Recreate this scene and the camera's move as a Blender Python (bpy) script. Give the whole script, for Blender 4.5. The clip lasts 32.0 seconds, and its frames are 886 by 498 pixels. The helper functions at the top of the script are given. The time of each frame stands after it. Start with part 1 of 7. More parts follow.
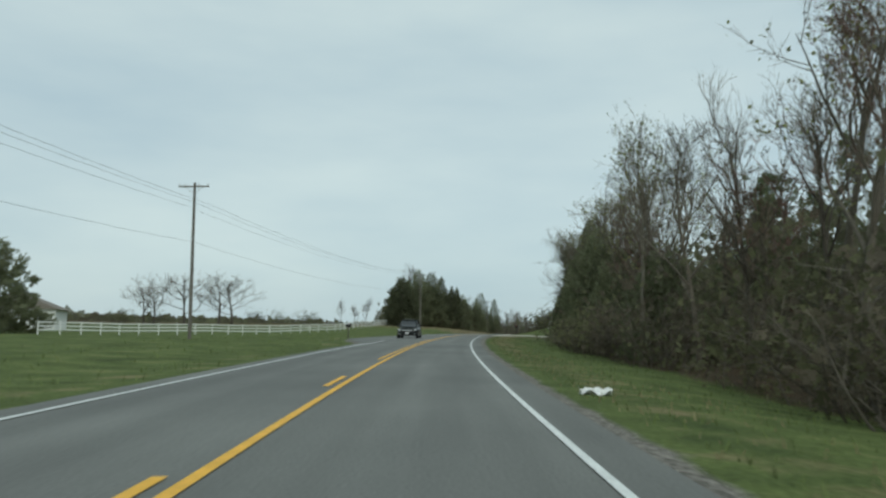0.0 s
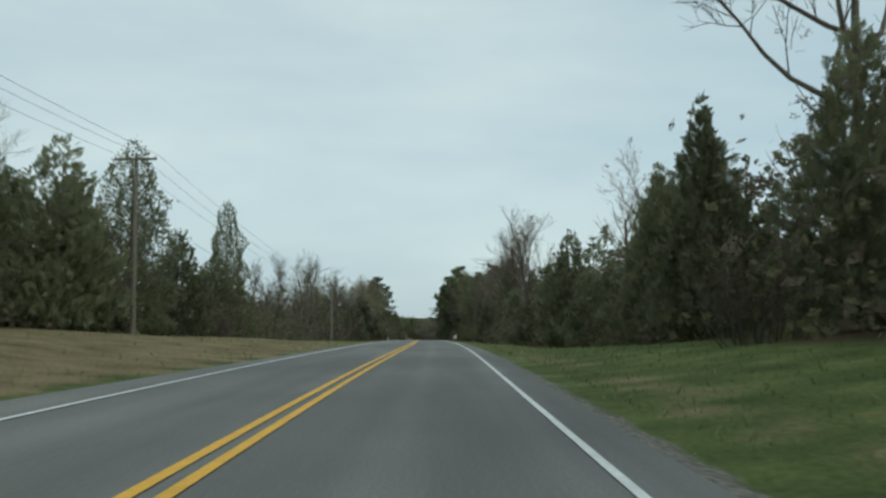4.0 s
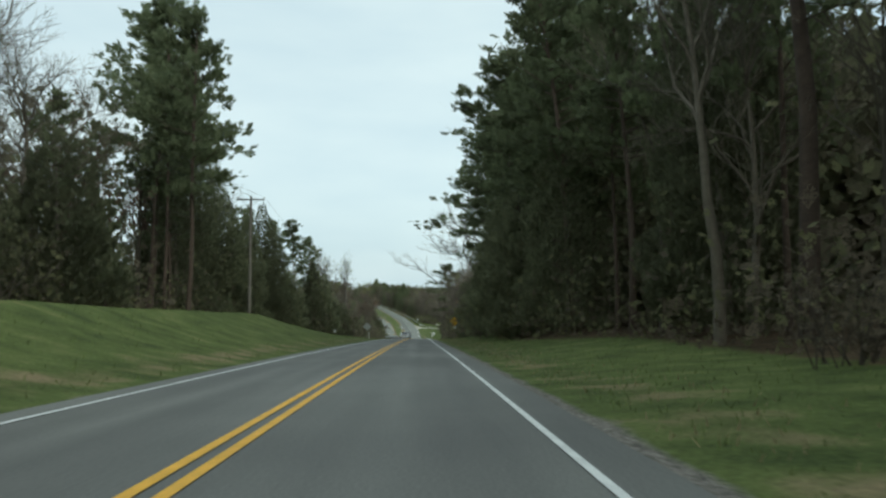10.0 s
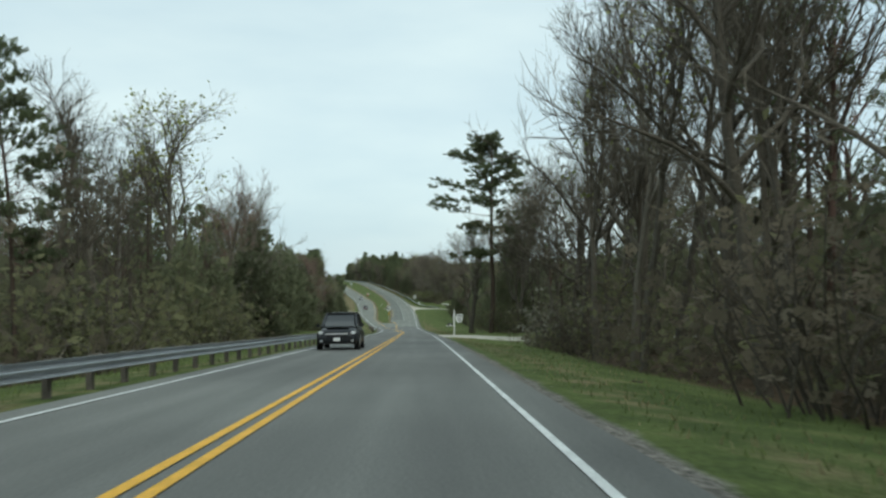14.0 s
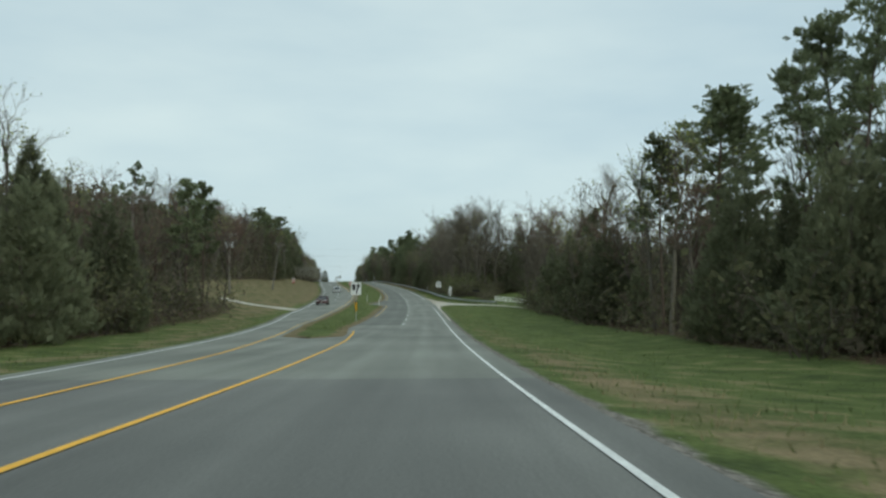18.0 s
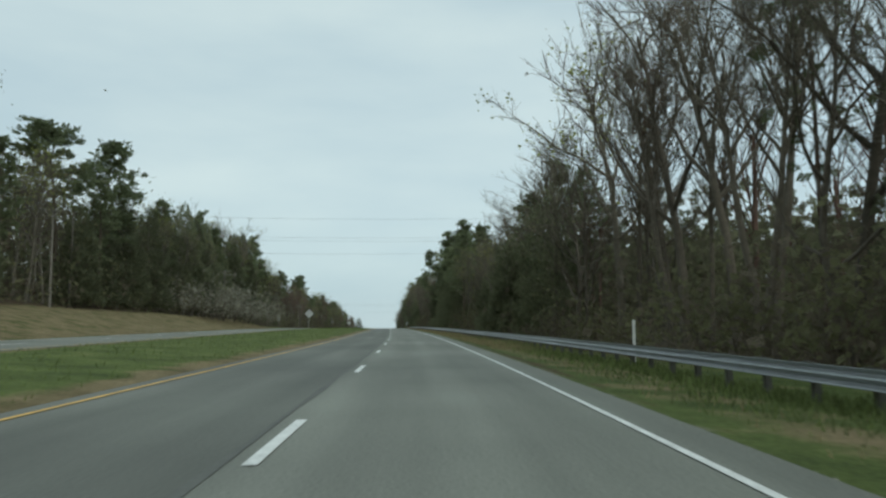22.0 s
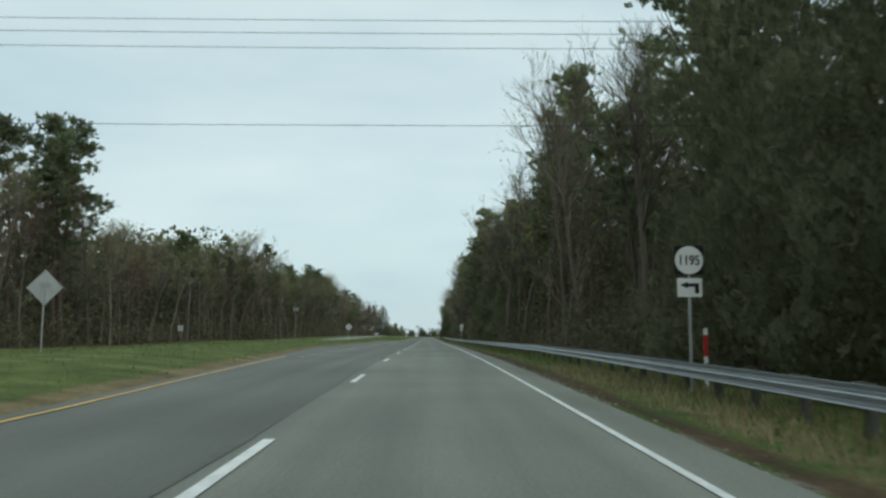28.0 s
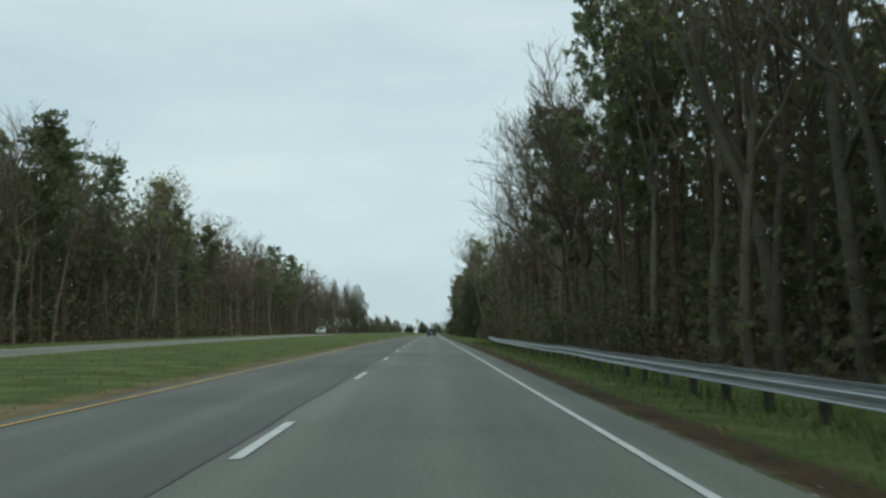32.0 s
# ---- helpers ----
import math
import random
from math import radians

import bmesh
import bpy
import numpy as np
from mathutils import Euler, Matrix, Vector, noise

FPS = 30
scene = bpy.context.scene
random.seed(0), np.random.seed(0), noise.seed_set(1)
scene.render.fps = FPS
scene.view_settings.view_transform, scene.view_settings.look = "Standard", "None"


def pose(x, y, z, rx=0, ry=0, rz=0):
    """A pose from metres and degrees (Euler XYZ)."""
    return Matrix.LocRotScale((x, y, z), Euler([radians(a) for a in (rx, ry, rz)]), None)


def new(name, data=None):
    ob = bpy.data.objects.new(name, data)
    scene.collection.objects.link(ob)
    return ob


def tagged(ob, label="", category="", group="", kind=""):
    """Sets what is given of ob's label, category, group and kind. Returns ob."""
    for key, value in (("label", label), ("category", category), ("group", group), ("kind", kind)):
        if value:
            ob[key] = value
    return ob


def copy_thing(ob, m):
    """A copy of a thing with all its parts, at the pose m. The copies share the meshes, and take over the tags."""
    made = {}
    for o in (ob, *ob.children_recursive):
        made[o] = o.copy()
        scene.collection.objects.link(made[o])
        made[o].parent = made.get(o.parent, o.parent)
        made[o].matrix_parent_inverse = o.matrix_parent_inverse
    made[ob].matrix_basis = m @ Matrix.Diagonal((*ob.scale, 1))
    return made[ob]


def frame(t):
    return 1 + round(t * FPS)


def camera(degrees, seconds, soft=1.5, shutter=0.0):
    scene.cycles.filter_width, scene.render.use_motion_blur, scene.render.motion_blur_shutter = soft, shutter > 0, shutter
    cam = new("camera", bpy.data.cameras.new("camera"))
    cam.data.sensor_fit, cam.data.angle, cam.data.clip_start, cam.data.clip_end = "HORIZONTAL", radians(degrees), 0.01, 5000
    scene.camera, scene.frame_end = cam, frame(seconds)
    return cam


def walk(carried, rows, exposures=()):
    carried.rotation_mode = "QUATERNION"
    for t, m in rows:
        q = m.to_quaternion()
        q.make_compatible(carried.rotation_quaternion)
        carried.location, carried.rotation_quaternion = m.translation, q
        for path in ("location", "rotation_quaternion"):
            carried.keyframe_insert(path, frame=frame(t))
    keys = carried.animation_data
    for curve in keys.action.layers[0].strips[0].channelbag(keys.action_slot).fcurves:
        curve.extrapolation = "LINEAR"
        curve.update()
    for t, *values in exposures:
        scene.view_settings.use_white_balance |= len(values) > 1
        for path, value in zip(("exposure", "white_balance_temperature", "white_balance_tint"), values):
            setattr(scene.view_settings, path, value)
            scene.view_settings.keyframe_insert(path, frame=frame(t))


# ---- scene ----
cam = camera(57.34, 32.0, soft=2.5, shutter=0.06)
U = 0.75  # size of the model against the real place
ROWS = [
    (0.0, -1.061, 0.000, 0.877, 96.35, -0.83, -1.18), (0.5, -0.769, 18.957, 1.185, 96.28, -0.53, -2.74), (1.0, 0.034, 37.870, 1.494, 96.21, -0.23, -4.41),
    (1.5, 1.345, 56.729, 1.806, 96.06, -0.37, -6.05), (2.0, 3.242, 75.511, 2.093, 95.97, -0.52, -7.67), (2.5, 5.741, 94.207, 2.323, 95.80, -0.65, -9.58),
    (3.0, 8.837, 112.810, 2.526, 95.68, -0.79, -11.29), (3.5, 12.567, 131.295, 2.688, 95.23, -0.51, -13.12), (4.0, 16.868, 149.649, 2.744, 94.89, -0.37, -14.85),
    (4.5, 21.557, 167.858, 2.623, 94.54, -0.23, -15.41), (5.0, 26.213, 185.992, 2.350, 94.31, -0.08, -14.72), (5.5, 30.635, 204.129, 1.977, 94.23, 0.06, -14.04),
    (6.0, 34.906, 222.256, 1.552, 94.16, -0.03, -14.43), (6.5, 39.231, 240.284, 1.106, 94.09, -0.05, -14.83), (7.0, 43.554, 258.179, 0.626, 93.95, -0.07, -15.02),
    (7.5, 47.952, 275.924, 0.076, 93.84, 0.03, -15.07), (8.0, 52.286, 293.557, -0.497, 93.74, 0.13, -15.17), (8.5, 56.531, 311.062, -1.086, 93.60, -0.01, -15.16),
    (9.0, 60.730, 328.401, -1.706, 93.36, -0.15, -15.22), (9.5, 64.952, 345.560, -2.367, 93.28, -0.12, -15.11), (10.0, 69.115, 362.556, -3.062, 93.09, -0.09, -15.10),
    (10.5, 73.120, 379.418, -3.798, 92.90, 0.17, -15.08), (11.0, 77.080, 396.123, -4.586, 92.69, 0.44, -15.16), (11.5, 81.060, 412.655, -5.405, 92.58, 0.25, -15.11),
    (12.0, 85.029, 429.021, -6.231, 92.46, 0.06, -15.16), (12.5, 88.949, 445.315, -7.078, 92.39, 0.17, -15.10), (13.0, 92.883, 461.609, -7.960, 92.23, 0.29, -15.17),
    (13.5, 96.869, 477.892, -8.869, 92.07, 0.40, -15.21), (14.0, 100.872, 494.173, -9.797, 91.92, 0.51, -15.22), (14.5, 104.682, 510.581, -10.753, 91.90, 0.25, -15.07),
    (15.0, 108.491, 527.149, -11.730, 91.90, -0.00, -15.15), (15.5, 112.526, 543.823, -12.736, 91.97, -0.28, -15.03), (16.0, 116.528, 560.669, -13.780, 91.93, -0.20, -14.74),
    (16.5, 120.512, 577.704, -14.848, 91.96, -0.12, -14.46), (17.0, 124.471, 594.950, -15.905, 92.11, -0.05, -14.08), (17.5, 128.396, 612.413, -16.905, 92.45, 0.03, -13.83),
    (18.0, 132.077, 630.143, -17.781, 92.94, 0.13, -13.82), (18.5, 135.857, 648.016, -18.453, 93.54, 0.16, -13.74), (19.0, 139.698, 665.984, -18.898, 94.05, 0.18, -13.57),
    (19.5, 143.713, 684.020, -19.094, 94.78, 0.31, -13.48), (20.0, 147.613, 702.190, -19.056, 95.12, 0.43, -12.93), (20.5, 151.292, 720.409, -18.854, 95.75, 0.33, -12.27),
    (21.0, 154.700, 738.575, -18.554, 96.13, 0.22, -11.52), (21.5, 157.870, 756.684, -18.129, 96.49, 0.15, -10.79), (22.0, 160.735, 774.748, -17.624, 96.65, 0.08, -10.14),
    (22.5, 163.406, 792.908, -17.141, 96.79, -0.04, -9.47), (23.0, 165.896, 811.314, -16.685, 96.97, -0.16, -9.01), (23.5, 168.330, 829.950, -16.228, 97.00, -0.00, -8.40),
    (24.0, 170.657, 848.823, -15.769, 97.09, 0.16, -7.89), (24.5, 172.602, 867.901, -15.316, 97.00, -0.08, -7.58), (25.0, 174.562, 887.079, -14.883, 97.08, -0.31, -7.49),
    (25.5, 176.690, 906.330, -14.440, 96.97, -0.41, -7.40), (26.0, 178.820, 925.673, -14.001, 96.90, -0.34, -7.20), (26.5, 180.899, 945.028, -13.607, 96.70, -0.28, -7.06),
    (27.0, 182.953, 964.299, -13.281, 96.49, -0.22, -7.05), (27.5, 185.014, 983.481, -13.016, 96.37, -0.16, -7.09), (28.0, 187.047, 1002.576, -12.785, 96.17, -0.22, -7.13),
    (28.5, 189.094, 1021.648, -12.615, 96.07, -0.38, -7.16), (29.0, 191.154, 1040.765, -12.568, 96.03, -0.53, -7.19), (29.5, 193.318, 1059.914, -12.580, 95.88, -0.23, -7.20),
    (30.0, 195.422, 1079.116, -12.595, 95.82, 0.07, -7.12), (30.5, 197.398, 1098.328, -12.600, 95.75, 0.05, -7.10), (31.0, 199.385, 1117.477, -12.591, 95.87, 0.02, -7.12),
    (31.5, 201.373, 1136.562, -12.584, 95.82, 0.36, -7.04), (32.0, 203.367, 1155.583, -12.552, 95.87, 0.70, -6.97),
]
EXPOSURES = [(t, e, 6400.0, -3.5) for t, e in ((0.0, 0.0), (3.0, 0.02), (6.0, 0.12), (9.0, 0.27), (12.0, 0.46), (13.5, 0.37), (15.0, 0.34), (18.0, 0.13), (19.0, 0.07), (19.5, -0.04), (20.0, -0.14), (20.3, 0.0), (21.0, 0.02), (22.5, 0.12), (25.0, 0.16), (28.0, 0.2), (29.0, 0.1), (30.0, 0.26), (31.0, 0.12), (32.0, 0.13))]
PASS0 = 15.4
BEND = [-1.09371, -1.09229, -1.04711, -1.20332, -1.28235, -1.27800, -1.27801, -1.53546, -0.61345, 0.61187, 0.38824, -0.21991, -0.02873, 0.07923, 0.08073, -0.00203,
    0.03457, 0.04902, 0.03564, -0.03299, -0.09354, -0.00986, -0.09406, -0.02981, 0.07948, 0.18662, 0.16130, 0.13052, 0.25943, -0.04439, -0.24626, 0.07288,
    0.30097, 0.43648, 0.60106, 0.70298, 0.59519, 0.45628, 0.41541, 0.21888, 0.06495, -0.11627, 0.10792, 0.12130, 0.01032, -0.05717, -0.03052, -0.02391,
    -0.00576, 0.17997, 0.02036, -0.06684, -0.00367, -0.05019, 0.03555, -0.01078, -0.04661, -0.05877, -0.05665, -0.04729, -0.03547, -0.02406, -0.01453, -0.00739,
    -0.00253, 0.00040, 0.00190, 0.00242, 0.00234, 0.00197, 0.00149, 0.00102]  # curvature, per km, every 30 m from -30
GRADE = [1.6201, 1.6334, 1.6215, 1.6740, 1.5410, 1.1188, 1.0473, 0.6400, -0.5285, -1.5369, -2.1295, -2.3818, -2.4428, -3.0245, -3.1746, -3.3072,
    -3.6598, -3.9451, -4.3002, -4.7832, -4.8774, -5.0826, -5.3761, -5.5132, -5.7096, -5.7734, -6.0239, -6.1302, -5.9059, -5.2151, -3.8084, -2.2540,
    -0.5672, 0.8912, 1.4452, 2.3414, 2.8930, 2.4662, 2.4392, 2.4149, 2.3783, 2.2000, 2.3305, 2.1938, 1.7970, 1.3843, 1.2244, 0.8539,
    -0.0222, -0.0961, -0.0603, 0.0622, 0.0119, 0.2002, 0.3768, 0.3098, 0.1534, 0.0435, -0.0028, -0.0120, -0.0084, -0.0035, -0.0007, 0.0003,
    0.0004, 0.0002, 0.0001, 0.0000, -0.0000, -0.0000, -0.0000, -0.0000]  # per cent, every 30 m from -30
DASH0 = 929.45

walk(cam, [(t, pose(x, y, z, rx, ry, rz)) for t, x, y, z, rx, ry, rz in ROWS], EXPOSURES)

# ---- sky and sun: a high, even overcast ----
world = bpy.data.worlds.new("overcast")
scene.world = world
world.use_nodes = True
wn, wl = world.node_tree.nodes, world.node_tree.links
wn.clear()
w_out, w_bg, w_sky = wn.new("ShaderNodeOutputWorld"), wn.new("ShaderNodeBackground"), wn.new("ShaderNodeTexSky")
w_sky.sky_type, w_sky.sun_disc = "NISHITA", False
w_sky.sun_elevation, w_sky.sun_rotation = radians(38), radians(205)
w_sky.air_density, w_sky.dust_density = 1.0, 2.0
w_tc, w_map, w_n1 = wn.new("ShaderNodeTexCoord"), wn.new("ShaderNodeMapping"), wn.new("ShaderNodeTexNoise")
w_map.inputs["Scale"].default_value = (1.3, 1.3, 4.5)
w_n1.inputs["Scale"].default_value, w_n1.inputs["Detail"].default_value = 1.6, 5.0
w_ramp = wn.new("ShaderNodeValToRGB")
w_ramp.color_ramp.elements[0].position, w_ramp.color_ramp.elements[0].color = 0.30, (5.1, 6.0, 6.9, 1)
w_ramp.color_ramp.elements[1].position, w_ramp.color_ramp.elements[1].color = 0.68, (7.0, 7.6, 8.0, 1)
w_mix = wn.new("ShaderNodeMixRGB")
w_mix.inputs[0].default_value = 0.86
w_bg.inputs["Strength"].default_value = 0.10
wl.new(w_tc.outputs["Generated"], w_map.inputs["Vector"])
wl.new(w_map.outputs["Vector"], w_n1.inputs["Vector"])
wl.new(w_n1.outputs["Fac"], w_ramp.inputs["Fac"])
wl.new(w_sky.outputs["Color"], w_mix.inputs[1])
wl.new(w_ramp.outputs["Color"], w_mix.inputs[2])
wl.new(w_mix.outputs["Color"], w_bg.inputs["Color"])
wl.new(w_bg.outputs["Background"], w_out.inputs["Surface"])
sun = new("sun", bpy.data.lights.new("sun", "SUN"))
sun.data.energy, sun.data.angle, sun.data.color = 0.9, radians(25), (1.0, 0.96, 0.9)
sun.matrix_world = pose(0, 0, 60, 52, 0, 25)

# ---- the road's line: places are given by the way along it and the way to its left ----
S0, DS, S1 = -180.0, 3.0, 2400.0
SS = np.arange(S0, S1, DS)
KN = np.arange(len(BEND)) * 30.0 - 30.0
bend, grade = np.interp(SS, KN, BEND) * 1e-3, np.interp(SS, KN, GRADE) * 1e-2
HEAD = np.concatenate([[0], np.cumsum((bend[1:] + bend[:-1]) / 2 * DS)])
HEAD -= np.interp(0, SS, HEAD)
mid = (HEAD[1:] + HEAD[:-1]) / 2
AX = np.concatenate([[0], np.cumsum(-np.sin(mid) * DS)])
AY = np.concatenate([[0], np.cumsum(np.cos(mid) * DS)])
AZ = np.concatenate([[0], np.cumsum((grade[1:] + grade[:-1]) / 2 * DS)])
AX, AY, AZ = AX - np.interp(0, SS, AX), AY - np.interp(0, SS, AY), AZ - np.interp(0, SS, AZ)
FAR_HEAD = radians(-9)


def pw(table):
    a = np.array(table, float)
    return lambda s: np.interp(s, a[:, 0], a[:, 1])


# lines of paint and edges of the pavement, metres left of the right edge line
LINE_YR = pw([(790, 3.17), (820, 3.6), (842, 4.4), (867, 5.08), (880, 5.25), (900, 5.7), (912, 6.4), (922, 7.28), (995.5, 7.28), (1003.5, 10.5), (1008, 9.0), (1017, 8.0), (1032, 7.28), (1374, 7.3), (1400, 8.5), (1422, 10.3), (1430, 10.3), (1506, 10.5), (1520, 10.5), (1531, 9.2), (1540, 7.45), (2400, 7.28)])
LINE_YL = pw([(790, 3.42), (845, 5.4), (872, 7.8), (889, 8.95), (911, 10.9), (931, 12.8), (963, 13.7), (1050, 14.9), (1077, 16.5), (1100, 17.3), (1200, 20), (1300, 21), (1600, 21.5), (2400, 21.5)])
LINE_L = pw([(790, 6.41), (850, 8.0), (885, 11.2), (912, 13.6), (960, 18.2), (1000, 20), (1050, 21.7), (1100, 23.7), (1200, 27.2), (1300, 28.2), (1600, 28.7), (2400, 28.7)])
R_EDGE = pw([(-180, -0.65), (980, -0.65), (990, -0.9), (1030, -1.0), (1050, -0.7), (2400, -0.7)])
L_PAVE = pw([(-180, 0.55), (52, 0.55), (66, 3.9), (90, 2.9), (110, 2.4), (150, 2.2), (185, 2.2), (230, 0.6), (2400, 0.6)])
OPP_UP = pw([(940, 0), (1050, 0.2), (1200, 0.2), (1350, 0), (1385, -0.35), (1480, -0.35), (1510, 0), (1560, 0), (1750, 0.8), (2400, 0.9)])
CROWN = pw([(1345, 0.16), (1385, 0.6), (1470, 0.6), (1500, 0.16)])  # swell of the grass median
NOSE = 906.0


def p1(s):
    return np.where(s < NOSE, (LINE_YR(s) + LINE_YL(s)) / 2, LINE_YR(s) + 0.4)


def p2(s):
    return np.where(s < NOSE, (LINE_YR(s) + LINE_YL(s)) / 2, LINE_YL(s) - 0.4)


def p3(s):
    return LINE_L(s) + L_PAVE(s)


HR8 = pw([(-60, -.8), (0, -.8), (60, -.7), (104, -.15), (128, -.05), (137, .8), (145, 1.5), (165, 1.9), (200, 1.7), (230, .8), (260, -.3), (300, -.7), (380, -.5), (402, -.2), (428, 0), (450, .2), (520, .6), (570, 1.4), (600, 1.1), (622, .2), (650, -.8), (740, -.9), (755, -.2), (770, -.05), (800, -.2), (880, -.6), (950, -.4), (985, -.1), (1040, -.2), (1100, -.5), (2400, -.5)])
HR20 = pw([(-60, -.9), (100, -.4), (128, .9), (137, 2.4), (150, 3.0), (165, 3.1), (200, 2.9), (260, .4), (300, -.6), (420, .2), (520, 1.3), (570, 2.6), (610, 2.0), (650, -1.2), (745, -1.0), (770, .6), (800, .3), (950, -.2), (980, -.2), (992, -.7), (1004, -1.0), (1016, -1.2), (1028, -1.2), (1045, .5), (1055, .6), (1078, -.2), (1100, -.8), (2400, -.8)])
HL8 = pw([(-60, .1), (0, .1), (100, .05), (130, .25), (160, .9), (200, 1.1), (260, .4), (300, -.2), (326, -.8), (355, -.9), (378, -.3), (400, 0), (440, .9), (500, 1.8), (560, 2.6), (600, 1.2), (650, .2), (680, -.7), (745, -.5), (770, .2), (830, .1), (860, -.4), (900, .1), (960, .9), (1000, 1.1), (1100, 1.3), (1180, 2.2), (1240, 2.0), (1256, .7), (1300, .2), (1400, 0), (2400, .1)])
FIELD_R = pw([(985, 0), (1004, -1.5), (1028, -2.2), (1046, 3.0), (1065, 3.0), (1100, 0)])  # the field beyond the board fence climbs away
HL20 = pw([(-60, 0), (0, 0), (80, -.2), (110, -.3), (130, 0), (150, .6), (165, 1.2), (190, 2.0), (215, 2.0), (260, .6), (300, -.3), (326, -1.3), (355, -1.4), (378, -.4), (400, .1), (440, 1.6), (500, 2.4), (560, 2.7), (600, 1.2), (650, .2), (680, -1.4), (745, -1.1), (770, .5), (830, .4), (860, -.4), (900, .5), (960, 2.8), (1000, 3.4), (1060, 4.1), (1130, 4.2), (1200, 3.3), (1250, 2.2), (1300, .8), (1400, 0), (2400, .2)])


def height(s, l):
    """Height of the ground over the road's line."""
    s, l = np.asarray(s, float), np.asarray(l, float)
    s, l = np.broadcast_arrays(s, l)
    d, e = R_EDGE(s) - l, l - p3(s)
    bump = 0.10 * np.sin(s * 0.21 + l * 0.35) * np.sin(s * 0.083 - l * 0.27)
    right = np.where(d < 8, HR8(s) * np.clip((d - 0.5) / 7.5, 0, 1) ** 1.3, HR8(s) + (HR20(s) - HR8(s)) * np.clip((d - 8) / 12, 0, 1) + FIELD_R(s) * np.clip((d - 20) / 20, 0, 1.2)) - 0.05 - 0.05 * np.clip(d / 0.5, 0, 1)
    left = OPP_UP(s) - 0.05 - 0.05 * np.clip(e / 0.5, 0, 1) + np.where(e < 8, HL8(s) * np.clip((e - 0.5) / 7.5, 0, 1) ** 1.3, HL8(s) + (HL20(s) - HL8(s)) * np.clip((e - 8) / 12, 0, 1))
    a, b = p1(s), p2(s)
    f = np.clip((l - a) / np.maximum(b - a, 0.01), 0, 1)
    wide = np.clip((b - a) / 8, 0, 1)
    median = f * OPP_UP(s) + wide * CROWN(s) * np.sin(np.pi * f) - 0.05 + 0.043 * f
    z = np.where(d > 0, right, np.where(e > 0, left, np.where(l > b, OPP_UP(s) - 0.05, np.where(l > a, median, -0.05))))
    rough = np.clip(np.maximum(d, e) / 4, 0, 1)
    return z + bump * rough


def spot(s, l, h=0.0):
    """World places of points at s along and l left of the road's line, h over it."""
    s, l = np.asarray(s, float), np.asarray(l, float)
    a, near = np.interp(s, SS, HEAD), np.clip(l, -150, 150)
    far = l - near
    x = np.interp(s, SS, AX) - np.cos(a) * near - math.cos(FAR_HEAD) * far
    y = np.interp(s, SS, AY) - np.sin(a) * near - math.sin(FAR_HEAD) * far
    z = np.interp(s, SS, AZ) + h
    return np.stack(np.broadcast_arrays(x, y, z), -1) * U


def turn(s):
    return math.degrees(np.interp(s, SS, HEAD))


def stand(s, l, up=0.0, rz=0.0, size=1.0, rx=0.0, ry=0.0):
    """The pose of a thing that stands on the ground there, turned by rz from the road's way."""
    x, y, z = spot(s, l, float(height(s, l)) + up)
    return pose(x, y, z, rx, ry, turn(s) + rz) @ Matrix.Scale(size, 4)


# ---- mesh helpers ----
def quad_mesh(name, v, q, mat, uv=None, smooth=False, attrs=None):
    me = bpy.data.meshes.new(name)
    v, q = np.asarray(v, np.float32), np.asarray(q, np.int32)
    me.vertices.add(len(v))
    me.vertices.foreach_set("co", v.ravel())
    me.loops.add(q.size)
    me.loops.foreach_set("vertex_index", q.ravel())
    me.polygons.add(len(q))
    me.polygons.foreach_set("loop_start", np.arange(len(q), dtype=np.int32) * q.shape[1])
    if smooth:
        me.polygons.foreach_set("use_smooth", np.ones(len(q), bool))
    me.update(calc_edges=True)
    if uv is not None:
        me.uv_layers.new(name="way").data.foreach_set("uv", np.asarray(uv, np.float32)[q.ravel()].ravel())
    for key, val in (attrs or {}).items():
        me.attributes.new(key, "FLOAT", "POINT").data.foreach_set("value", np.asarray(val, np.float32))
    me.materials.append(mat)
    return me


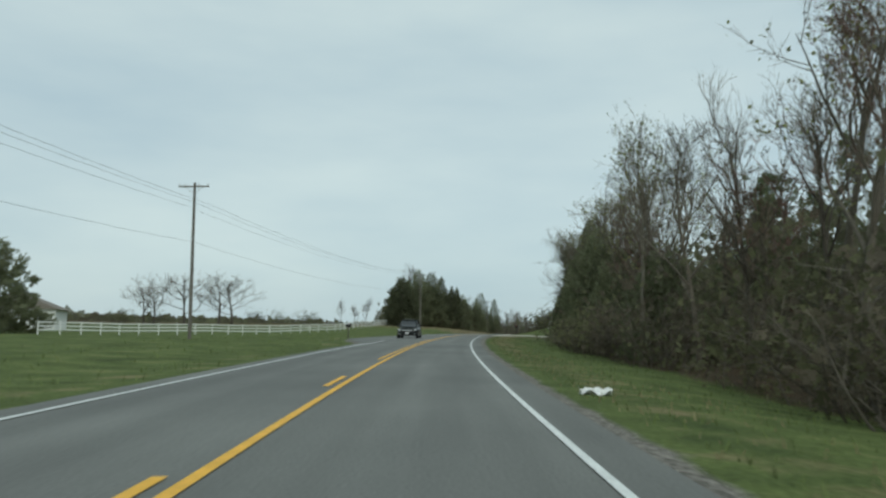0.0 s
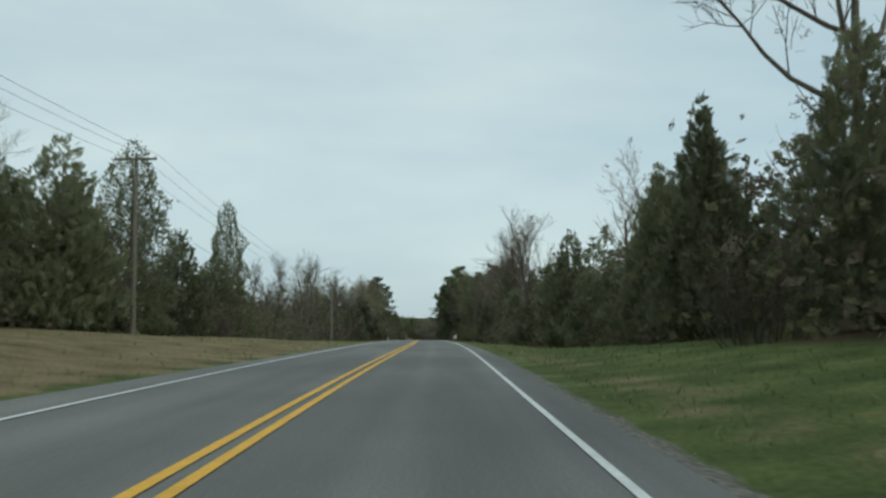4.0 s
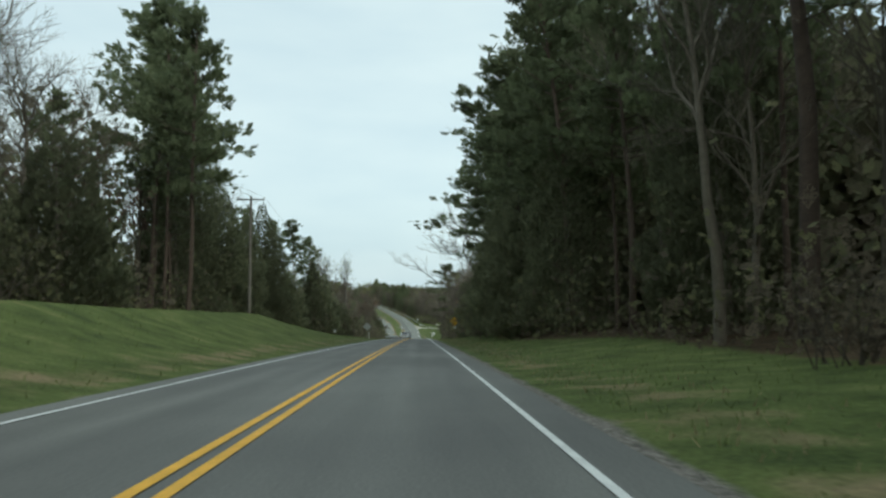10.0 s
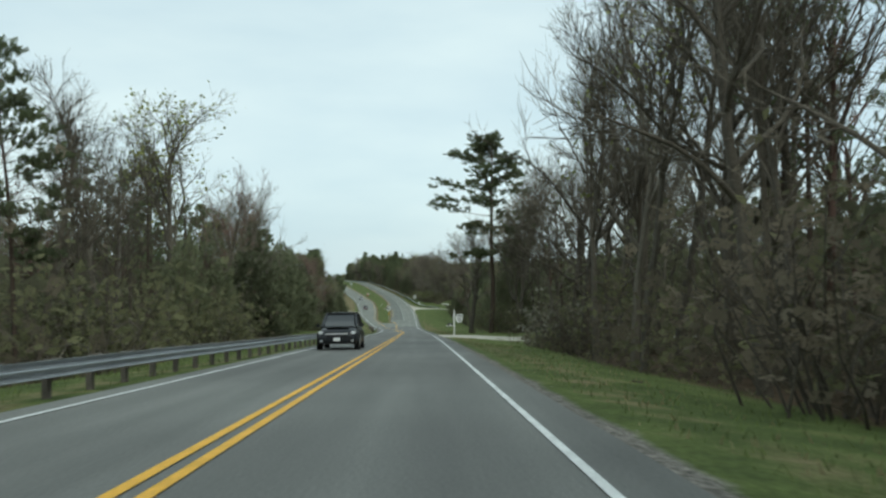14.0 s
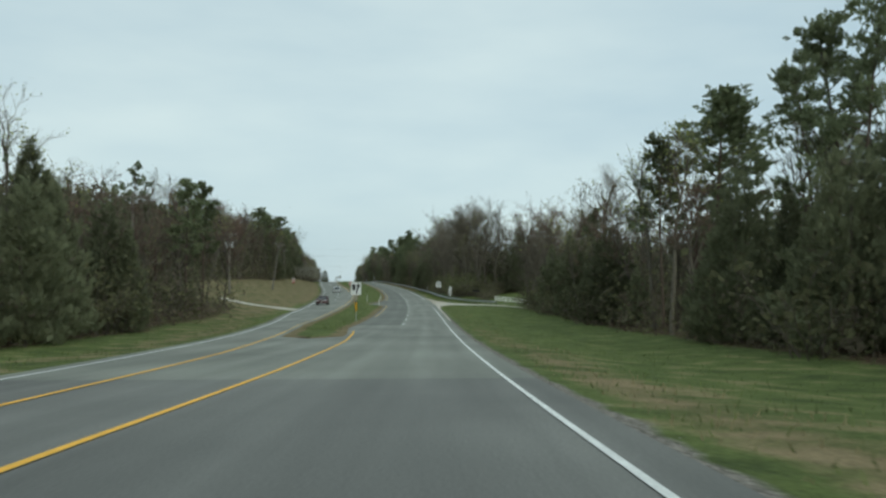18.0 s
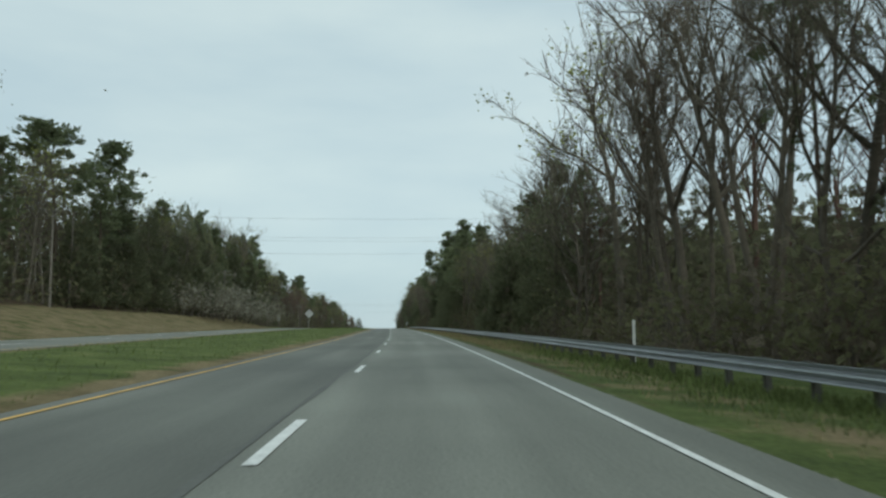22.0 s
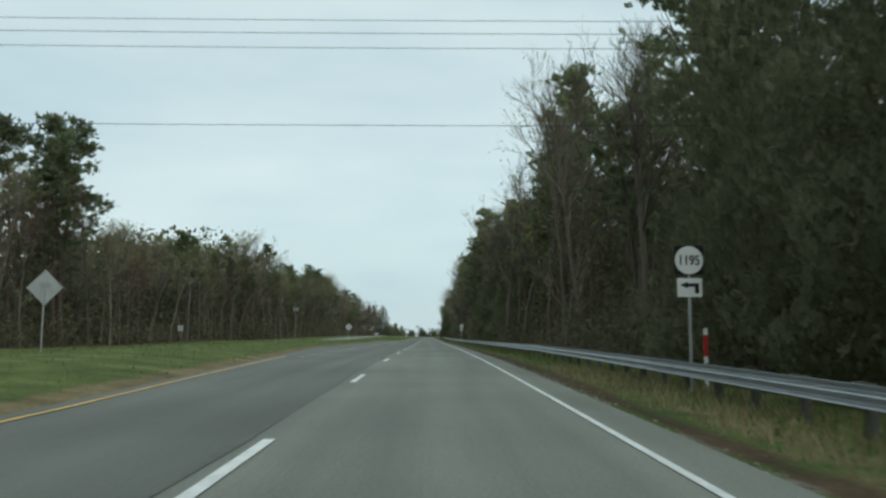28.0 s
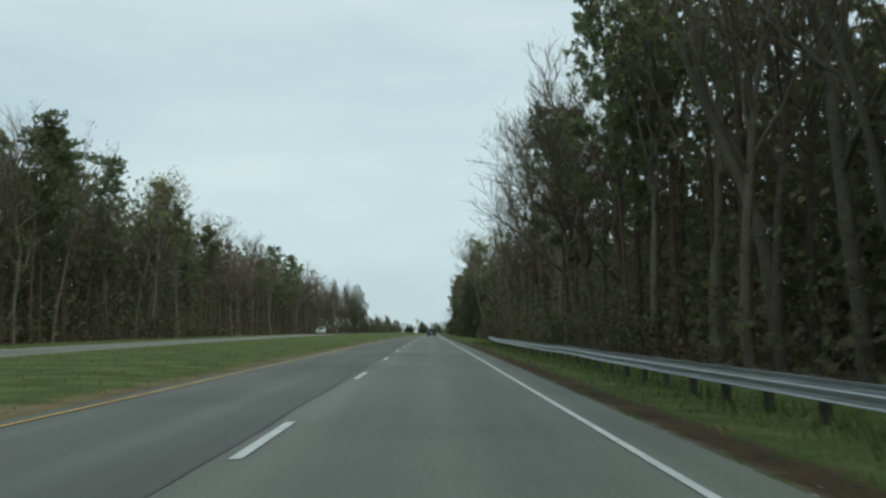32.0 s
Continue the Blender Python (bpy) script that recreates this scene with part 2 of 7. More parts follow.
class Buf:
    """Collects quads."""

    def __init__(self):
        self.v, self.q, self.n = [], [], 0

    def add(self, v, q):
        self.v.append(v), self.q.append(q + self.n)
        self.n += len(v)

    def tubes(self, a, b, ra, rb, n):
        a, b = np.asarray(a, float), np.asarray(b, float)
        ra, rb = np.broadcast_to(ra, len(a)), np.broadcast_to(rb, len(a))
        d = b - a
        d /= np.linalg.norm(d, axis=1)[:, None] + 1e-9
        ref = np.where(np.abs(d[:, 2:]) > 0.9, [[1.0, 0, 0]], [[0, 0, 1.0]])
        x = np.cross(d, ref)
        x /= np.linalg.norm(x, axis=1)[:, None] + 1e-9
        y = np.cross(d, x)
        ang = np.arange(n) * 2 * np.pi / n
        ring = x[:, None] * np.cos(ang)[None, :, None] + y[:, None] * np.sin(ang)[None, :, None]
        v = np.concatenate([a[:, None] + ring * ra[:, None, None], b[:, None] + ring * rb[:, None, None]], 1).reshape(-1, 3)
        i = np.arange(n)
        base = np.stack([i, (i + 1) % n, (i + 1) % n + n, i + n], 1)
        self.add(v, (base[None] + (np.arange(len(a)) * 2 * n)[:, None, None]).reshape(-1, 4))

    def ribbons(self, a, b, wa, wb, rng):
        a, b = np.asarray(a, float), np.asarray(b, float)
        x = np.cross(b - a, rng.normal(size=a.shape))
        x /= np.linalg.norm(x, axis=1)[:, None] + 1e-9
        wa, wb = np.broadcast_to(wa, len(a))[:, None], np.broadcast_to(wb, len(a))[:, None]
        v = np.stack([a - x * wa, a + x * wa, b + x * wb, b - x * wb], 1).reshape(-1, 3)
        self.add(v, np.arange(len(v)).reshape(-1, 4))

    def cards(self, c, size, rng, up=None, ratio=0.6):
        c = np.asarray(c, float)
        u = rng.normal(size=c.shape) if up is None else up + rng.normal(size=c.shape) * 0.45
        u /= np.linalg.norm(u, axis=1)[:, None] + 1e-9
        x = np.cross(u, rng.normal(size=c.shape))
        x /= np.linalg.norm(x, axis=1)[:, None] + 1e-9
        size = np.broadcast_to(size, len(c))[:, None]
        u, x = u * size * 0.5, x * size * 0.5 * ratio
        v = np.stack([c - u, c + x * 0.9 - u * 0.1, c + u, c - x * 0.9 + u * 0.15], 1).reshape(-1, 3)
        self.add(v, np.arange(len(v)).reshape(-1, 4))

    def arrays(self):
        return np.concatenate(self.v), np.concatenate(self.q)

    def mesh(self, name, mat, smooth=False):
        v, q = self.arrays()
        return quad_mesh(name, v, q, mat, smooth=smooth)


def part(name, bm, material, parent, label="", loc=None):
    """Links a bmesh (or a mesh) as one object under a thing or a part."""
    if isinstance(bm, bpy.types.Mesh):
        me = bm
    else:
        me = bpy.data.meshes.new(name)
        bm.to_mesh(me)
        bm.free()
        me.materials.append(material)
    ob = new(name, me)
    ob.parent = parent
    if loc is not None:
        ob.matrix_basis = loc
    return tagged(ob, label)


def box(size, at=(0, 0, 0), bevel=0.0, m=None, bm=None):
    bm = bm or bmesh.new()
    got = bmesh.ops.create_cube(bm, size=1.0)["verts"]
    bmesh.ops.scale(bm, vec=size, verts=got)
    if bevel:
        edges = list({e for v in got for e in v.link_edges})
        got = bmesh.ops.bevel(bm, geom=edges, offset=bevel, segments=2, affect="EDGES")["verts"]
    mm = Matrix.Translation(at) if m is None else Matrix.Translation(at) @ m
    bmesh.ops.transform(bm, matrix=mm, verts=got)
    return bm


def rod(a, b, r, r2=None, n=10, bm=None):
    bm = bm or bmesh.new()
    a, b = Vector(a), Vector(b)
    m = Matrix.Translation((a + b) / 2) @ (b - a).to_track_quat("Z", "Y").to_matrix().to_4x4()
    bmesh.ops.create_cone(bm, cap_ends=True, segments=n, radius1=r, radius2=r if r2 is None else r2, depth=(b - a).length, matrix=m)
    return bm


def plate(pts, depth, y=0.0, bm=None):
    """A flat plate with the outline pts in x, z; its face looks towards -y."""
    bm = bm or bmesh.new()
    face = bm.faces.new([bm.verts.new((x, y, z)) for x, z in pts])
    if face.normal.y > 0 or True:
        face.normal_update()
        if face.normal.y > 0:
            face.normal_flip()
    got = bmesh.ops.extrude_face_region(bm, geom=[face])["geom"]
    bmesh.ops.translate(bm, vec=(0, depth, 0), verts=[g for g in got if isinstance(g, bmesh.types.BMVert)])
    bmesh.ops.recalc_face_normals(bm, faces=bm.faces)
    return bm


def thing(name, label, category, group=""):
    ob = new(name)
    ob.scale = (U, U, U)
    return tagged(ob, label, category, group)


def place(ob, m):
    ob.matrix_basis = m @ Matrix.Scale(U, 4)
    return ob

# ---- materials ----
def mat(name, color, rough=0.8, metal=0.0, var=0.25, scale=6.0, rand=0.0, island=0.0, bump=0.0, spec=0.3, color2=None, coords="Object", fine=0.0):
    """A surface whose colour wanders at two scales, and from object to object or piece to piece."""
    m = bpy.data.materials.new(name)
    m.use_nodes = True
    n, l = m.node_tree.nodes, m.node_tree.links
    b = n["Principled BSDF"]
    b.inputs["Roughness"].default_value, b.inputs["Metallic"].default_value = rough, metal
    b.inputs["Specular IOR Level"].default_value = spec
    tc = n.new("ShaderNodeTexCoord")
    n1, n2 = n.new("ShaderNodeTexNoise"), n.new("ShaderNodeTexNoise")
    n1.inputs["Scale"].default_value, n1.inputs["Detail"].default_value = scale, 4.0
    n2.inputs["Scale"].default_value, n2.inputs["Detail"].default_value = scale * 9, 3.0
    l.new(tc.outputs[coords], n1.inputs["Vector"]), l.new(tc.outputs[coords], n2.inputs["Vector"])
    avg = n.new("ShaderNodeMath")
    avg.operation = "MULTIPLY_ADD"
    avg.inputs[1].default_value = 0.5
    l.new(n2.outputs["Fac"], avg.inputs[0])
    half = n.new("ShaderNodeMath")
    half.operation = "MULTIPLY"
    half.inputs[1].default_value = 0.5
    l.new(n1.outputs["Fac"], half.inputs[0]), l.new(half.outputs[0], avg.inputs[2])
    value = avg.outputs[0]
    for amount, kind, out in ((rand, "ShaderNodeObjectInfo", "Random"), (island, "ShaderNodeNewGeometry", "Random Per Island")):
        if amount:
            src, mul = n.new(kind), n.new("ShaderNodeMath")
            mul.operation = "MULTIPLY_ADD"
            mul.inputs[1].default_value = amount
            sub = n.new("ShaderNodeMath")
            sub.operation = "SUBTRACT"
            sub.inputs[1].default_value = 0.5
            l.new(src.outputs[out], sub.inputs[0]), l.new(sub.outputs[0], mul.inputs[0]), l.new(value, mul.inputs[2])
            value = mul.outputs[0]
    ramp = n.new("ShaderNodeValToRGB")
    c2 = color2 or tuple(min(1, c * (1 + var)) for c in color)
    c1 = tuple(c * (1 - var) for c in color)
    ramp.color_ramp.elements[0].position, ramp.color_ramp.elements[0].color = 0.25, (*c1, 1)
    ramp.color_ramp.elements[1].position, ramp.color_ramp.elements[1].color = 0.75, (*c2, 1)
    l.new(value, ramp.inputs["Fac"]), l.new(ramp.outputs["Color"], b.inputs["Base Color"])
    if bump:
        bp = n.new("ShaderNodeBump")
        bp.inputs["Strength"].default_value, bp.inputs["Distance"].default_value = bump, 0.02
        l.new(n2.outputs["Fac"], bp.inputs["Height"]), l.new(bp.outputs["Normal"], b.inputs["Normal"])
    return m


def leafy(m, share=0.4, size=0.0, cover=0.5, net=False):
    """Lets part of the light through thin leaves; size breaks each spray up into leaves (or a net of twigs) that fine."""
    n, l = m.node_tree.nodes, m.node_tree.links
    out, bsdf = n["Material Output"], n["Principled BSDF"]
    tr, mix = n.new("ShaderNodeBsdfTranslucent"), n.new("ShaderNodeMixShader")
    mix.inputs[0].default_value = share
    l.new(bsdf.inputs["Base Color"].links[0].from_socket, tr.inputs["Color"])
    l.new(bsdf.outputs[0], mix.inputs[1]), l.new(tr.outputs[0], mix.inputs[2])
    last = mix.outputs[0]
    if size:
        tc = n.new("ShaderNodeTexCoord")
        gaps = n.new("ShaderNodeTexNoise")
        gaps.inputs["Scale"].default_value, gaps.inputs["Detail"].default_value = 1.0 / size, 3.0
        l.new(tc.outputs["Object"], gaps.inputs["Vector"])
        value = gaps.outputs["Fac"]
        if net:  # thin bands round the middle value make a branching net
            off, mag = n.new("ShaderNodeMath"), n.new("ShaderNodeMath")
            off.operation, mag.operation = "SUBTRACT", "ABSOLUTE"
            off.inputs[1].default_value = 0.5
            l.new(value, off.inputs[0]), l.new(off.outputs[0], mag.inputs[0])
            value = mag.outputs[0]
        test = n.new("ShaderNodeMath")
        test.operation = "LESS_THAN"
        test.inputs[1].default_value = cover
        l.new(value, test.inputs[0])
        hole, cut = n.new("ShaderNodeBsdfTransparent"), n.new("ShaderNodeMixShader")
        l.new(test.outputs[0], cut.inputs[0]), l.new(hole.outputs[0], cut.inputs[1]), l.new(last, cut.inputs[2])
        last = cut.outputs[0]
    l.new(last, out.inputs["Surface"])
    return m


def add_node(m, kind, **vals):
    nd = m.node_tree.nodes.new(kind)
    for k, v in vals.items():
        nd.inputs[k].default_value = v
    return nd


def ramp_node(m, stops):
    r = m.node_tree.nodes.new("ShaderNodeValToRGB")
    e = r.color_ramp.elements
    while len(e) < len(stops):
        e.new(0.5)
    for el, (p, c) in zip(e, stops):
        el.position, el.color = p, (*c, 1) if len(c) == 3 else c
    return r


def blend(m, a, b, fac, how="MIX"):
    x = m.node_tree.nodes.new("ShaderNodeMixRGB")
    x.blend_type = how
    for src, i in ((fac, 0), (a, 1), (b, 2)):
        if isinstance(src, (int, float)):
            x.inputs[i].default_value = src
        elif isinstance(src, tuple):
            x.inputs[i].default_value = (*src, 1)
        else:
            m.node_tree.links.new(src, x.inputs[i])
    return x.outputs[0]


def asphalt(name, dark, light):
    """Worn asphalt: grains, patches, and wheel tracks along the lanes (u is metres across, v metres along)."""
    m = bpy.data.materials.new(name)
    m.use_nodes = True
    n, l = m.node_tree.nodes, m.node_tree.links
    b = n["Principled BSDF"]
    b.inputs["Roughness"].default_value, b.inputs["Specular IOR Level"].default_value = 0.78, 0.35
    tc = n.new("ShaderNodeTexCoord")
    stretch = n.new("ShaderNodeMapping")
    stretch.inputs["Scale"].default_value = (1.0, 0.06, 1)
    l.new(tc.outputs["UV"], stretch.inputs["Vector"])
    streak, patch, grain = add_node(m, "ShaderNodeTexNoise", Scale=1.3, Detail=4.0), add_node(m, "ShaderNodeTexNoise", Scale=0.12, Detail=5.0), add_node(m, "ShaderNodeTexNoise", Scale=26.0, Detail=4.0)
    l.new(stretch.outputs[0], streak.inputs["Vector"])
    l.new(tc.outputs["UV"], patch.inputs["Vector"]), l.new(tc.outputs["UV"], grain.inputs["Vector"])
    base = ramp_node(m, [(0.3, dark), (0.7, light)])
    l.new(streak.outputs["Fac"], base.inputs["Fac"])
    pr = ramp_node(m, [(0.35, (0.80, 0.80, 0.80)), (0.65, (1.12, 1.12, 1.11))])
    l.new(patch.outputs["Fac"], pr.inputs["Fac"])
    gr = ramp_node(m, [(0.3, (0.78, 0.78, 0.78)), (0.7, (1.2, 1.2, 1.2))])
    l.new(grain.outputs["Fac"], gr.inputs["Fac"])
    c = blend(m, base.outputs[0], pr.outputs[0], 1.0, "MULTIPLY")
    c = blend(m, c, gr.outputs[0], 1.0, "MULTIPLY")
    wave = n.new("ShaderNodeSeparateXYZ")
    l.new(tc.outputs["UV"], wave.inputs[0])
    co = n.new("ShaderNodeMath")
    co.operation = "MULTIPLY_ADD"
    co.inputs[1].default_value, co.inputs[2].default_value = 2 * math.pi / 1.72, -0.3
    l.new(wave.outputs[0], co.inputs[0])
    cs = n.new("ShaderNodeMath")
    cs.operation = "COSINE"
    l.new(co.outputs[0], cs.inputs[0])
    tr = ramp_node(m, [(0.0, (0.93, 0.93, 0.93)), (1.0, (1.05, 1.05, 1.05))])
    l.new(cs.outputs[0], tr.inputs["Fac"])
    c = blend(m, c, tr.outputs[0], 1.0, "MULTIPLY")
    l.new(c, b.inputs["Base Color"])
    bp = n.new("ShaderNodeBump")
    bp.inputs["Strength"].default_value, bp.inputs["Distance"].default_value = 0.35, 0.01
    l.new(grain.outputs["Fac"], bp.inputs["Height"]), l.new(bp.outputs["Normal"], b.inputs["Normal"])
    return m


def ground_cover():
    """Mown and rough grass, straw, gravel at the road's edge and leaf litter under the trees."""
    m = bpy.data.materials.new("ground_cover")
    m.use_nodes = True
    n, l = m.node_tree.nodes, m.node_tree.links
    b = n["Principled BSDF"]
    b.inputs["Roughness"].default_value, b.inputs["Specular IOR Level"].default_value = 0.95, 0.1
    tc = n.new("ShaderNodeTexCoord")
    big, mid_, fine = add_node(m, "ShaderNodeTexNoise", Scale=0.07, Detail=5.0), add_node(m, "ShaderNodeTexNoise", Scale=0.9, Detail=5.0), add_node(m, "ShaderNodeTexNoise", Scale=14.0, Detail=4.0)
    for x in (big, mid_, fine):
        l.new(tc.outputs["Object"], x.inputs["Vector"])
    g = ramp_node(m, [(0.3, (0.066, 0.088, 0.030)), (0.55, (0.116, 0.146, 0.048)), (0.75, (0.188, 0.196, 0.078))])
    l.new(mid_.outputs["Fac"], g.inputs["Fac"])
    straw = ramp_node(m, [(0.3, (0.13, 0.105, 0.055)), (0.7, (0.25, 0.20, 0.115))])
    l.new(mid_.outputs["Fac"], straw.inputs["Fac"])
    litter = ramp_node(m, [(0.3, (0.050, 0.038, 0.024)), (0.7, (0.115, 0.080, 0.050))])
    l.new(mid_.outputs["Fac"], litter.inputs["Fac"])
    stones = ramp_node(m, [(0.3, (0.12, 0.11, 0.095)), (0.7, (0.27, 0.25, 0.22))])
    l.new(fine.outputs["Fac"], stones.inputs["Fac"])

    def att(key):
        a = n.new("ShaderNodeAttribute")
        a.attribute_name = key
        return a.outputs["Fac"]

    def ragged(key, width):
        add = n.new("ShaderNodeMath")
        add.operation = "MULTIPLY_ADD"
        add.inputs[1].default_value = width
        l.new(mid_.outputs["Fac"], add.inputs[0])
        sub = n.new("ShaderNodeMath")
        sub.operation = "SUBTRACT"
        sub.inputs[1].default_value = width / 2
        l.new(att(key), add.inputs[2]), l.new(add.outputs[0], sub.inputs[0])
        r = ramp_node(m, [(0.38, (0, 0, 0)), (0.62, (1, 1, 1))])
        l.new(sub.outputs[0], r.inputs["Fac"])
        return r.outputs[0]

    c = blend(m, g.outputs[0], straw.outputs[0], ragged("straw", 0.9))
    c = blend(m, c, litter.outputs[0], ragged("litter", 0.8))
    c = blend(m, c, stones.outputs[0], ragged("stones", 0.9))
    f = ramp_node(m, [(0.25, (0.62, 0.62, 0.62)), (0.75, (1.3, 1.3, 1.3))])
    l.new(fine.outputs["Fac"], f.inputs["Fac"])
    c = blend(m, c, f.outputs[0], 1.0, "MULTIPLY")
    l.new(c, b.inputs["Base Color"])
    bp = n.new("ShaderNodeBump")
    bp.inputs["Strength"].default_value, bp.inputs["Distance"].default_value = 0.8, 0.06
    l.new(fine.outputs["Fac"], bp.inputs["Height"]), l.new(bp.outputs["Normal"], b.inputs["Normal"])
    return m


M_ROAD = asphalt("asphalt", (0.138, 0.139, 0.129), (0.184, 0.185, 0.171))
M_ROAD2 = asphalt("asphalt_grey", (0.178, 0.185, 0.160), (0.228, 0.235, 0.204))
M_ROAD3 = asphalt("asphalt_darker", (0.126, 0.132, 0.115), (0.165, 0.171, 0.150))
M_SEAM = mat("tarred_seam", (0.105, 0.109, 0.098), 0.7, var=0.4, scale=1.5)
M_GROUND = ground_cover()
M_WHITE = mat("white_road_paint", (0.72, 0.73, 0.71), 0.7, var=0.3, scale=3.0)
M_YELLOW = mat("yellow_road_paint", (0.78, 0.43, 0.055), 0.7, var=0.25, scale=3.0)
M_YELLOW_OLD = mat("worn_yellow_road_paint", (0.62, 0.40, 0.13), 0.75, var=0.45, scale=2.0)
M_GRAVEL = mat("pale_gravel", (0.46, 0.43, 0.365), 0.95, var=0.5, scale=2.6, bump=1.0)
M_GRAVEL_GREY = mat("grey_gravel", (0.66, 0.63, 0.54), 0.95, var=0.4, scale=5.0, bump=1.0, color2=(0.56, 0.53, 0.45))
M_GRAVEL_TAN = mat("tan_gravel", (0.40, 0.355, 0.285), 0.95, var=0.55, scale=3.0, bump=1.0)
M_STONE = mat("loose_stones", (0.30, 0.28, 0.24), 0.9, var=0.3, scale=3.0, island=0.9)
M_RUT = mat("damp_dirt", (0.15, 0.14, 0.105), 0.8, var=0.5, scale=3.0, bump=0.5)
M_BARK = mat("grey_brown_bark", (0.118, 0.102, 0.080), 0.95, var=0.45, scale=5.0, rand=0.35, bump=0.6)
M_BARK_DARK = mat("dark_bark", (0.085, 0.074, 0.060), 0.95, var=0.4, scale=5.0, rand=0.2, bump=0.6)
M_BARK_PALE = mat("pale_bark", (0.140, 0.124, 0.098), 0.95, var=0.4, scale=4.0, rand=0.35, bump=0.5)
M_BARK_PINE = mat("pine_bark", (0.098, 0.072, 0.056), 0.95, var=0.45, scale=5.0, rand=0.3, bump=0.6)
M_TWIG = mat("fine_twigs", (0.150, 0.130, 0.100), 0.95, var=0.4, scale=0.5, rand=0.5, island=0.3)
M_TWIG_RED = mat("budding_twigs", (0.165, 0.105, 0.085), 0.95, var=0.4, scale=0.5, rand=0.4, island=0.35)
M_BUD = mat("young_leaves", (0.245, 0.260, 0.085), 0.8, var=0.4, scale=0.4, rand=0.4, island=0.5)
M_NEEDLE = mat("pine_needles", (0.148, 0.170, 0.092), 0.85, var=0.4, scale=0.4, rand=0.4, island=0.25)
M_CEDAR = mat("cedar_foliage", (0.154, 0.164, 0.096), 0.88, var=0.4, scale=0.4, rand=0.5, island=0.25)
M_BUSH = mat("brush_leaves", (0.140, 0.138, 0.074), 0.88, var=0.45, scale=0.4, rand=0.7, island=0.3)
M_BUSH_BROWN = mat("dry_brush", (0.148, 0.124, 0.090), 0.9, var=0.4, scale=0.4, rand=0.6, island=0.3)
M_BLOSSOM = mat("pale_blossom", (0.27, 0.26, 0.205), 0.9, var=0.3, scale=0.5, island=0.5)
M_GRASS = mat("grass_blades", (0.150, 0.186, 0.066), 0.9, var=0.4, scale=0.3, island=0.7)
M_STRAW = mat("dry_grass_blades", (0.30, 0.25, 0.14), 0.9, var=0.25, scale=0.3, island=0.4)
M_DEEP = mat("deep_woods_mass", (0.190, 0.166, 0.118), 0.95, var=0.4, scale=0.1, island=0.45, color2=(0.178, 0.184, 0.104))
M_NET = mat("twig_net", (0.145, 0.128, 0.096), 0.95, var=0.4, scale=0.5, rand=0.5, island=0.3)
M_NET_RED = mat("red_twig_net", (0.160, 0.105, 0.085), 0.95, var=0.4, scale=0.5, rand=0.4, island=0.35)
for m_, size_, cover_ in ((M_NEEDLE, 0.07, 0.575), (M_CEDAR, 0.045, 0.55), (M_BUSH, 0.06, 0.55), (M_BUSH_BROWN, 0.06, 0.53), (M_BLOSSOM, 0.06, 0.52), (M_DEEP, 0.11, 0.60)):
    leafy(m_, 0.5, size_, cover_)
M_LEAFING = mat("fresh_leaves", (0.172, 0.192, 0.078), 0.85, var=0.4, scale=0.4, rand=0.3, island=0.4)
leafy(M_LEAFING, 0.4, 0.045, 0.52)
for m_ in (M_GRASS, M_STRAW, M_BUD):
    leafy(m_)
for m_ in (M_NET, M_NET_RED):
    leafy(m_, 0.2, 0.24, 0.024, True)
M_STEEL = mat("galvanised_steel", (0.42, 0.44, 0.46), 0.42, 0.75, var=0.2, scale=2.0, rand=0.3)
M_POST = mat("weathered_post", (0.17, 0.15, 0.13), 0.9, var=0.35, scale=5.0, rand=0.4)
M_POLE = mat("weathered_pole", (0.16, 0.145, 0.125), 0.9, var=0.35, scale=2.5, rand=0.4, bump=0.4)
M_WIRE = mat("wire", (0.03, 0.03, 0.032), 0.6)
M_SIGN_W = mat("white_sign_sheet", (0.72, 0.73, 0.72), 0.5, var=0.08, scale=3.0)
M_SIGN_B = mat("black_sign_film", (0.012, 0.012, 0.013), 0.5, var=0.2)
M_SIGN_Y = mat("yellow_sign_sheet", (0.80, 0.42, 0.02), 0.45, var=0.1)
M_SIGN_R = mat("red_sign_sheet", (0.45, 0.03, 0.025), 0.5, var=0.15)
M_SIGN_FADED = mat("faded_red_sheet", (0.33, 0.085, 0.065), 0.6, var=0.3, scale=3.0)
M_ALU = mat("bare_aluminium", (0.46, 0.47, 0.47), 0.45, 0.6, var=0.15, scale=3.0)
M_WHITEWOOD = mat("white_painted_wood", (0.74, 0.74, 0.72), 0.6, var=0.12, scale=4.0, rand=0.15)

# ---- ground: one sheet, from the verges to the horizon ----
OUT = np.array([0, .5, 1.1, 1.8, 2.7, 3.8, 5, 6.4, 8, 10, 12.5, 15.5, 20, 27, 40, 60, 95, 160, 320, 700, 1500, 3000.0])
rows_s = np.concatenate([[-3000, -1200, -500], np.arange(-180, 2395, 4.5), [2800, 3600, 5200]])
sg = rows_s[:, None]
lr = np.where(np.abs(sg) > 0, R_EDGE(sg), 0) - OUT[None, ::-1]
f_med = np.array([0, .035, .09, .2, .35, .5, .65, .8, .91, .965, 1.0])[None]
lm = p1(sg) + (p2(sg) - p1(sg)) * f_med
ll = p3(sg) + OUT[None]
GL = np.concatenate([lr, lm, ll], 1)
GS = np.broadcast_to(sg, GL.shape)
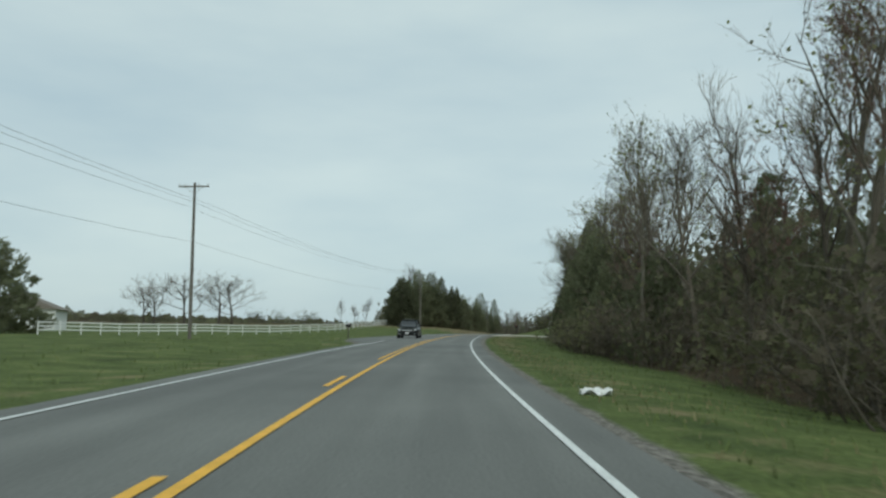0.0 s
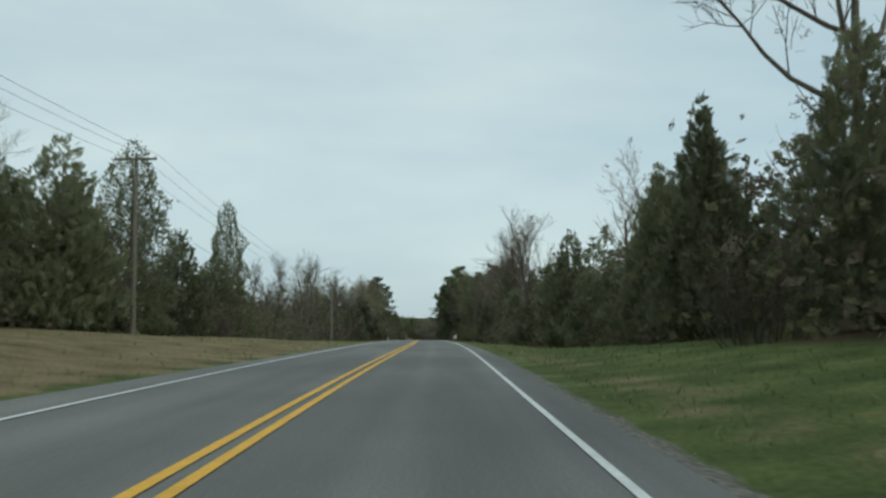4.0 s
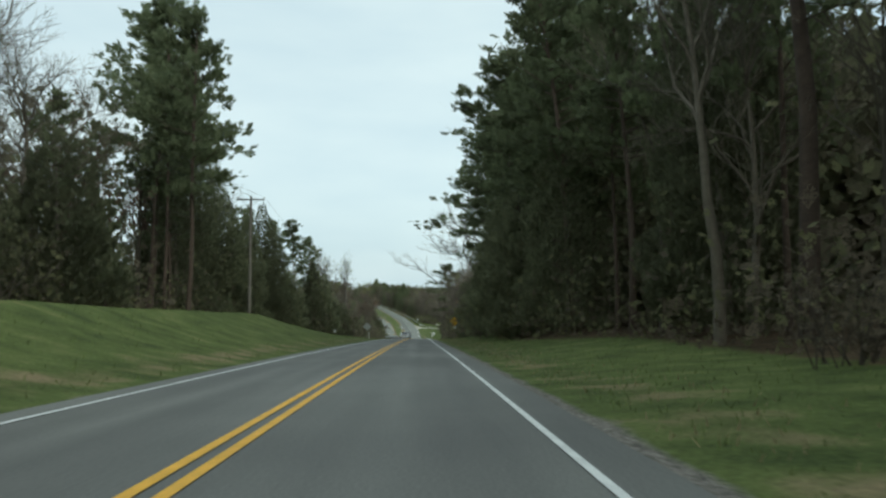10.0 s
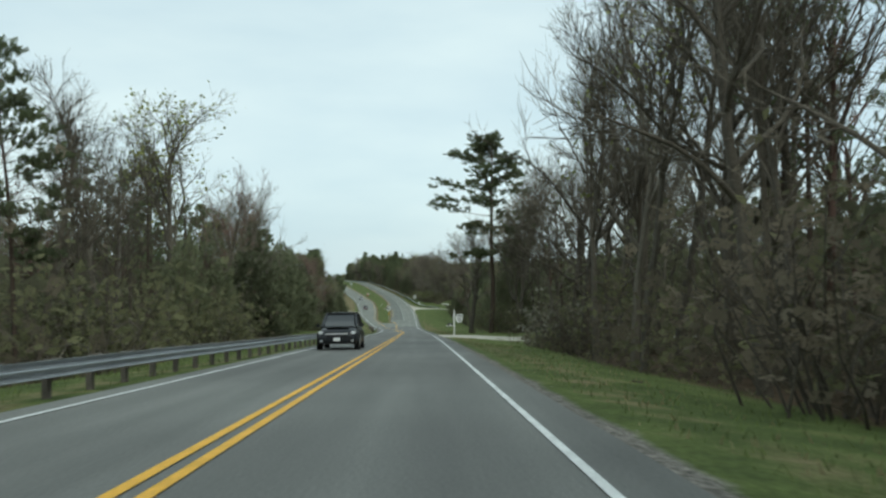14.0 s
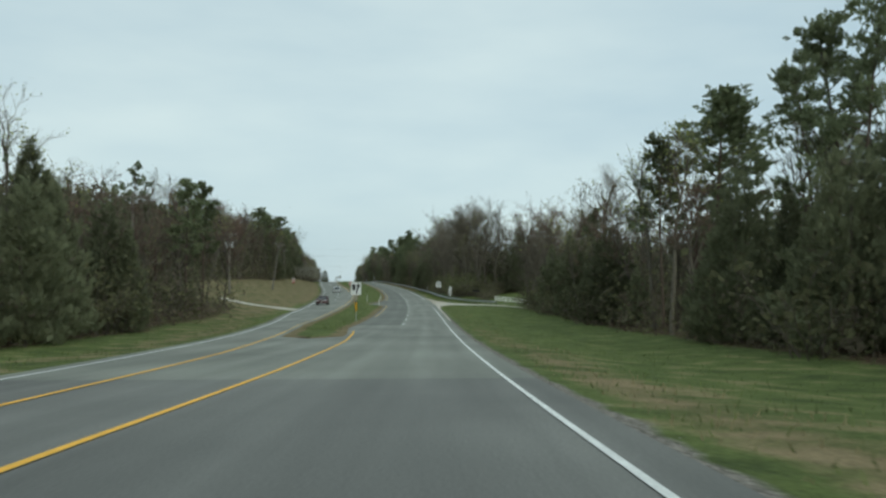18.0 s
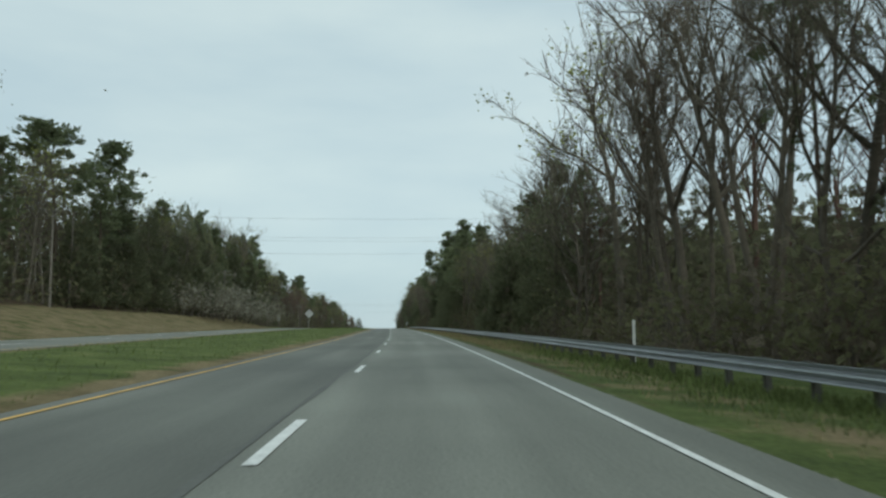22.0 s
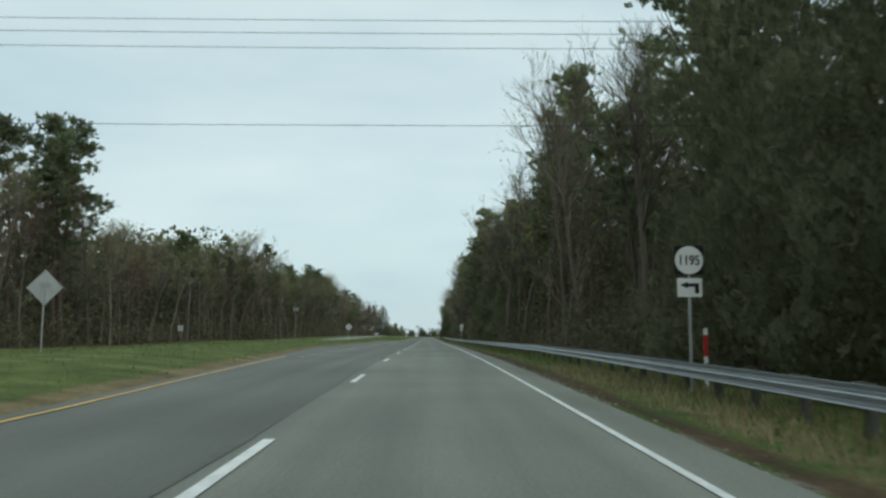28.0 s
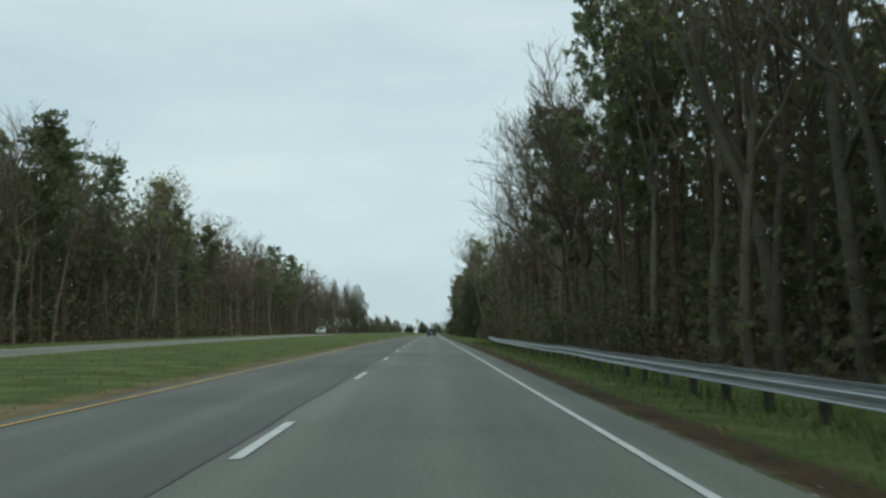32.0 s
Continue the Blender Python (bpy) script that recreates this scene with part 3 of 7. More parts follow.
# behind the first and past the last row the sheet runs straight on
gs = np.clip(GS, S0, SS[-1])
gh = height(gs, GL)
hills = 6.0 * np.clip((np.abs(GL) - 120) / 500, 0, 1) * (1 + np.sin(gs * 0.004 + GL * 0.003))
P = spot(gs, GL, gh + hills)
a_end = np.interp(gs, SS, HEAD)
P[..., 0] += -np.sin(a_end) * (GS - gs) * U
P[..., 1] += np.cos(a_end) * (GS - gs) * U
nr, nc = GL.shape
i0 = (np.arange(nr - 1)[:, None] * nc + np.arange(nc - 1)[None]).ravel()
gq = np.stack([i0, i0 + nc, i0 + nc + 1, i0 + 1], 1)[:, ::-1]
dist = np.maximum(R_EDGE(gs) - GL, GL - p3(gs))
between = (GL > p1(gs) - 1e-6) & (GL < p2(gs) + 1e-6)
d_med = np.minimum(GL - p1(gs), p2(gs) - GL)
edge_d = np.where(between, d_med, np.maximum(dist, 0))
stones = np.where(between, np.where(gs > 1100, 0.1, 0.3), 1) * np.clip(1.15 - edge_d / np.where(between, 0.4, 0.62), 0, 1)
STRAW_R = pw([(0, .24), (95, .4), (104, .6), (118, .6), (140, .3), (240, .25), (420, .2), (560, .3), (640, .25), (800, .35), (870, .5), (935, .2), (955, .05), (1000, .08), (1050, .3), (1090, .5), (1180, .8), (1260, .65), (1330, .55), (1420, .15), (2400, .12)])
STRAW_L = pw([(0, .1), (150, .15), (185, .95), (260, .9), (300, .3), (430, .35), (560, .25), (620, .3), (700, .3), (900, .4), (960, .7), (1120, .75), (1232, .85), (1244, .35), (1300, .35), (2400, .3)])
near_straw = 0.36 * np.exp(-((edge_d - 1.5) / 1.2) ** 2)
near_straw *= np.interp(gs, [920, 945, 1000, 1010, 1400, 1430], [1, 0.3, 0.3, 1, 1, 0.3])
straw = 0.8 * np.where(GL < 2, STRAW_R(gs), STRAW_L(gs)) * np.clip(edge_d / 3, 0.3, 1) + near_straw
straw = np.where(between, 0.05 + 0.75 * np.clip(1.5 - d_med / 0.9, 0, 1), straw)
WOOD_R = pw([(-180, 8), (50, 8.2), (66, 8.4), (80, 9.6), (95, 10.6), (104, 11.5), (108, 40), (128, 40), (136, 16), (150, 11), (165, 6.5), (230, 7), (260, 9), (390, 9), (402, 26), (430, 22), (445, 10), (480, 8.5), (533, 8), (550, 4.8), (578, 5.4), (586, 9.5), (604, 11.5), (612, 9.5), (620, 8), (630, 7.9), (642, 7.2), (652, 6), (726, 6), (732, 14), (748, 22), (768, 16), (776, 9), (800, 10), (818, 13), (870, 13.5), (940, 14), (974, 14), (993, 14.5), (1000, 55), (1022, 60), (1045, 60), (1049, 14), (1056, 9), (1060, 8.5), (1270, 8.5), (1320, 7), (2400, 7)])
WOOD_L = pw([(-180, 170), (175, 150), (192, 17), (215, 13), (260, 14), (300, 13.5), (345, 13), (372, 7), (395, 4.5), (422, 4.5), (440, 8), (480, 13), (590, 14), (610, 8), (665, 6), (750, 7), (765, 15), (830, 15), (850, 8), (890, 7), (945, 6), (966, 7), (977, 22), (1000, 24), (1100, 14), (1200, 11), (1300, 11), (1400, 14), (1500, 14), (1600, 12), (2400, 12)])
wood_d = np.where(GL < 0, (R_EDGE(gs) - GL) - WOOD_R(gs), (GL - p3(gs)) - WOOD_L(gs))
litter = np.clip(0.5 + wood_d / 4.0, 0, 1) * (~between)
bare_soil = np.interp(gs, [1040, 1080, 1180, 1230, 1300, 1400, 2400], [0, 0.6, 0.35, 0.3, 0.5, 0.85, 0.85]) * (GL < 0) * np.exp(-((edge_d - 0.6) / 0.55) ** 2)
litter = np.maximum(litter, bare_soil)
stones *= np.where((GL < 0) & (gs > 1050), 0.6, 1)
ground = new("ground", quad_mesh("ground", P.reshape(-1, 3), gq, M_GROUND, smooth=True, attrs={"stones": stones.ravel(), "straw": straw.ravel(), "litter": litter.ravel()}))
tagged(ground, "grassy verges with straw, gravel edges and leaf litter", "ground", kind="structure")


# ---- road ----
def strip(name, s, la, lb, ha, hb, material, n=1, label="", category="", kind="structure", parent=None):
    s = np.asarray(s, float)
    la, lb = np.broadcast_to(la, s.shape), np.broadcast_to(lb, s.shape)
    f = np.linspace(0, 1, n + 1)[None]
    lat = la[:, None] + (lb - la)[:, None] * f
    hh = np.broadcast_to(ha, s.shape)[:, None] * (1 - f) + np.broadcast_to(hb, s.shape)[:, None] * f
    v = spot(s[:, None] + 0 * lat, lat, hh)
    uv = np.stack([lat, np.broadcast_to(s[:, None], lat.shape)], -1)
    k = n + 1
    i = (np.arange(len(s) - 1)[:, None] * k + np.arange(n)[None]).ravel()
    q = np.stack([i, i + 1, i + k + 1, i + k], 1)[:, ::-1]
    ob = new(name, quad_mesh(name, v.reshape(-1, 3), q, material, uv=uv.reshape(-1, 2), smooth=True))
    if parent:
        ob.parent = parent
    return tagged(ob, label, category, kind=kind)


sr = np.arange(-170, 2380, 3.0)
s_old, s_new = sr[sr <= 879], sr[sr >= 876]
strip("road", s_old, p1(s_old), R_EDGE(s_old), 0, 0, M_ROAD, 8, "worn grey asphalt of the two-lane road", "road")
s_two, s_one = sr[sr >= 927], sr[(sr >= 876) & (sr <= 929)]
strip("road_widening", s_one, p1(s_one), R_EDGE(s_one), 0, 0, M_ROAD2, 8, "pale asphalt where the road widens", "road")
strip("road_inner_lane", s_two, p1(s_two), 4.02 + 0 * s_two, 0, 0, M_ROAD3, 5, "darker asphalt of the inner lane", "road")
strip("road_four_lane", s_two, 4.02 + 0 * s_two, R_EDGE(s_two), 0, 0, M_ROAD2, 5, "paler asphalt of the divided road", "road")
strip("road_left_lane", s_old, p3(s_old), p2(s_old), 0, 0, M_ROAD, 6, "worn grey asphalt of the oncoming lane", "road")
strip("road_oncoming", s_new, p3(s_new), p2(s_new), OPP_UP(s_new), OPP_UP(s_new), M_ROAD2, 6, "pale asphalt of the oncoming carriageway", "road")
for a, b in ((994, 1004), (1506, 1522)):
    sx = np.arange(a, b + 0.1, 3.0)
    strip("road_crossover", sx, p2(sx) + 0.3, p1(sx) - 0.3, OPP_UP(sx) + 0.006, 0.006, M_ROAD2, 8, "asphalt crossover through the grass median", "road")


def paint(name, a, b, lf, w, material, label, h=0.012, up=None, step=3.0):
    s = np.linspace(a, b, max(2, int((b - a) / step) + 1))
    c = lf(s) if callable(lf) else np.full(len(s), float(lf))
    z = h + (up(s) if up else 0)
    return strip(name, s, c + w / 2, c - w / 2, z, z, material, 1, label, "road marking")


for a, b in ((-170, 756), (766, 990), (1021, 2370)):
    paint("edge_line", a, b, lambda s: 0 * s, 0.092, M_WHITE, "solid white edge line")
for a, b in ((-170, 60), (96, 163), (210, 2370)):
    paint("edge_line", a, b, lambda s: LINE_L(s), 0.10, M_WHITE, "thin white edge line", up=OPP_UP)
paint("centre_line", -170, 916, lambda s: LINE_YR(s) - 0.01 * (s < 800), 0.12, M_YELLOW, "solid yellow centre line")
paint("centre_line", 30, 916, lambda s: np.maximum(LINE_YL(s), LINE_YR(s) + 0.25), 0.12, M_YELLOW, "solid yellow centre line")
paint("median_edge_line", 950, 994, LINE_YR, 0.10, M_YELLOW_OLD, "worn yellow line along the median")
paint("median_edge_line", 1019.5, 1399, LINE_YR, 0.10, M_YELLOW_OLD, "worn yellow line along the median")
paint("median_edge_line", 1541, 2370, LINE_YR, 0.10, M_YELLOW_OLD, "worn yellow line along the median")
paint("median_edge_line", 916, 2370, LINE_YL, 0.10, M_YELLOW_OLD, "worn yellow line of the oncoming side", up=OPP_UP)
for k in range(5):
    paint("passing_dash", PASS0 + (k - 2) * 12.19, PASS0 + 3.05 + (k - 2) * 12.19, 3.42, 0.12, M_YELLOW, "broken yellow passing stripe")
LANE_D = 3.74
for k in range(96):
    a = DASH0 + 12.19 * k
    if a > 2000:
        break
    paint("lane_dash", a, a + 3.05, LANE_D, 0.13, M_WHITE, "broken white lane stripe", step=1.6)
for k in range(40):
    a = 1020 + 12.19 * k
    paint("lane_dash", a, a + 3.05, lambda s: (LINE_YL(s) + LINE_L(s)) / 2, 0.12, M_WHITE, "broken white lane stripe", up=OPP_UP, step=1.6)
for k in range(39):
    paint("turn_lane_dash", 1397.1 + k * 2.0, 1397.9 + k * 2.0, 7.5, 0.10, M_WHITE, "short white turn lane stripe", step=1)
paint("turn_lane_line", 1475, 1506, 7.45, 0.13, M_WHITE, "solid white turn lane line")
for k in range(11):
    paint("edge_dash", 163.5 + k * 4.2, 165.3 + k * 4.2, 6.41, 0.13, M_WHITE, "short white edge stripe", step=1)
sj = np.arange(930, 1660, 3.0)
strip("road_seam", sj, 4.04 + 0.03 * np.sin(sj * 0.9), 3.96 + 0.03 * np.sin(sj * 1.3 + 1), 0.007, 0.007, M_SEAM, 1, "dark tarred seam between the lanes", "road")

# ---- trees ----
def unit(v):
    return v / (np.linalg.norm(v) + 1e-9)


def grow(rng, start, way, length, r0, r1, steps, wander, lift=0.0):
    pts, d = [np.array(start, float)], unit(np.array(way, float))
    for _ in range(steps):
        d = unit(d + rng.normal(size=3) * wander + np.array([0, 0, lift]))
        pts.append(pts[-1] + d * length / steps)
    return np.array(pts), np.linspace(r0, r1, steps + 1)


def along(pts, f):
    k = f * (len(pts) - 1)
    i = min(int(k), len(pts) - 2)
    return pts[i] + (pts[i + 1] - pts[i]) * (k - i), unit(pts[i + 1] - pts[i])


def side_way(rng, d, tilt):
    x = unit(np.cross(d, rng.normal(size=3)))
    return unit(d * math.cos(tilt) + x * math.sin(tilt))


def bare_tree(seed, h, fork, limbs, spread, leaves=0, reach=1.0, lean=(0, 0), order=(7, 6, 3)):
    """A leafless tree: trunk and limbs in one mesh, fine twigs (and buds) in others."""
    rng = np.random.RandomState(seed)
    wood, twig, bud = Buf(), Buf(), Buf()
    r = h * 0.0125 * (1.5 if reach > 1.2 else 1.0)
    trunk, tr = grow(rng, (0, 0, -0.3), (lean[0], lean[1], 1), h * 0.86, r, r * 0.22, 8, 0.06)
    wood.tubes(trunk[:-1], trunk[1:], tr[:-1], tr[1:], 6)
    subs = []
    for k in range(limbs):
        f = fork + (0.97 - fork) * (k + rng.uniform(0.1, 0.9)) / limbs
        p, d = along(trunk, f)
        ang = k * 2.4 + rng.uniform(-0.6, 0.6)
        t = spread * rng.uniform(0.65, 1.25) * (1.3 - 0.6 * f)
        way = np.array([math.cos(ang) * math.sin(t), math.sin(ang) * math.sin(t), math.cos(t)])
        ln = h * rng.uniform(0.24, 0.40) * (1.4 - 0.75 * f) * reach
        pts, rr = grow(rng, p, way, ln, r * (0.62 - 0.34 * f), r * 0.09, 6, 0.17, 0.09)
        wood.tubes(pts[:-1], pts[1:], rr[:-1], rr[1:], 5)
        subs.append((pts, ln))
    subs.append((trunk[5:], h * 0.26))
    a, b, wa = [], [], []
    for pts, ln in subs:
        for j in range(order[0]):
            p, d = along(pts, rng.uniform(0.22, 1.0))
            q, rr = grow(rng, p, side_way(rng, d, rng.uniform(0.35, 0.85)), ln * rng.uniform(0.26, 0.55), r * 0.12, r * 0.04, 3, 0.2, 0.11)
            wood.tubes(q[:-1], q[1:], rr[:-1], rr[1:], 3)
            for m in range(order[1]):
                p3_, d3 = along(q, rng.uniform(0.15, 1.0))
                e = p3_ + side_way(rng, d3, rng.uniform(0.25, 0.8)) * h * rng.uniform(0.035, 0.075) + np.array([0, 0, h * 0.014])
                a.append(p3_), b.append(e), wa.append(0.0135)
                for o in range(order[2]):
                    g = p3_ + (e - p3_) * rng.uniform(0.3, 1.0)
                    a.append(g), b.append(g + side_way(rng, unit(e - p3_), rng.uniform(0.25, 0.9)) * h * rng.uniform(0.018, 0.045) + np.array([0, 0, h * 0.006])), wa.append(0.0085)
    a, b, wa = np.array(a), np.array(b), np.array(wa) * h / 16
    twig.ribbons(a, b, wa, wa * 0.55, rng)
    if leaves:
        ends = b[rng.randint(0, len(b), leaves)] + rng.normal(size=(leaves, 3)) * 0.12
        bud.cards(ends, rng.uniform(0.10, 0.26, leaves), rng, ratio=0.8)
    return wood, twig, bud if leaves else None


def pine_tree(seed, h, crown, w, n=34, tufts=6, per=8):
    """A pine: tufts of needles in flat tiers along bent branches, with sky between them."""
    rng = np.random.RandomState(seed)
    wood, needle = Buf(), Buf()
    r = h * 0.0085
    trunk, tr = grow(rng, (0, 0, -0.3), (0, 0, 1), h, r, r * 0.2, 7, 0.025)
    wood.tubes(trunk[:-1], trunk[1:], tr[:-1], tr[1:], 7)
    cs, ups = [], []
    for k in range(n):
        f = crown + (0.99 - crown) * (k + rng.uniform(0, 1)) / n
        p, _ = along(trunk, f)
        g = (f - crown) / (1 - crown)
        ln = w * (0.45 + 0.75 * math.sin(math.pi * min(1, 0.25 + g * 0.72))) * rng.uniform(0.5, 1.2) * (1.15 - g * 0.55)
        ang = rng.uniform(0, 2 * math.pi)
        pts, rr = grow(rng, p, (math.cos(ang), math.sin(ang), 0.1 + 0.6 * g), ln, r * 0.25, r * 0.06, 3, 0.14, 0.10)
        wood.tubes(pts[:-1], pts[1:], rr[:-1], rr[1:], 3)
        for j in range(tufts):
            c, d = along(pts, rng.uniform(0.35, 1.0))
            c = c + rng.normal(size=3) * np.array([0.36, 0.36, 0.12])
            o = rng.normal(size=(per, 3)) * np.array([0.24, 0.24, 0.15])
            cs.append(c + o), ups.append(unit(d + np.array([0, 0, 0.7])) + o * 1.6)
    for k in range(6):
        f = rng.uniform(0.25, crown)
        p, _ = along(trunk, f)
        ang = rng.uniform(0, 6.28)
        pts, rr = grow(rng, p, (math.cos(ang), math.sin(ang), 0.1), rng.uniform(0.8, 2.2), r * 0.15, r * 0.04, 2, 0.2)
        wood.tubes(pts[:-1], pts[1:], rr[:-1], rr[1:], 3)
    cs, ups = np.concatenate(cs), np.concatenate(ups)
    needle.cards(cs, rng.uniform(0.34, 0.72, len(cs)), rng, up=ups, ratio=0.7)
    return wood, needle


def cedar_tree(seed, h, w, n=1500, blunt=0.8, base=0.03, spray=1.0):
    """A cedar: upright sprays in lobes round a trunk, tapering to one or two tips."""
    rng = np.random.RandomState(seed)
    wood, leaf = Buf(), Buf()
    trunk, tr = grow(rng, (0, 0, -0.3), (0, 0, 1), h * 0.95, h * 0.016, 0.02, 4, 0.02)
    wood.tubes(trunk[:-1], trunk[1:], tr[:-1], tr[1:], 6)
    z = base + (1 - base) * (1 - np.sqrt(rng.uniform(0, 1, n)))
    ang = rng.uniform(0, 2 * np.pi, n)
    lump = 0.78 + 0.20 * np.sin(ang * 3 + z * 9 + seed) + 0.16 * np.sin(ang * 5 - z * 17) + 0.12 * np.sin(ang * 2 + z * 31 + 1.7 * seed)
    rad = w * ((1 - z) ** blunt) * lump * np.clip(0.6 + z * 5, 0, 1)
    rad *= np.where(rng.uniform(size=n) < 0.86, rng.uniform(0.86, 1.06, n), rng.uniform(0.3, 0.85, n))
    c = np.stack([rad * np.cos(ang), rad * np.sin(ang), z * h + rng.normal(size=n) * 0.10], 1)
    up = np.stack([np.cos(ang) * 0.55, np.sin(ang) * 0.55, np.full(n, 0.95)], 1)
    leaf.cards(c, rng.uniform(0.30, 0.72, n) * spray, rng, up=up, ratio=0.55)
    return wood, leaf


def brush(seed, h, w, leaves, stems=16):
    rng = np.random.RandomState(seed)
    wood, leaf = Buf(), Buf()
    tips, a, b = [], [], []
    for k in range(stems):
        ang = rng.uniform(0, 6.28)
        st = np.array([math.cos(ang), math.sin(ang), 0]) * rng.uniform(0, w * 0.45)
        pts, rr = grow(rng, st + np.array([0, 0, -0.2]), (math.cos(ang) * 0.35, math.sin(ang) * 0.35, 1), h * rng.uniform(0.6, 1.05), 0.03, 0.008, 4, 0.2)
        wood.tubes(pts[:-1], pts[1:], rr[:-1], rr[1:], 3)
        for j in range(9):
            p, d = along(pts, rng.uniform(0.25, 1.0))
            e = p + side_way(rng, d, rng.uniform(0.4, 1.1)) * h * rng.uniform(0.1, 0.28)
            a.append(p), b.append(e), tips.append(e), tips.append((p + e) / 2)
    wood.ribbons(np.array(a), np.array(b), 0.014, 0.006, rng)
    pts = np.array(tips)
    pts = pts[rng.randint(0, len(pts), leaves)] + rng.normal(size=(leaves, 3)) * np.array([0.3, 0.3, 0.22]) * h / 3
    pts[:, 2] = np.abs(pts[:, 2])
    leaf.cards(pts, rng.uniform(0.16, 0.42, leaves), rng, ratio=0.8)
    return wood, leaf


def make_tree(name, label, category, wood, parts, bark):
    """A tree: its trunk carries the crown as parts."""
    ob = new(name, wood.mesh(name, bark, smooth=True))
    ob.scale = (U, U, U)
    tagged(ob, label, category)
    for pname, buf, material in parts:
        if buf:
            c = new(pname, buf.mesh(pname, material))
            c.parent = ob
            if pname in ("twig_crown", "bud_cover", "young_foliage"):
                tagged(c, kind="stuff")
    return ob


PROTO = {}


def register(kind, h, ob):
    """Keeps a tree to copy, with the height that its crown really reaches."""
    tops = [np.array([v.co.z for v in o.data.vertices]).max() for o in (ob, *ob.children)]
    PROTO.setdefault(kind, []).append([max(h * 0.9, max(tops) * 0.985), ob, False])


for k in range(5):
    w_, t_, b_ = bare_tree(10 + k, 16, (0.30, 0.45, 0.24, 0.52, 0.36)[k], (11, 10, 12, 9, 11)[k], (0.72, 0.5, 0.8, 0.45, 0.62)[k])
    register("bare", 16, make_tree("bare_tree", "tall leafless tree with a grey trunk and fine twigs", "tree", w_, [("twig_crown", t_, M_TWIG)], M_BARK))
for k in range(2):
    w_, t_, b_ = bare_tree(20 + k, 18, (0.26, 0.30)[k], 10, (1.15, 1.0)[k], reach=1.5, order=(9, 6, 4))
    register("oak", 18, make_tree("spreading_bare_tree", "large leafless tree with long crooked dark limbs", "tree", w_, [("twig_crown", t_, M_TWIG)], M_BARK_DARK))
for k in range(4):
    w_, t_, b_ = bare_tree(30 + k, 17, (0.48, 0.34, 0.56, 0.4)[k], 9, (0.42, 0.6, 0.45, 0.55)[k], leaves=(620, 480, 420, 700)[k], order=(6, 5, 3))
    register("budding", 17, make_tree("budding_tree", "tall tree with the first pale green leaves", "tree", w_, [("twig_crown", t_, M_TWIG), ("young_foliage", b_, M_BUD)], M_BARK_PALE))
for k in range(3):
    w_, t_, b_ = bare_tree(50 + k, 15, (0.4, 0.3, 0.35)[k], 10, (0.5, 0.65, 0.58)[k], leaves=260, order=(6, 6, 3))
    register("reddish", 15, make_tree("red_budding_tree", "leafless tree with reddish brown buds", "tree", w_, [("twig_crown", t_, M_TWIG_RED), ("bud_cover", b_, M_BUSH_BROWN)], M_BARK))
for k in range(4):
    w_, l_ = pine_tree(70 + k, 19, (0.46, 0.34, 0.58, 0.40)[k], (2.9, 3.1, 2.7, 3.3)[k])
    register("pine", 19, make_tree("pine_tree", "tall pine with a bare trunk and dark green crown", "tree", w_, [("crown", l_, M_NEEDLE)], M_BARK_PINE))
for k in range(4):
    w_, l_ = cedar_tree(90 + k, 9, (2.7, 3.2, 2.3, 2.9)[k], 3400, (0.6, 0.5, 0.75, 0.55)[k])
    register("cedar", 9, make_tree("cedar_tree", "dense dark green cedar with foliage down to the ground", "tree", w_, [("crown", l_, M_CEDAR)], M_BARK))
for k in range(3):
    w_, l_ = cedar_tree(95 + k, 16, (4.4, 5.0, 3.8)[k], 18000, (0.6, 0.5, 0.7)[k], spray=0.62)
    register("tall_cedar", 16, make_tree("cedar_tree", "tall dense dark green cedar at the edge of the woods", "tree", w_, [("crown", l_, M_CEDAR)], M_BARK))
for k in range(2):
    w_, l_ = brush(110 + k, 3.4, 3.0, 340)
    register("bush", 3.4, make_tree("bush", "green brush with thin stems at the edge of the woods", "bush", w_, [("foliage", l_, M_BUSH)], M_BARK))
for k in range(2):
    w_, l_ = brush(120 + k, 3.6, 3.0, 330, 26)
    register("dry", 3.6, make_tree("dry_bush", "brown tangle of bare brush and vines", "bush", w_, [("dry_foliage", l_, M_BUSH_BROWN)], M_BARK))
w_, l_ = brush(140, 5, 3.2, 900, 20)
register("leafing", 5, make_tree("leafing_shrub", "tall shrub covered in fresh green leaves", "bush", w_, [("foliage", l_, M_LEAFING)], M_BARK))
w_, l_ = brush(130, 4.2, 4.0, 520, 16)
register("blossom", 4.2, make_tree("blossoming_tree", "small tree covered in pale blossom", "tree", w_, [("blossom", l_, M_BLOSSOM)], M_BARK))

forest = np.random.RandomState(7)


def plant(kind, s, l, h, up=0.0, wide=1.0):
    """A tree of that kind and height on the ground there."""
    if kind == "cedar" and h > 12.5:
        kind = "tall_cedar"
    entry = PROTO[kind][forest.randint(len(PROTO[kind]))]
    h0, ob, used = entry
    k = h / h0
    wide *= forest.uniform(0.88, 1.15)
    x, y, z = spot(s, l, float(height(s, l)) + up)
    m = pose(x, y, z, 0, 0, forest.uniform(0, 360)) @ Matrix.Diagonal((k * wide, k * wide, k, 1))
    tree = copy_thing(ob, m) if used else ob  # the first of each kind is planted itself
    entry[2] = True
    tree.matrix_basis = m @ Matrix.Scale(U, 4)
    return tree


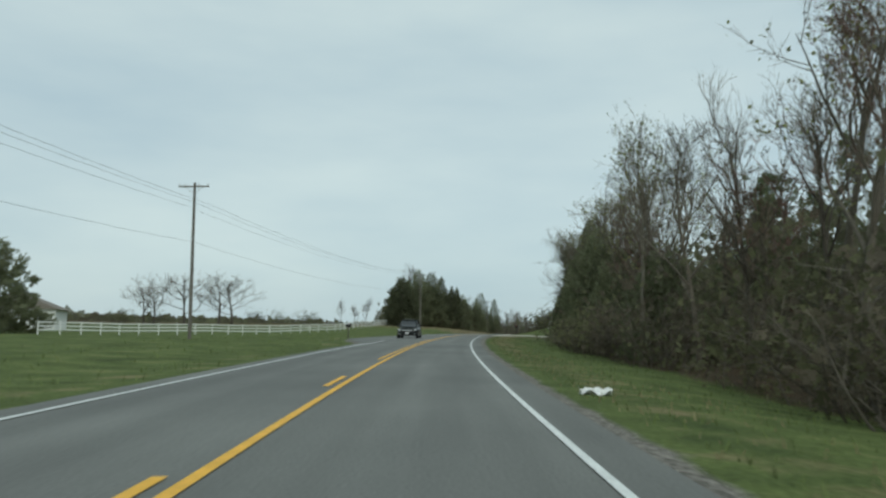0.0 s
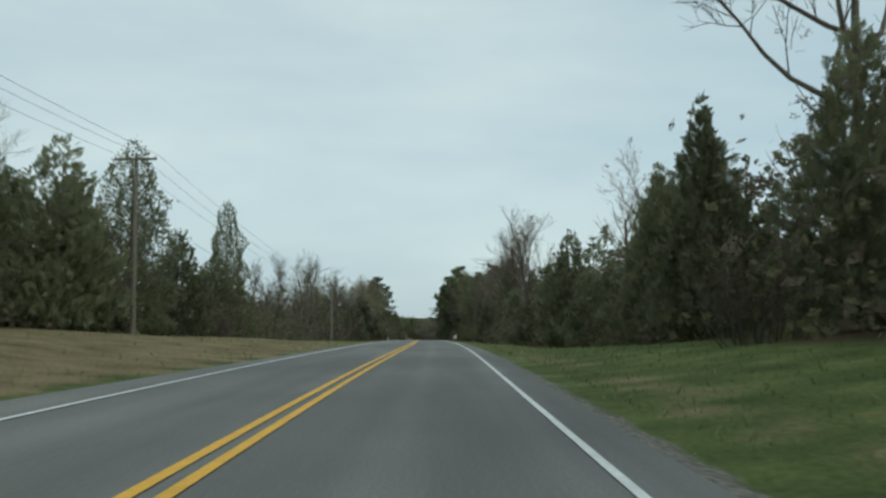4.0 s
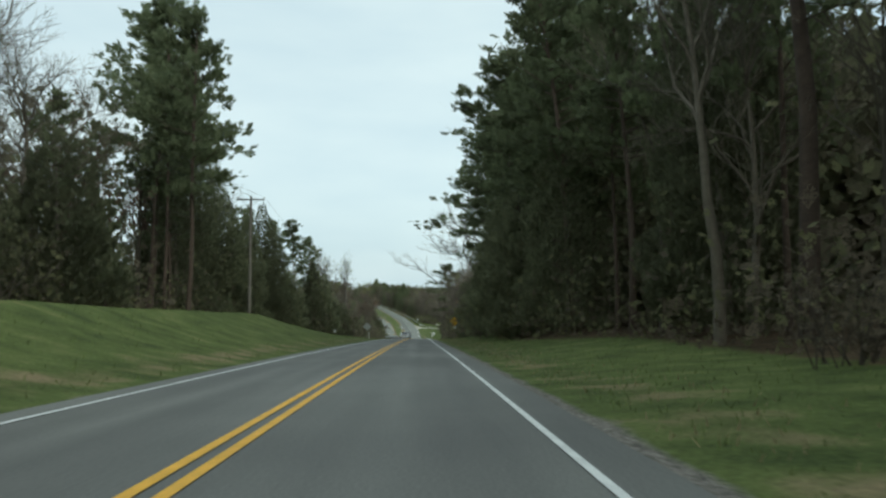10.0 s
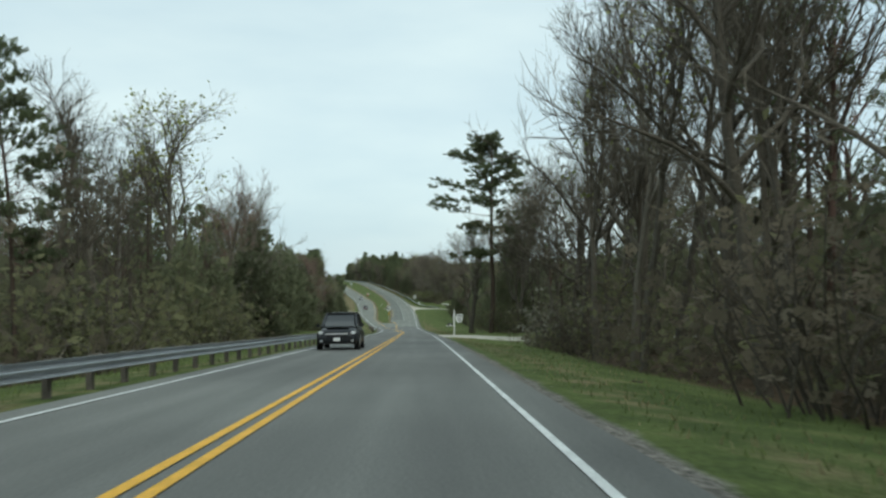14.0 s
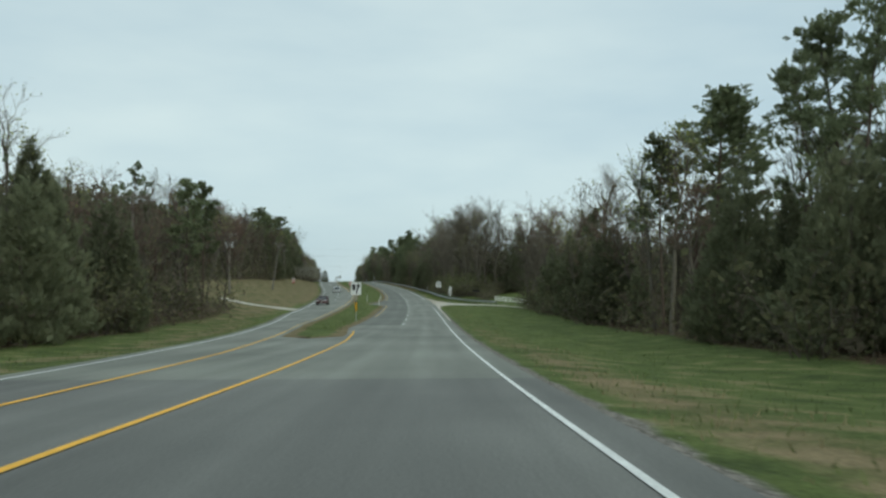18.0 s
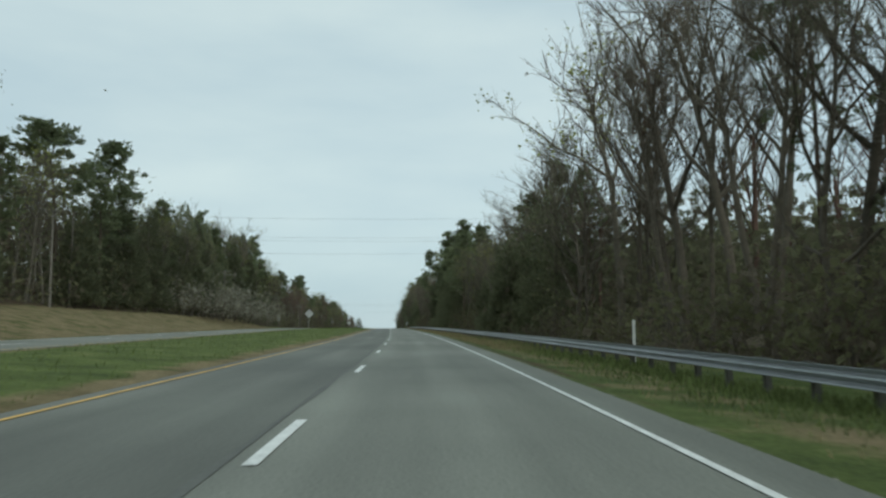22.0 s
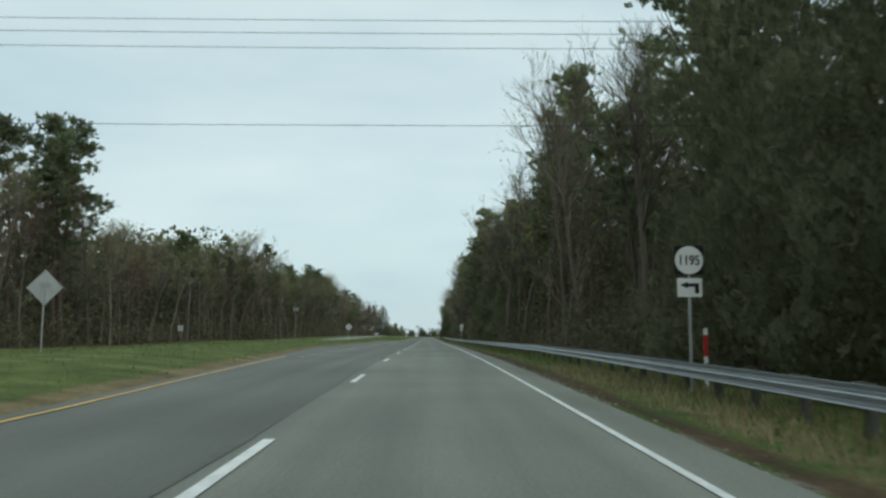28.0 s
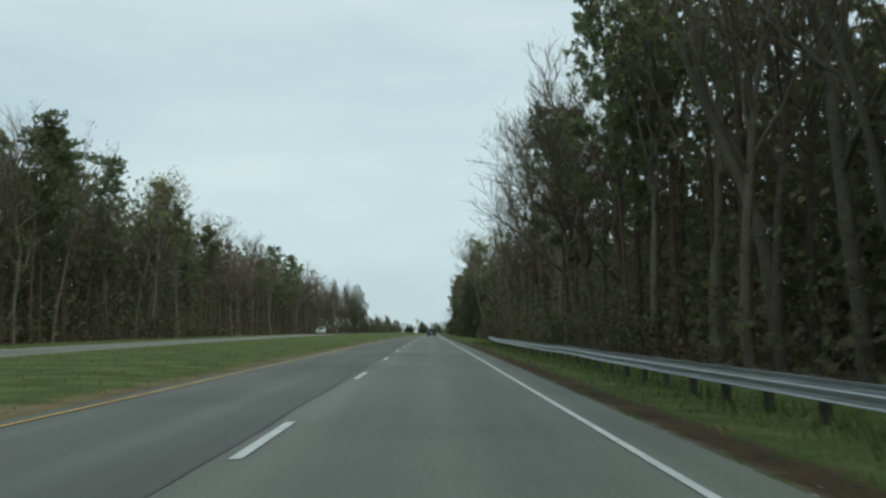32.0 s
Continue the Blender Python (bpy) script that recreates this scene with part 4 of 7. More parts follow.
# what stands along the woods' edges: from, to, spacing, kinds with shares
RIGHT = [
    (-30, 22, 4.0, {"budding": 3, "dry": 4, "bush": 4}),
    (22, 62, 3.4, {"bare": 4, "budding": 2, "dry": 4, "cedar": 2, "bush": 3, "reddish": 3}),
    (62, 108, 2.8, {"cedar": 8, "bush": 2, "budding": 2}),
    (108, 130, 4.5, {"cedar": 4, "bare": 3, "bush": 3, "budding": 2}),
    (130, 156, 2.2, {"cedar": 8, "budding": 2}),
    (156, 170, 3.0, {"cedar": 2, "bare": 4, "budding": 3}),
    (168, 215, 4.0, {"bare": 6, "budding": 2, "dry": 4, "bush": 2}),
    (215, 300, 4.2, {"cedar": 6, "bush": 3, "bare": 2, "dry": 2}),
    (300, 400, 4.2, {"cedar": 6, "bush": 3, "bare": 2, "pine": 1, "dry": 2}),
    (400, 428, 3.0, {"cedar": 4, "bush": 4, "budding": 3}),
    (428, 470, 2.8, {"cedar": 3, "pine": 3, "bush": 4, "budding": 4, "bare": 2}),
    (470, 538, 3.0, {"pine": 4, "cedar": 2, "bare": 4, "dry": 4, "budding": 2}),
    (538, 610, 3.4, {"pine": 7, "cedar": 3, "bush": 1, "dry": 1}),
    (610, 690, 4.2, {"bare": 5, "dry": 4, "bush": 2, "cedar": 2, "reddish": 2}),
    (690, 728, 3.0, {"bare": 7, "dry": 3, "bush": 2, "budding": 2}),
    (758, 772, 3.0, {"bush": 4, "cedar": 1, "dry": 2}),
    (772, 800, 2.0, {"bare": 9, "bush": 3}),
    (800, 880, 4.2, {"cedar": 7, "pine": 2, "bush": 3, "budding": 1}),
    (880, 940, 3.6, {"reddish": 3, "budding": 3, "bush": 4, "cedar": 4, "pine": 1}),
    (940, 978, 2.6, {"reddish": 5, "budding": 4, "bush": 3, "cedar": 3}),
    (978, 994, 1.8, {"bare": 5, "bush": 3, "cedar": 4}),
    (994, 1020, 3.0, {"cedar": 4, "bare": 4, "bush": 5, "budding": 3}),
    (1020, 1062, 4.0, {"bare": 3, "bush": 4, "dry": 2, "cedar": 3, "budding": 3}),
    (1062, 1125, 4.0, {"bare": 8, "bush": 5, "dry": 4, "cedar": 1}),
    (1125, 1180, 4.0, {"budding": 6, "pine": 3, "dry": 2, "cedar": 3, "bare": 2}),
    (1180, 1215, 4.0, {"budding": 6, "pine": 3, "cedar": 3, "bush": 2}),
    (1215, 1260, 3.4, {"cedar": 2, "pine": 8, "budding": 3, "bush": 1}),
    (1260, 1350, 4.2, {"bare": 5, "pine": 2, "dry": 3, "budding": 3, "bush": 2}),
    (1350, 1420, 4.2, {"pine": 6, "bare": 2, "bush": 2, "budding": 2, "cedar": 2}),
    (1420, 1480, 4.2, {"bush": 5, "budding": 4, "bare": 3, "pine": 2}),
    (1480, 1550, 4.2, {"pine": 6, "bush": 3, "cedar": 2, "bare": 2}),
    (1550, 1720, 4.5, {"bare": 6, "dry": 4, "budding": 3, "bush": 2, "pine": 1}),
    (1720, 2000, 7.0, {"bare": 3, "pine": 3, "budding": 2, "cedar": 2}),
]
LEFT = [
    (193.5, 250, 2.6, {"cedar": 8, "bush": 1}),
    (250, 300, 4.2, {"cedar": 5, "budding": 2, "dry": 2, "bush": 1}),
    (300, 345, 3.6, {"bare": 3, "dry": 7, "budding": 1}),
    (345, 372, 2.6, {"cedar": 6, "dry": 2}),
    (372, 430, 3.0, {"dry": 5, "cedar": 4, "budding": 2, "bush": 4}),
    (430, 480, 3.0, {"cedar": 5, "dry": 2, "bush": 3, "budding": 4}),
    (480, 540, 3.4, {"cedar": 4, "bush": 3, "bare": 4, "reddish": 3}),
    (540, 580, 4.0, {"pine": 5, "cedar": 4}),
    (580, 640, 3.0, {"cedar": 6, "bush": 2, "bare": 1}),
    (640, 690, 4.2, {"bare": 5, "dry": 3, "cedar": 2, "budding": 2}),
    (690, 760, 4.2, {"bare": 5, "bush": 4, "reddish": 2, "cedar": 2}),
    (760, 835, 4.6, {"cedar": 5, "bush": 2, "bare": 1, "budding": 1}),
    (835, 930, 3.6, {"cedar": 4, "bush": 5, "reddish": 2, "budding": 2}),
    (930, 1110, 4.0, {"budding": 4, "cedar": 1, "bare": 4, "pine": 1, "reddish": 4, "dry": 2}),
    (1110, 1240, 3.4, {"pine": 3, "budding": 5, "cedar": 5, "bush": 3}),
    (1240, 1330, 3.4, {"pine": 5, "budding": 4, "cedar": 4, "bush": 3}),
    (1330, 1375, 3.4, {"pine": 4, "bare": 2, "bush": 3, "budding": 3}),
    (1375, 1480, 3.4, {"reddish": 5, "budding": 5, "bare": 2, "bush": 3, "dry": 2, "pine": 1}),
    (1480, 1600, 3.2, {"budding": 5, "bare": 2, "bush": 4, "reddish": 2, "pine": 4}),
    (1600, 1720, 3.6, {"pine": 4, "bare": 3, "budding": 5, "bush": 3}),
    (1720, 2000, 7.5, {"budding": 3, "bare": 3, "reddish": 3, "pine": 2}),
]
# heights of the canopy along each side, and how much of it is dense up to the top
CANOPY_R = pw([(-180, 14), (30, 15), (48, 17), (60, 13), (76, 11), (90, 14), (104, 14), (130, 15), (145, 17), (160, 21), (175, 14), (190, 15), (205, 19), (225, 20), (300, 17), (330, 15), (345, 20), (358, 20), (375, 15), (388, 17), (430, 22), (445, 20), (460, 23), (525, 24), (545, 24), (560, 27), (600, 28), (612, 20), (625, 16), (650, 15), (672, 20), (685, 22), (720, 23), (765, 22), (794, 24), (805, 17), (890, 17), (918, 18), (937, 14), (955, 19), (995, 17), (1047, 22), (1062, 24), (1107, 24), (1128, 25), (1145, 20), (1160, 18), (1200, 20), (1220, 22), (1240, 26), (1285, 28), (1305, 27), (1337, 25), (1400, 24), (1433, 26), (1460, 27), (1481, 24), (1500, 25), (1520, 21), (1555, 29), (1610, 28), (1670, 30), (2400, 30)])
CANOPY_L = pw([(190, 13), (220, 12), (250, 13), (300, 13), (335, 12), (345, 16), (355, 10), (370, 13), (390, 13), (400, 15), (425, 13), (445, 15), (460, 18), (490, 20), (520, 21), (545, 20), (566, 27), (580, 27), (590, 18), (610, 16), (622, 16), (630, 10), (645, 14), (650, 17), (660, 12), (690, 12), (710, 13), (735, 17), (770, 17), (808, 16), (820, 17), (845, 14), (905, 14.5), (915, 13), (946, 16), (1000, 18), (1050, 19), (1130, 20), (1200, 21), (1240, 24), (1300, 26), (1330, 25), (1360, 24), (1450, 27), (1466, 28), (1480, 20), (1500, 20), (1515, 23), (1545, 28), (1575, 28), (1600, 25), (1660, 27), (1720, 29), (2400, 27)])
DENSE_R = pw([(-60, .6), (30, .55), (62, .8), (108, .85), (130, .85), (150, .75), (160, .5), (215, .45), (235, .65), (300, .7), (330, .55), (390, .62), (424, 1), (470, .95), (520, .8), (528, .95), (604, .95), (614, .7), (640, .85), (672, .8), (684, .55), (800, .35), (812, .7), (890, .7), (955, .62), (995, .6), (1045, .48), (1120, .45), (1135, .78), (1200, .85), (1235, .98), (1262, .95), (1300, .75), (1350, .75), (1385, 1), (1500, 1), (1510, .85), (1545, .9), (1555, 1), (1620, 1), (1640, .8), (2400, .8)])
DENSE_L = pw([(190, .95), (240, .9), (300, .7), (340, .6), (395, .7), (430, .75), (460, .6), (550, .55), (558, .85), (625, .92), (642, .5), (730, .5), (742, .8), (850, .85), (905, .9), (950, .9), (1000, 1), (1475, 1), (2400, 1)])
SMALL = {"bush": (2.6, 5.2), "dry": (2.8, 5.6)}
for table, edge in ((RIGHT, -1), (LEFT, 1)):
    canopy, dense = (CANOPY_R, DENSE_R) if edge < 0 else (CANOPY_L, DENSE_L)
    for a, b, step, kinds in table:
        names, wts = list(kinds), np.array(list(kinds.values()), float)
        s = a
        while s < b:
            kind = names[forest.choice(len(names), p=wts / wts.sum())]
            low = kind in ("bush", "dry")
            back = forest.uniform(-0.8, 1.6) if low else forest.uniform(0.3, 5.0)
            off = (WOOD_R(s) if edge < 0 else WOOD_L(s)) + back
            l = R_EDGE(s) - off if edge < 0 else p3(s) + off
            if low:
                h = forest.uniform(*SMALL[kind])
            elif kind == "cedar":
                h = canopy(s) * dense(s) * forest.uniform(0.5, 0.95)
            else:
                h = canopy(s) * forest.uniform(0.62, 0.92)
            plant(kind, s, float(l), float(h))
            s += step * forest.uniform(0.9, 1.7) * (0.5 if low else 1.0)


def grove(kind, trees):
    """Single trees that stand out along the way: along, left, height, width."""
    for s, l, h, wide in trees:
        plant(kind, s, l, h, 0, wide * (1.5 if kind in ("bare", "reddish", "budding") else 1.15))


grove("budding", [(30, -13.3, 15.8, 0.8), (84, -15.1, 18.5, 0.8), (98, -17, 19.5, 0.9)])
grove("reddish", [(37, -12.8, 9.4, 0.81), (68, -13.3, 13.4, 1.05)])
grove("cedar", [(46, -10.8, 6.9, 0.96), (76, -11.9, 8, 0.8), (82, -12.4, 10.2, 0.8), (91, -13, 13.1, 0.8)])
grove("bare", [(92, -15.6, 19, 0.8), (102, -17.5, 19.5, 0.9)])
grove("bare", [(136, -22.6, 17.6, 0.8), (155, -14, 19, 1.1), (160, -13.5, 20, 1.1), (178, -11.8, 15, 0.8), (184, -13, 18, 0.9), (189, -11.8, 17.5, 0.8), (193, -13.5, 20, 0.9), (197, -12.5, 20, 0.8), (200, -11.9, 20.5, 0.8), (205, -13, 21.5, 0.8), (210, -12, 22, 0.8)])
grove("cedar", [(140, -17.4, 7.2, 0.83), (144, -15.6, 16.6, 0.82), (150, -13.5, 14.1, 0.8), (183, -9.3, 7.4, 0.8)])
grove("budding", [(142, -19.2, 16.5, 0.8), (156, -14.2, 17.6, 0.8), (198, -11.9, 16.1, 0.9)])
grove("bare", [(228, -12.1, 22.3, 0.8)])
grove("cedar", [(327, -11.7, 9, 0.8), (334, -11.7, 8.8, 0.8), (374, -11.7, 10.9, 0.8), (384, -11.7, 11.7, 0.8), (390, -11.7, 12.3, 0.8)])
grove("bare", [(340, -14.2, 19.7, 0.91), (358, -14.2, 20.1, 0.8), (382, -14.2, 19, 0.8), (370, -16, 19, 0.9), (376, -15, 19, 0.9), (388, -16, 20, 0.9), (394, -19, 20, 0.9), (399, -20, 17, 0.9)])
grove("reddish", [(365, -13.7, 12.6, 0.84)])
grove("bare", [(430, -26.8, 24.6, 0.8)])
grove("cedar", [(436, -19.4, 18, 0.8), (448, -12.5, 13.7, 0.8)])
grove("pine", [(442, -17.9, 20.1, 0.96), (446, -19, 23, 1), (452, -17, 22, 1), (458, -16, 22, 1), (476, -13.8, 22.8, 0.8)])
grove("budding", [(444, -15.5, 19.7, 0.8), (460, -14.5, 22.8, 0.8)])
grove("budding", [(456, -10.5, 12.7, 0.8), (469, -9.9, 15, 0.8)])
grove("pine", [(482, -13.6, 22.9, 0.8), (488, -13.6, 23, 0.8), (498, -13.5, 23.1, 0.8), (525, -13.2, 23.5, 0.8), (534, -13, 23.5, 0.8)])
grove("budding", [(496, -13.5, 26.4, 0.8), (510, -13.4, 23.8, 0.8)])
grove("pine", [(542, -11.6, 23.5, 0.8), (557, -10.1, 29.1, 0.8), (572, -10.4, 26.8, 0.8), (608, -15.8, 25.8, 1.19)])
grove("pine", [(548, -9, 25, 1.2), (553, -11, 26, 1.2), (563, -11, 26, 1.2)])
grove("bare", [(615, -14.1, 18.7, 0.8), (666, -11.2, 14, 0.8), (673, -11.2, 19.8, 0.8), (678, -11.2, 21.1, 0.8)])
grove("pine", [(619, -13.3, 17.5, 0.8)])
grove("cedar", [(626, -10.6, 14.3, 0.8), (634, -10.3, 9.3, 0.8), (657, -8.7, 9.8, 0.8), (670, -8.7, 13.7, 0.8)])
grove("bare", [(701, -11.2, 22, 0.8), (706, -11.2, 22.1, 0.8), (713, -11.2, 22.3, 0.8), (720, -11.2, 22.5, 0.8), (770, -19.8, 21.9, 0.8), (774, -15.9, 23.3, 0.8), (794, -14.9, 26.9, 0.8)])
grove("cedar", [(765, -19.5, 8.9, 0.8), (788, -12.2, 14.6, 0.81)])
grove("budding", [(766, -21.6, 22.4, 0.8)])
grove("cedar", [(894, -16.3, 9.3, 0.8)])
grove("pine", [(898, -18.8, 16.9, 0.8)])
grove("cedar", [(900, -16.4, 8, 0.85), (940, -16.6, 9.7, 1.03), (948, -16.6, 9.9, 0.8)])
grove("pine", [(902, -18.9, 15, 0.84), (918, -19, 17.8, 1.3), (957, -19.1, 13.1, 0.8)])
grove("reddish", [(937, -18.6, 13.1, 0.8)])
grove("bare", [(950, -19.1, 18.3, 0.94)])
grove("budding", [(962, -19.1, 9.7, 1.01), (971, -19.1, 18.3, 0.8), (984, -19.5, 17.7, 0.8)])
grove("cedar", [(1048, -23.7, 15, 0.8)])
grove("bare", [(1050, -18.5, 22.3, 0.8), (1056, -14.6, 22.7, 0.8)])
grove("bare", [(1063, -13.7, 23.9, 0.8), (1086, -13.7, 23.5, 0.8), (1092, -13.7, 23.5, 0.8), (1097, -13.7, 23.5, 0.8), (1107, -13.7, 23.7, 0.8)])
grove("reddish", [(1102, -13.2, 26, 0.8)])
grove("budding", [(1117, -13.7, 24, 0.8)])
grove("cedar", [(1129, -11.2, 14.8, 0.8)])
grove("bare", [(1136, -13.7, 22.2, 0.8), (1178, -13.7, 21.2, 0.8), (1186, -13.7, 18.9, 0.8)])
grove("pine", [(1140, -13.7, 12.7, 0.8), (1152, -13.7, 17.3, 1.01), (1160, -13.7, 17.8, 0.8), (1198, -13.7, 19.5, 0.8)])
grove("cedar", [(1170, -11.2, 11.5, 0.8)])
grove("budding", [(1190, -13.7, 19.1, 0.8)])
grove("budding", [(1208, -13.7, 18.1, 0.8), (1258, -13.7, 24, 0.8)])
grove("pine", [(1220, -13.7, 21.6, 0.8), (1240, -13.7, 25.5, 0.8)])
grove("pine", [(1242, -12, 23, 1.1), (1247, -13, 24, 1), (1236, -12.5, 23, 1)])
grove("cedar", [(1251, -11.2, 12.2, 0.95)])
grove("cedar", [(1269, -11.2, 15.4, 0.8), (1288, -10.7, 17.1, 0.8)])
grove("budding", [(1283, -13.3, 26, 0.8), (1304, -12.7, 25, 0.8)])
grove("pine", [(1394, -12.2, 23.6, 0.8), (1402, -12.2, 23.6, 0.8), (1434, -12.2, 26.3, 0.8)])
grove("bare", [(1416, -12.2, 24.9, 0.8)])
grove("budding", [(1423, -8, 12.7, 0.8)])
grove("pine", [(1442, -12.2, 25.8, 0.8), (1452, -12.2, 26.2, 0.8), (1466, -12.2, 17.4, 0.8), (1493, -12.2, 24.1, 0.8), (1499, -12.2, 24.4, 0.8)])
grove("budding", [(1446, -12.2, 14.3, 0.8)])
grove("bare", [(1475, -12.2, 27.8, 0.8)])
grove("reddish", [(1481, -11.7, 18.8, 0.8)])
grove("cedar", [(1504, -9.7, 14.4, 0.8)])
grove("budding", [(1505, -12.2, 26.8, 0.8), (1524, -12.2, 18, 0.8)])
grove("bare", [(1510, -12.2, 22.4, 0.8)])
grove("pine", [(1552, -12.2, 27.9, 0.8), (1559, -12.2, 32.4, 1.16)])
grove("budding", [(1564, -12.2, 28.3, 0.8), (1594, -12.2, 27.7, 0.8), (1600, -12.2, 27.6, 0.8), (1608, -12.2, 27.5, 0.8)])
grove("pine", [(1579, -12.2, 28, 0.8), (1614, -12.2, 28, 0.8), (1618, -12.2, 21.6, 0.8)])
grove("reddish", [(1626, -11.7, 19.6, 0.8)])
grove("bare", [(1638, -12.2, 26.3, 0.8)])
grove("bare", [(1670, -12.2, 33.4, 0.8)])
grove("cedar", [(181, 27, 11.5, 1.1), (185, 28, 11, 1.1), (189, 28, 11, 1.1)])
grove("cedar", [(195, 26.7, 14, 1), (202, 25.2, 14, 1.1), (208, 24, 13.5, 1.1), (214, 22.6, 11.5, 1), (199, 28, 11.5, 1.2), (196, 30, 11, 1.2), (205, 27, 11.5, 1.2)])
grove("bare", [(211, 25.9, 15, 0.8), (203, 30, 16.5, 1)])
grove("cedar", [(220, 22.5, 11.7, 0.8), (258, 23, 14, 0.8), (284, 22.7, 14.2, 0.8)])
grove("bare", [(240, 25.1, 10.9, 0.8)])
grove("bare", [(346, 24.4, 16.5, 0.8), (350, 23.4, 11.7, 0.8), (396, 16, 14.9, 0.8)])
grove("dry", [(354, 18.4, 6.7, 0.8)])
grove("bare", [(362, 21, 15.5, 1), (372, 18.5, 13.5, 0.9)])
grove("budding", [(357, 22.2, 13.5, 0.9), (368, 19.4, 14.5, 0.99), (388, 16.8, 11.2, 0.89)])
grove("cedar", [(377, 15.5, 8.6, 0.8)])
grove("cedar", [(402, 13.5, 7.6, 0.8), (428, 14.6, 9.3, 0.8), (462, 19.8, 11, 0.8)])
grove("bare", [(408, 16, 15.9, 0.8), (431, 17.8, 11.1, 0.8), (444, 19.9, 14.5, 0.8), (460, 21.9, 18.6, 0.8)])
grove("budding", [(420, 16, 13, 0.8), (448, 20.5, 12.1, 0.8)])
grove("bare", [(489, 24.6, 22.3, 0.8), (494, 24.6, 19.7, 0.8), (502, 24.7, 22.8, 0.8), (518, 24.9, 20.2, 0.8), (534, 25, 22.9, 0.8)])
grove("cedar", [(499, 22.2, 8.5, 0.89), (524, 22.4, 13, 0.86)])
grove("budding", [(504, 24.7, 15.2, 0.8), (510, 24.8, 15.6, 0.8), (528, 24.9, 22.1, 0.8)])
grove("bare", [(542, 25.1, 17.2, 0.8), (548, 25.1, 18.8, 0.8), (588, 25.5, 19.4, 0.8)])
grove("pine", [(566, 25.3, 28.1, 1.33), (572, 25.3, 27.6, 1.11), (578, 25.4, 27.3, 0.83), (594, 24.2, 15.4, 0.88), (605, 21, 15.3, 0.86), (612, 19.5, 16.5, 0.8)])
grove("budding", [(590, 25.4, 15.9, 0.8)])
grove("cedar", [(596, 21.2, 16, 0.8)])
grove("cedar", [(618, 16.7, 9.8, 0.8), (625, 16.5, 9.7, 0.8), (635, 16.1, 7, 0.8)])
grove("pine", [(624, 19, 15.7, 0.8), (682, 17.7, 9.9, 0.94)])
grove("bare", [(642, 18.3, 12.1, 0.8), (666, 17.5, 9.6, 0.8), (674, 17.6, 13.4, 0.8)])
grove("budding", [(652, 18, 17.8, 0.8), (676, 17.6, 11, 0.8), (692, 17.8, 12.5, 0.83)])
grove("reddish", [(662, 17.1, 12.9, 0.8), (686, 17.3, 12.7, 0.8)])
grove("reddish", [(705, 17.5, 11.4, 0.8)])
grove("pine", [(708, 18, 14.1, 0.8), (770, 26.5, 15, 0.88)])
grove("bare", [(710, 18, 13.6, 0.8), (718, 18.1, 13.8, 1.04), (774, 26.5, 18.2, 0.8), (780, 26.5, 18.8, 0.8), (794, 26.6, 18.1, 0.8)])
grove("cedar", [(724, 15.7, 7.7, 0.8), (785, 24, 13.4, 0.8)])
grove("budding", [(728, 18.3, 17.5, 0.8), (734, 18.3, 18.6, 0.8)])
grove("cedar", [(808, 24.5, 8.6, 1.03), (837, 22.8, 8.8, 1.19), (848, 19.1, 8.4, 1.36)])
grove("pine", [(820, 27.3, 18.2, 1.1)])
grove("reddish", [(842, 23, 16, 0.85)])
grove("cedar", [(904, 22.2, 8.8, 0.8), (914, 23, 8.8, 0.8)])
grove("budding", [(906, 24.9, 14.2, 0.8), (912, 25.3, 10.5, 0.89)])
grove("reddish", [(922, 25.6, 11.7, 0.87), (946, 27.6, 14, 0.94), (964, 29.9, 12, 0.8)])
grove("bare", [(934, 27, 13.1, 0.8)])
grove("reddish", [(1012, 47.8, 17.3, 0.8), (1044, 45.7, 19.7, 0.8), (1059, 44.8, 17.6, 0.8)])
grove("budding", [(1024, 47.5, 20.1, 0.92), (1054, 45.5, 20.2, 0.8)])
grove("bare", [(1062, 45.1, 19.7, 0.8)])
grove("budding", [(1077, 44.2, 17.8, 0.8), (1120, 42.9, 20, 0.8)])
grove("pine", [(1096, 43.1, 19.7, 1.21), (1102, 42.8, 19.5, 1.14)])
grove("budding", [(1134, 43, 17.7, 0.8), (1144, 43, 16.7, 0.8), (1152, 43.1, 16.6, 0.8), (1185, 43.2, 18.7, 0.8), (1195, 43.3, 18.9, 0.8)])
grove("pine", [(1154, 43.1, 22.1, 1.4), (1168, 43.1, 22.7, 1.4)])
grove("cedar", [(1204, 40.8, 20.2, 0.8)])
grove("bare", [(1208, 43.4, 21.2, 0.8), (1242, 43.7, 24.3, 0.8)])
grove("pine", [(1224, 43.5, 21.8, 0.8)])
grove("budding", [(1248, 43.8, 23.7, 0.8)])
grove("budding", [(1260, 43.9, 26.1, 0.8), (1334, 45.4, 24.5, 0.8)])
grove("pine", [(1282, 44.1, 24.6, 1.13), (1292, 44.2, 26.2, 0.8), (1302, 44.4, 25.3, 0.91), (1314, 44.8, 21.3, 0.8)])
grove("budding", [(1350, 45.9, 25.3, 0.8)])
grove("pine", [(1451, 47.6, 25.7, 0.8), (1464, 47.6, 28.8, 1.02)])
grove("budding", [(1481, 47.6, 18.5, 0.86), (1497, 47.6, 17.3, 0.93), (1504, 47.6, 18.6, 0.8)])
grove("reddish", [(1512, 46.9, 21.1, 0.97), (1539, 46.4, 23.3, 0.8), (1553, 46.2, 24.5, 0.8)])
grove("budding", [(1514, 47.4, 17.8, 0.8), (1556, 46.6, 26.3, 0.8)])
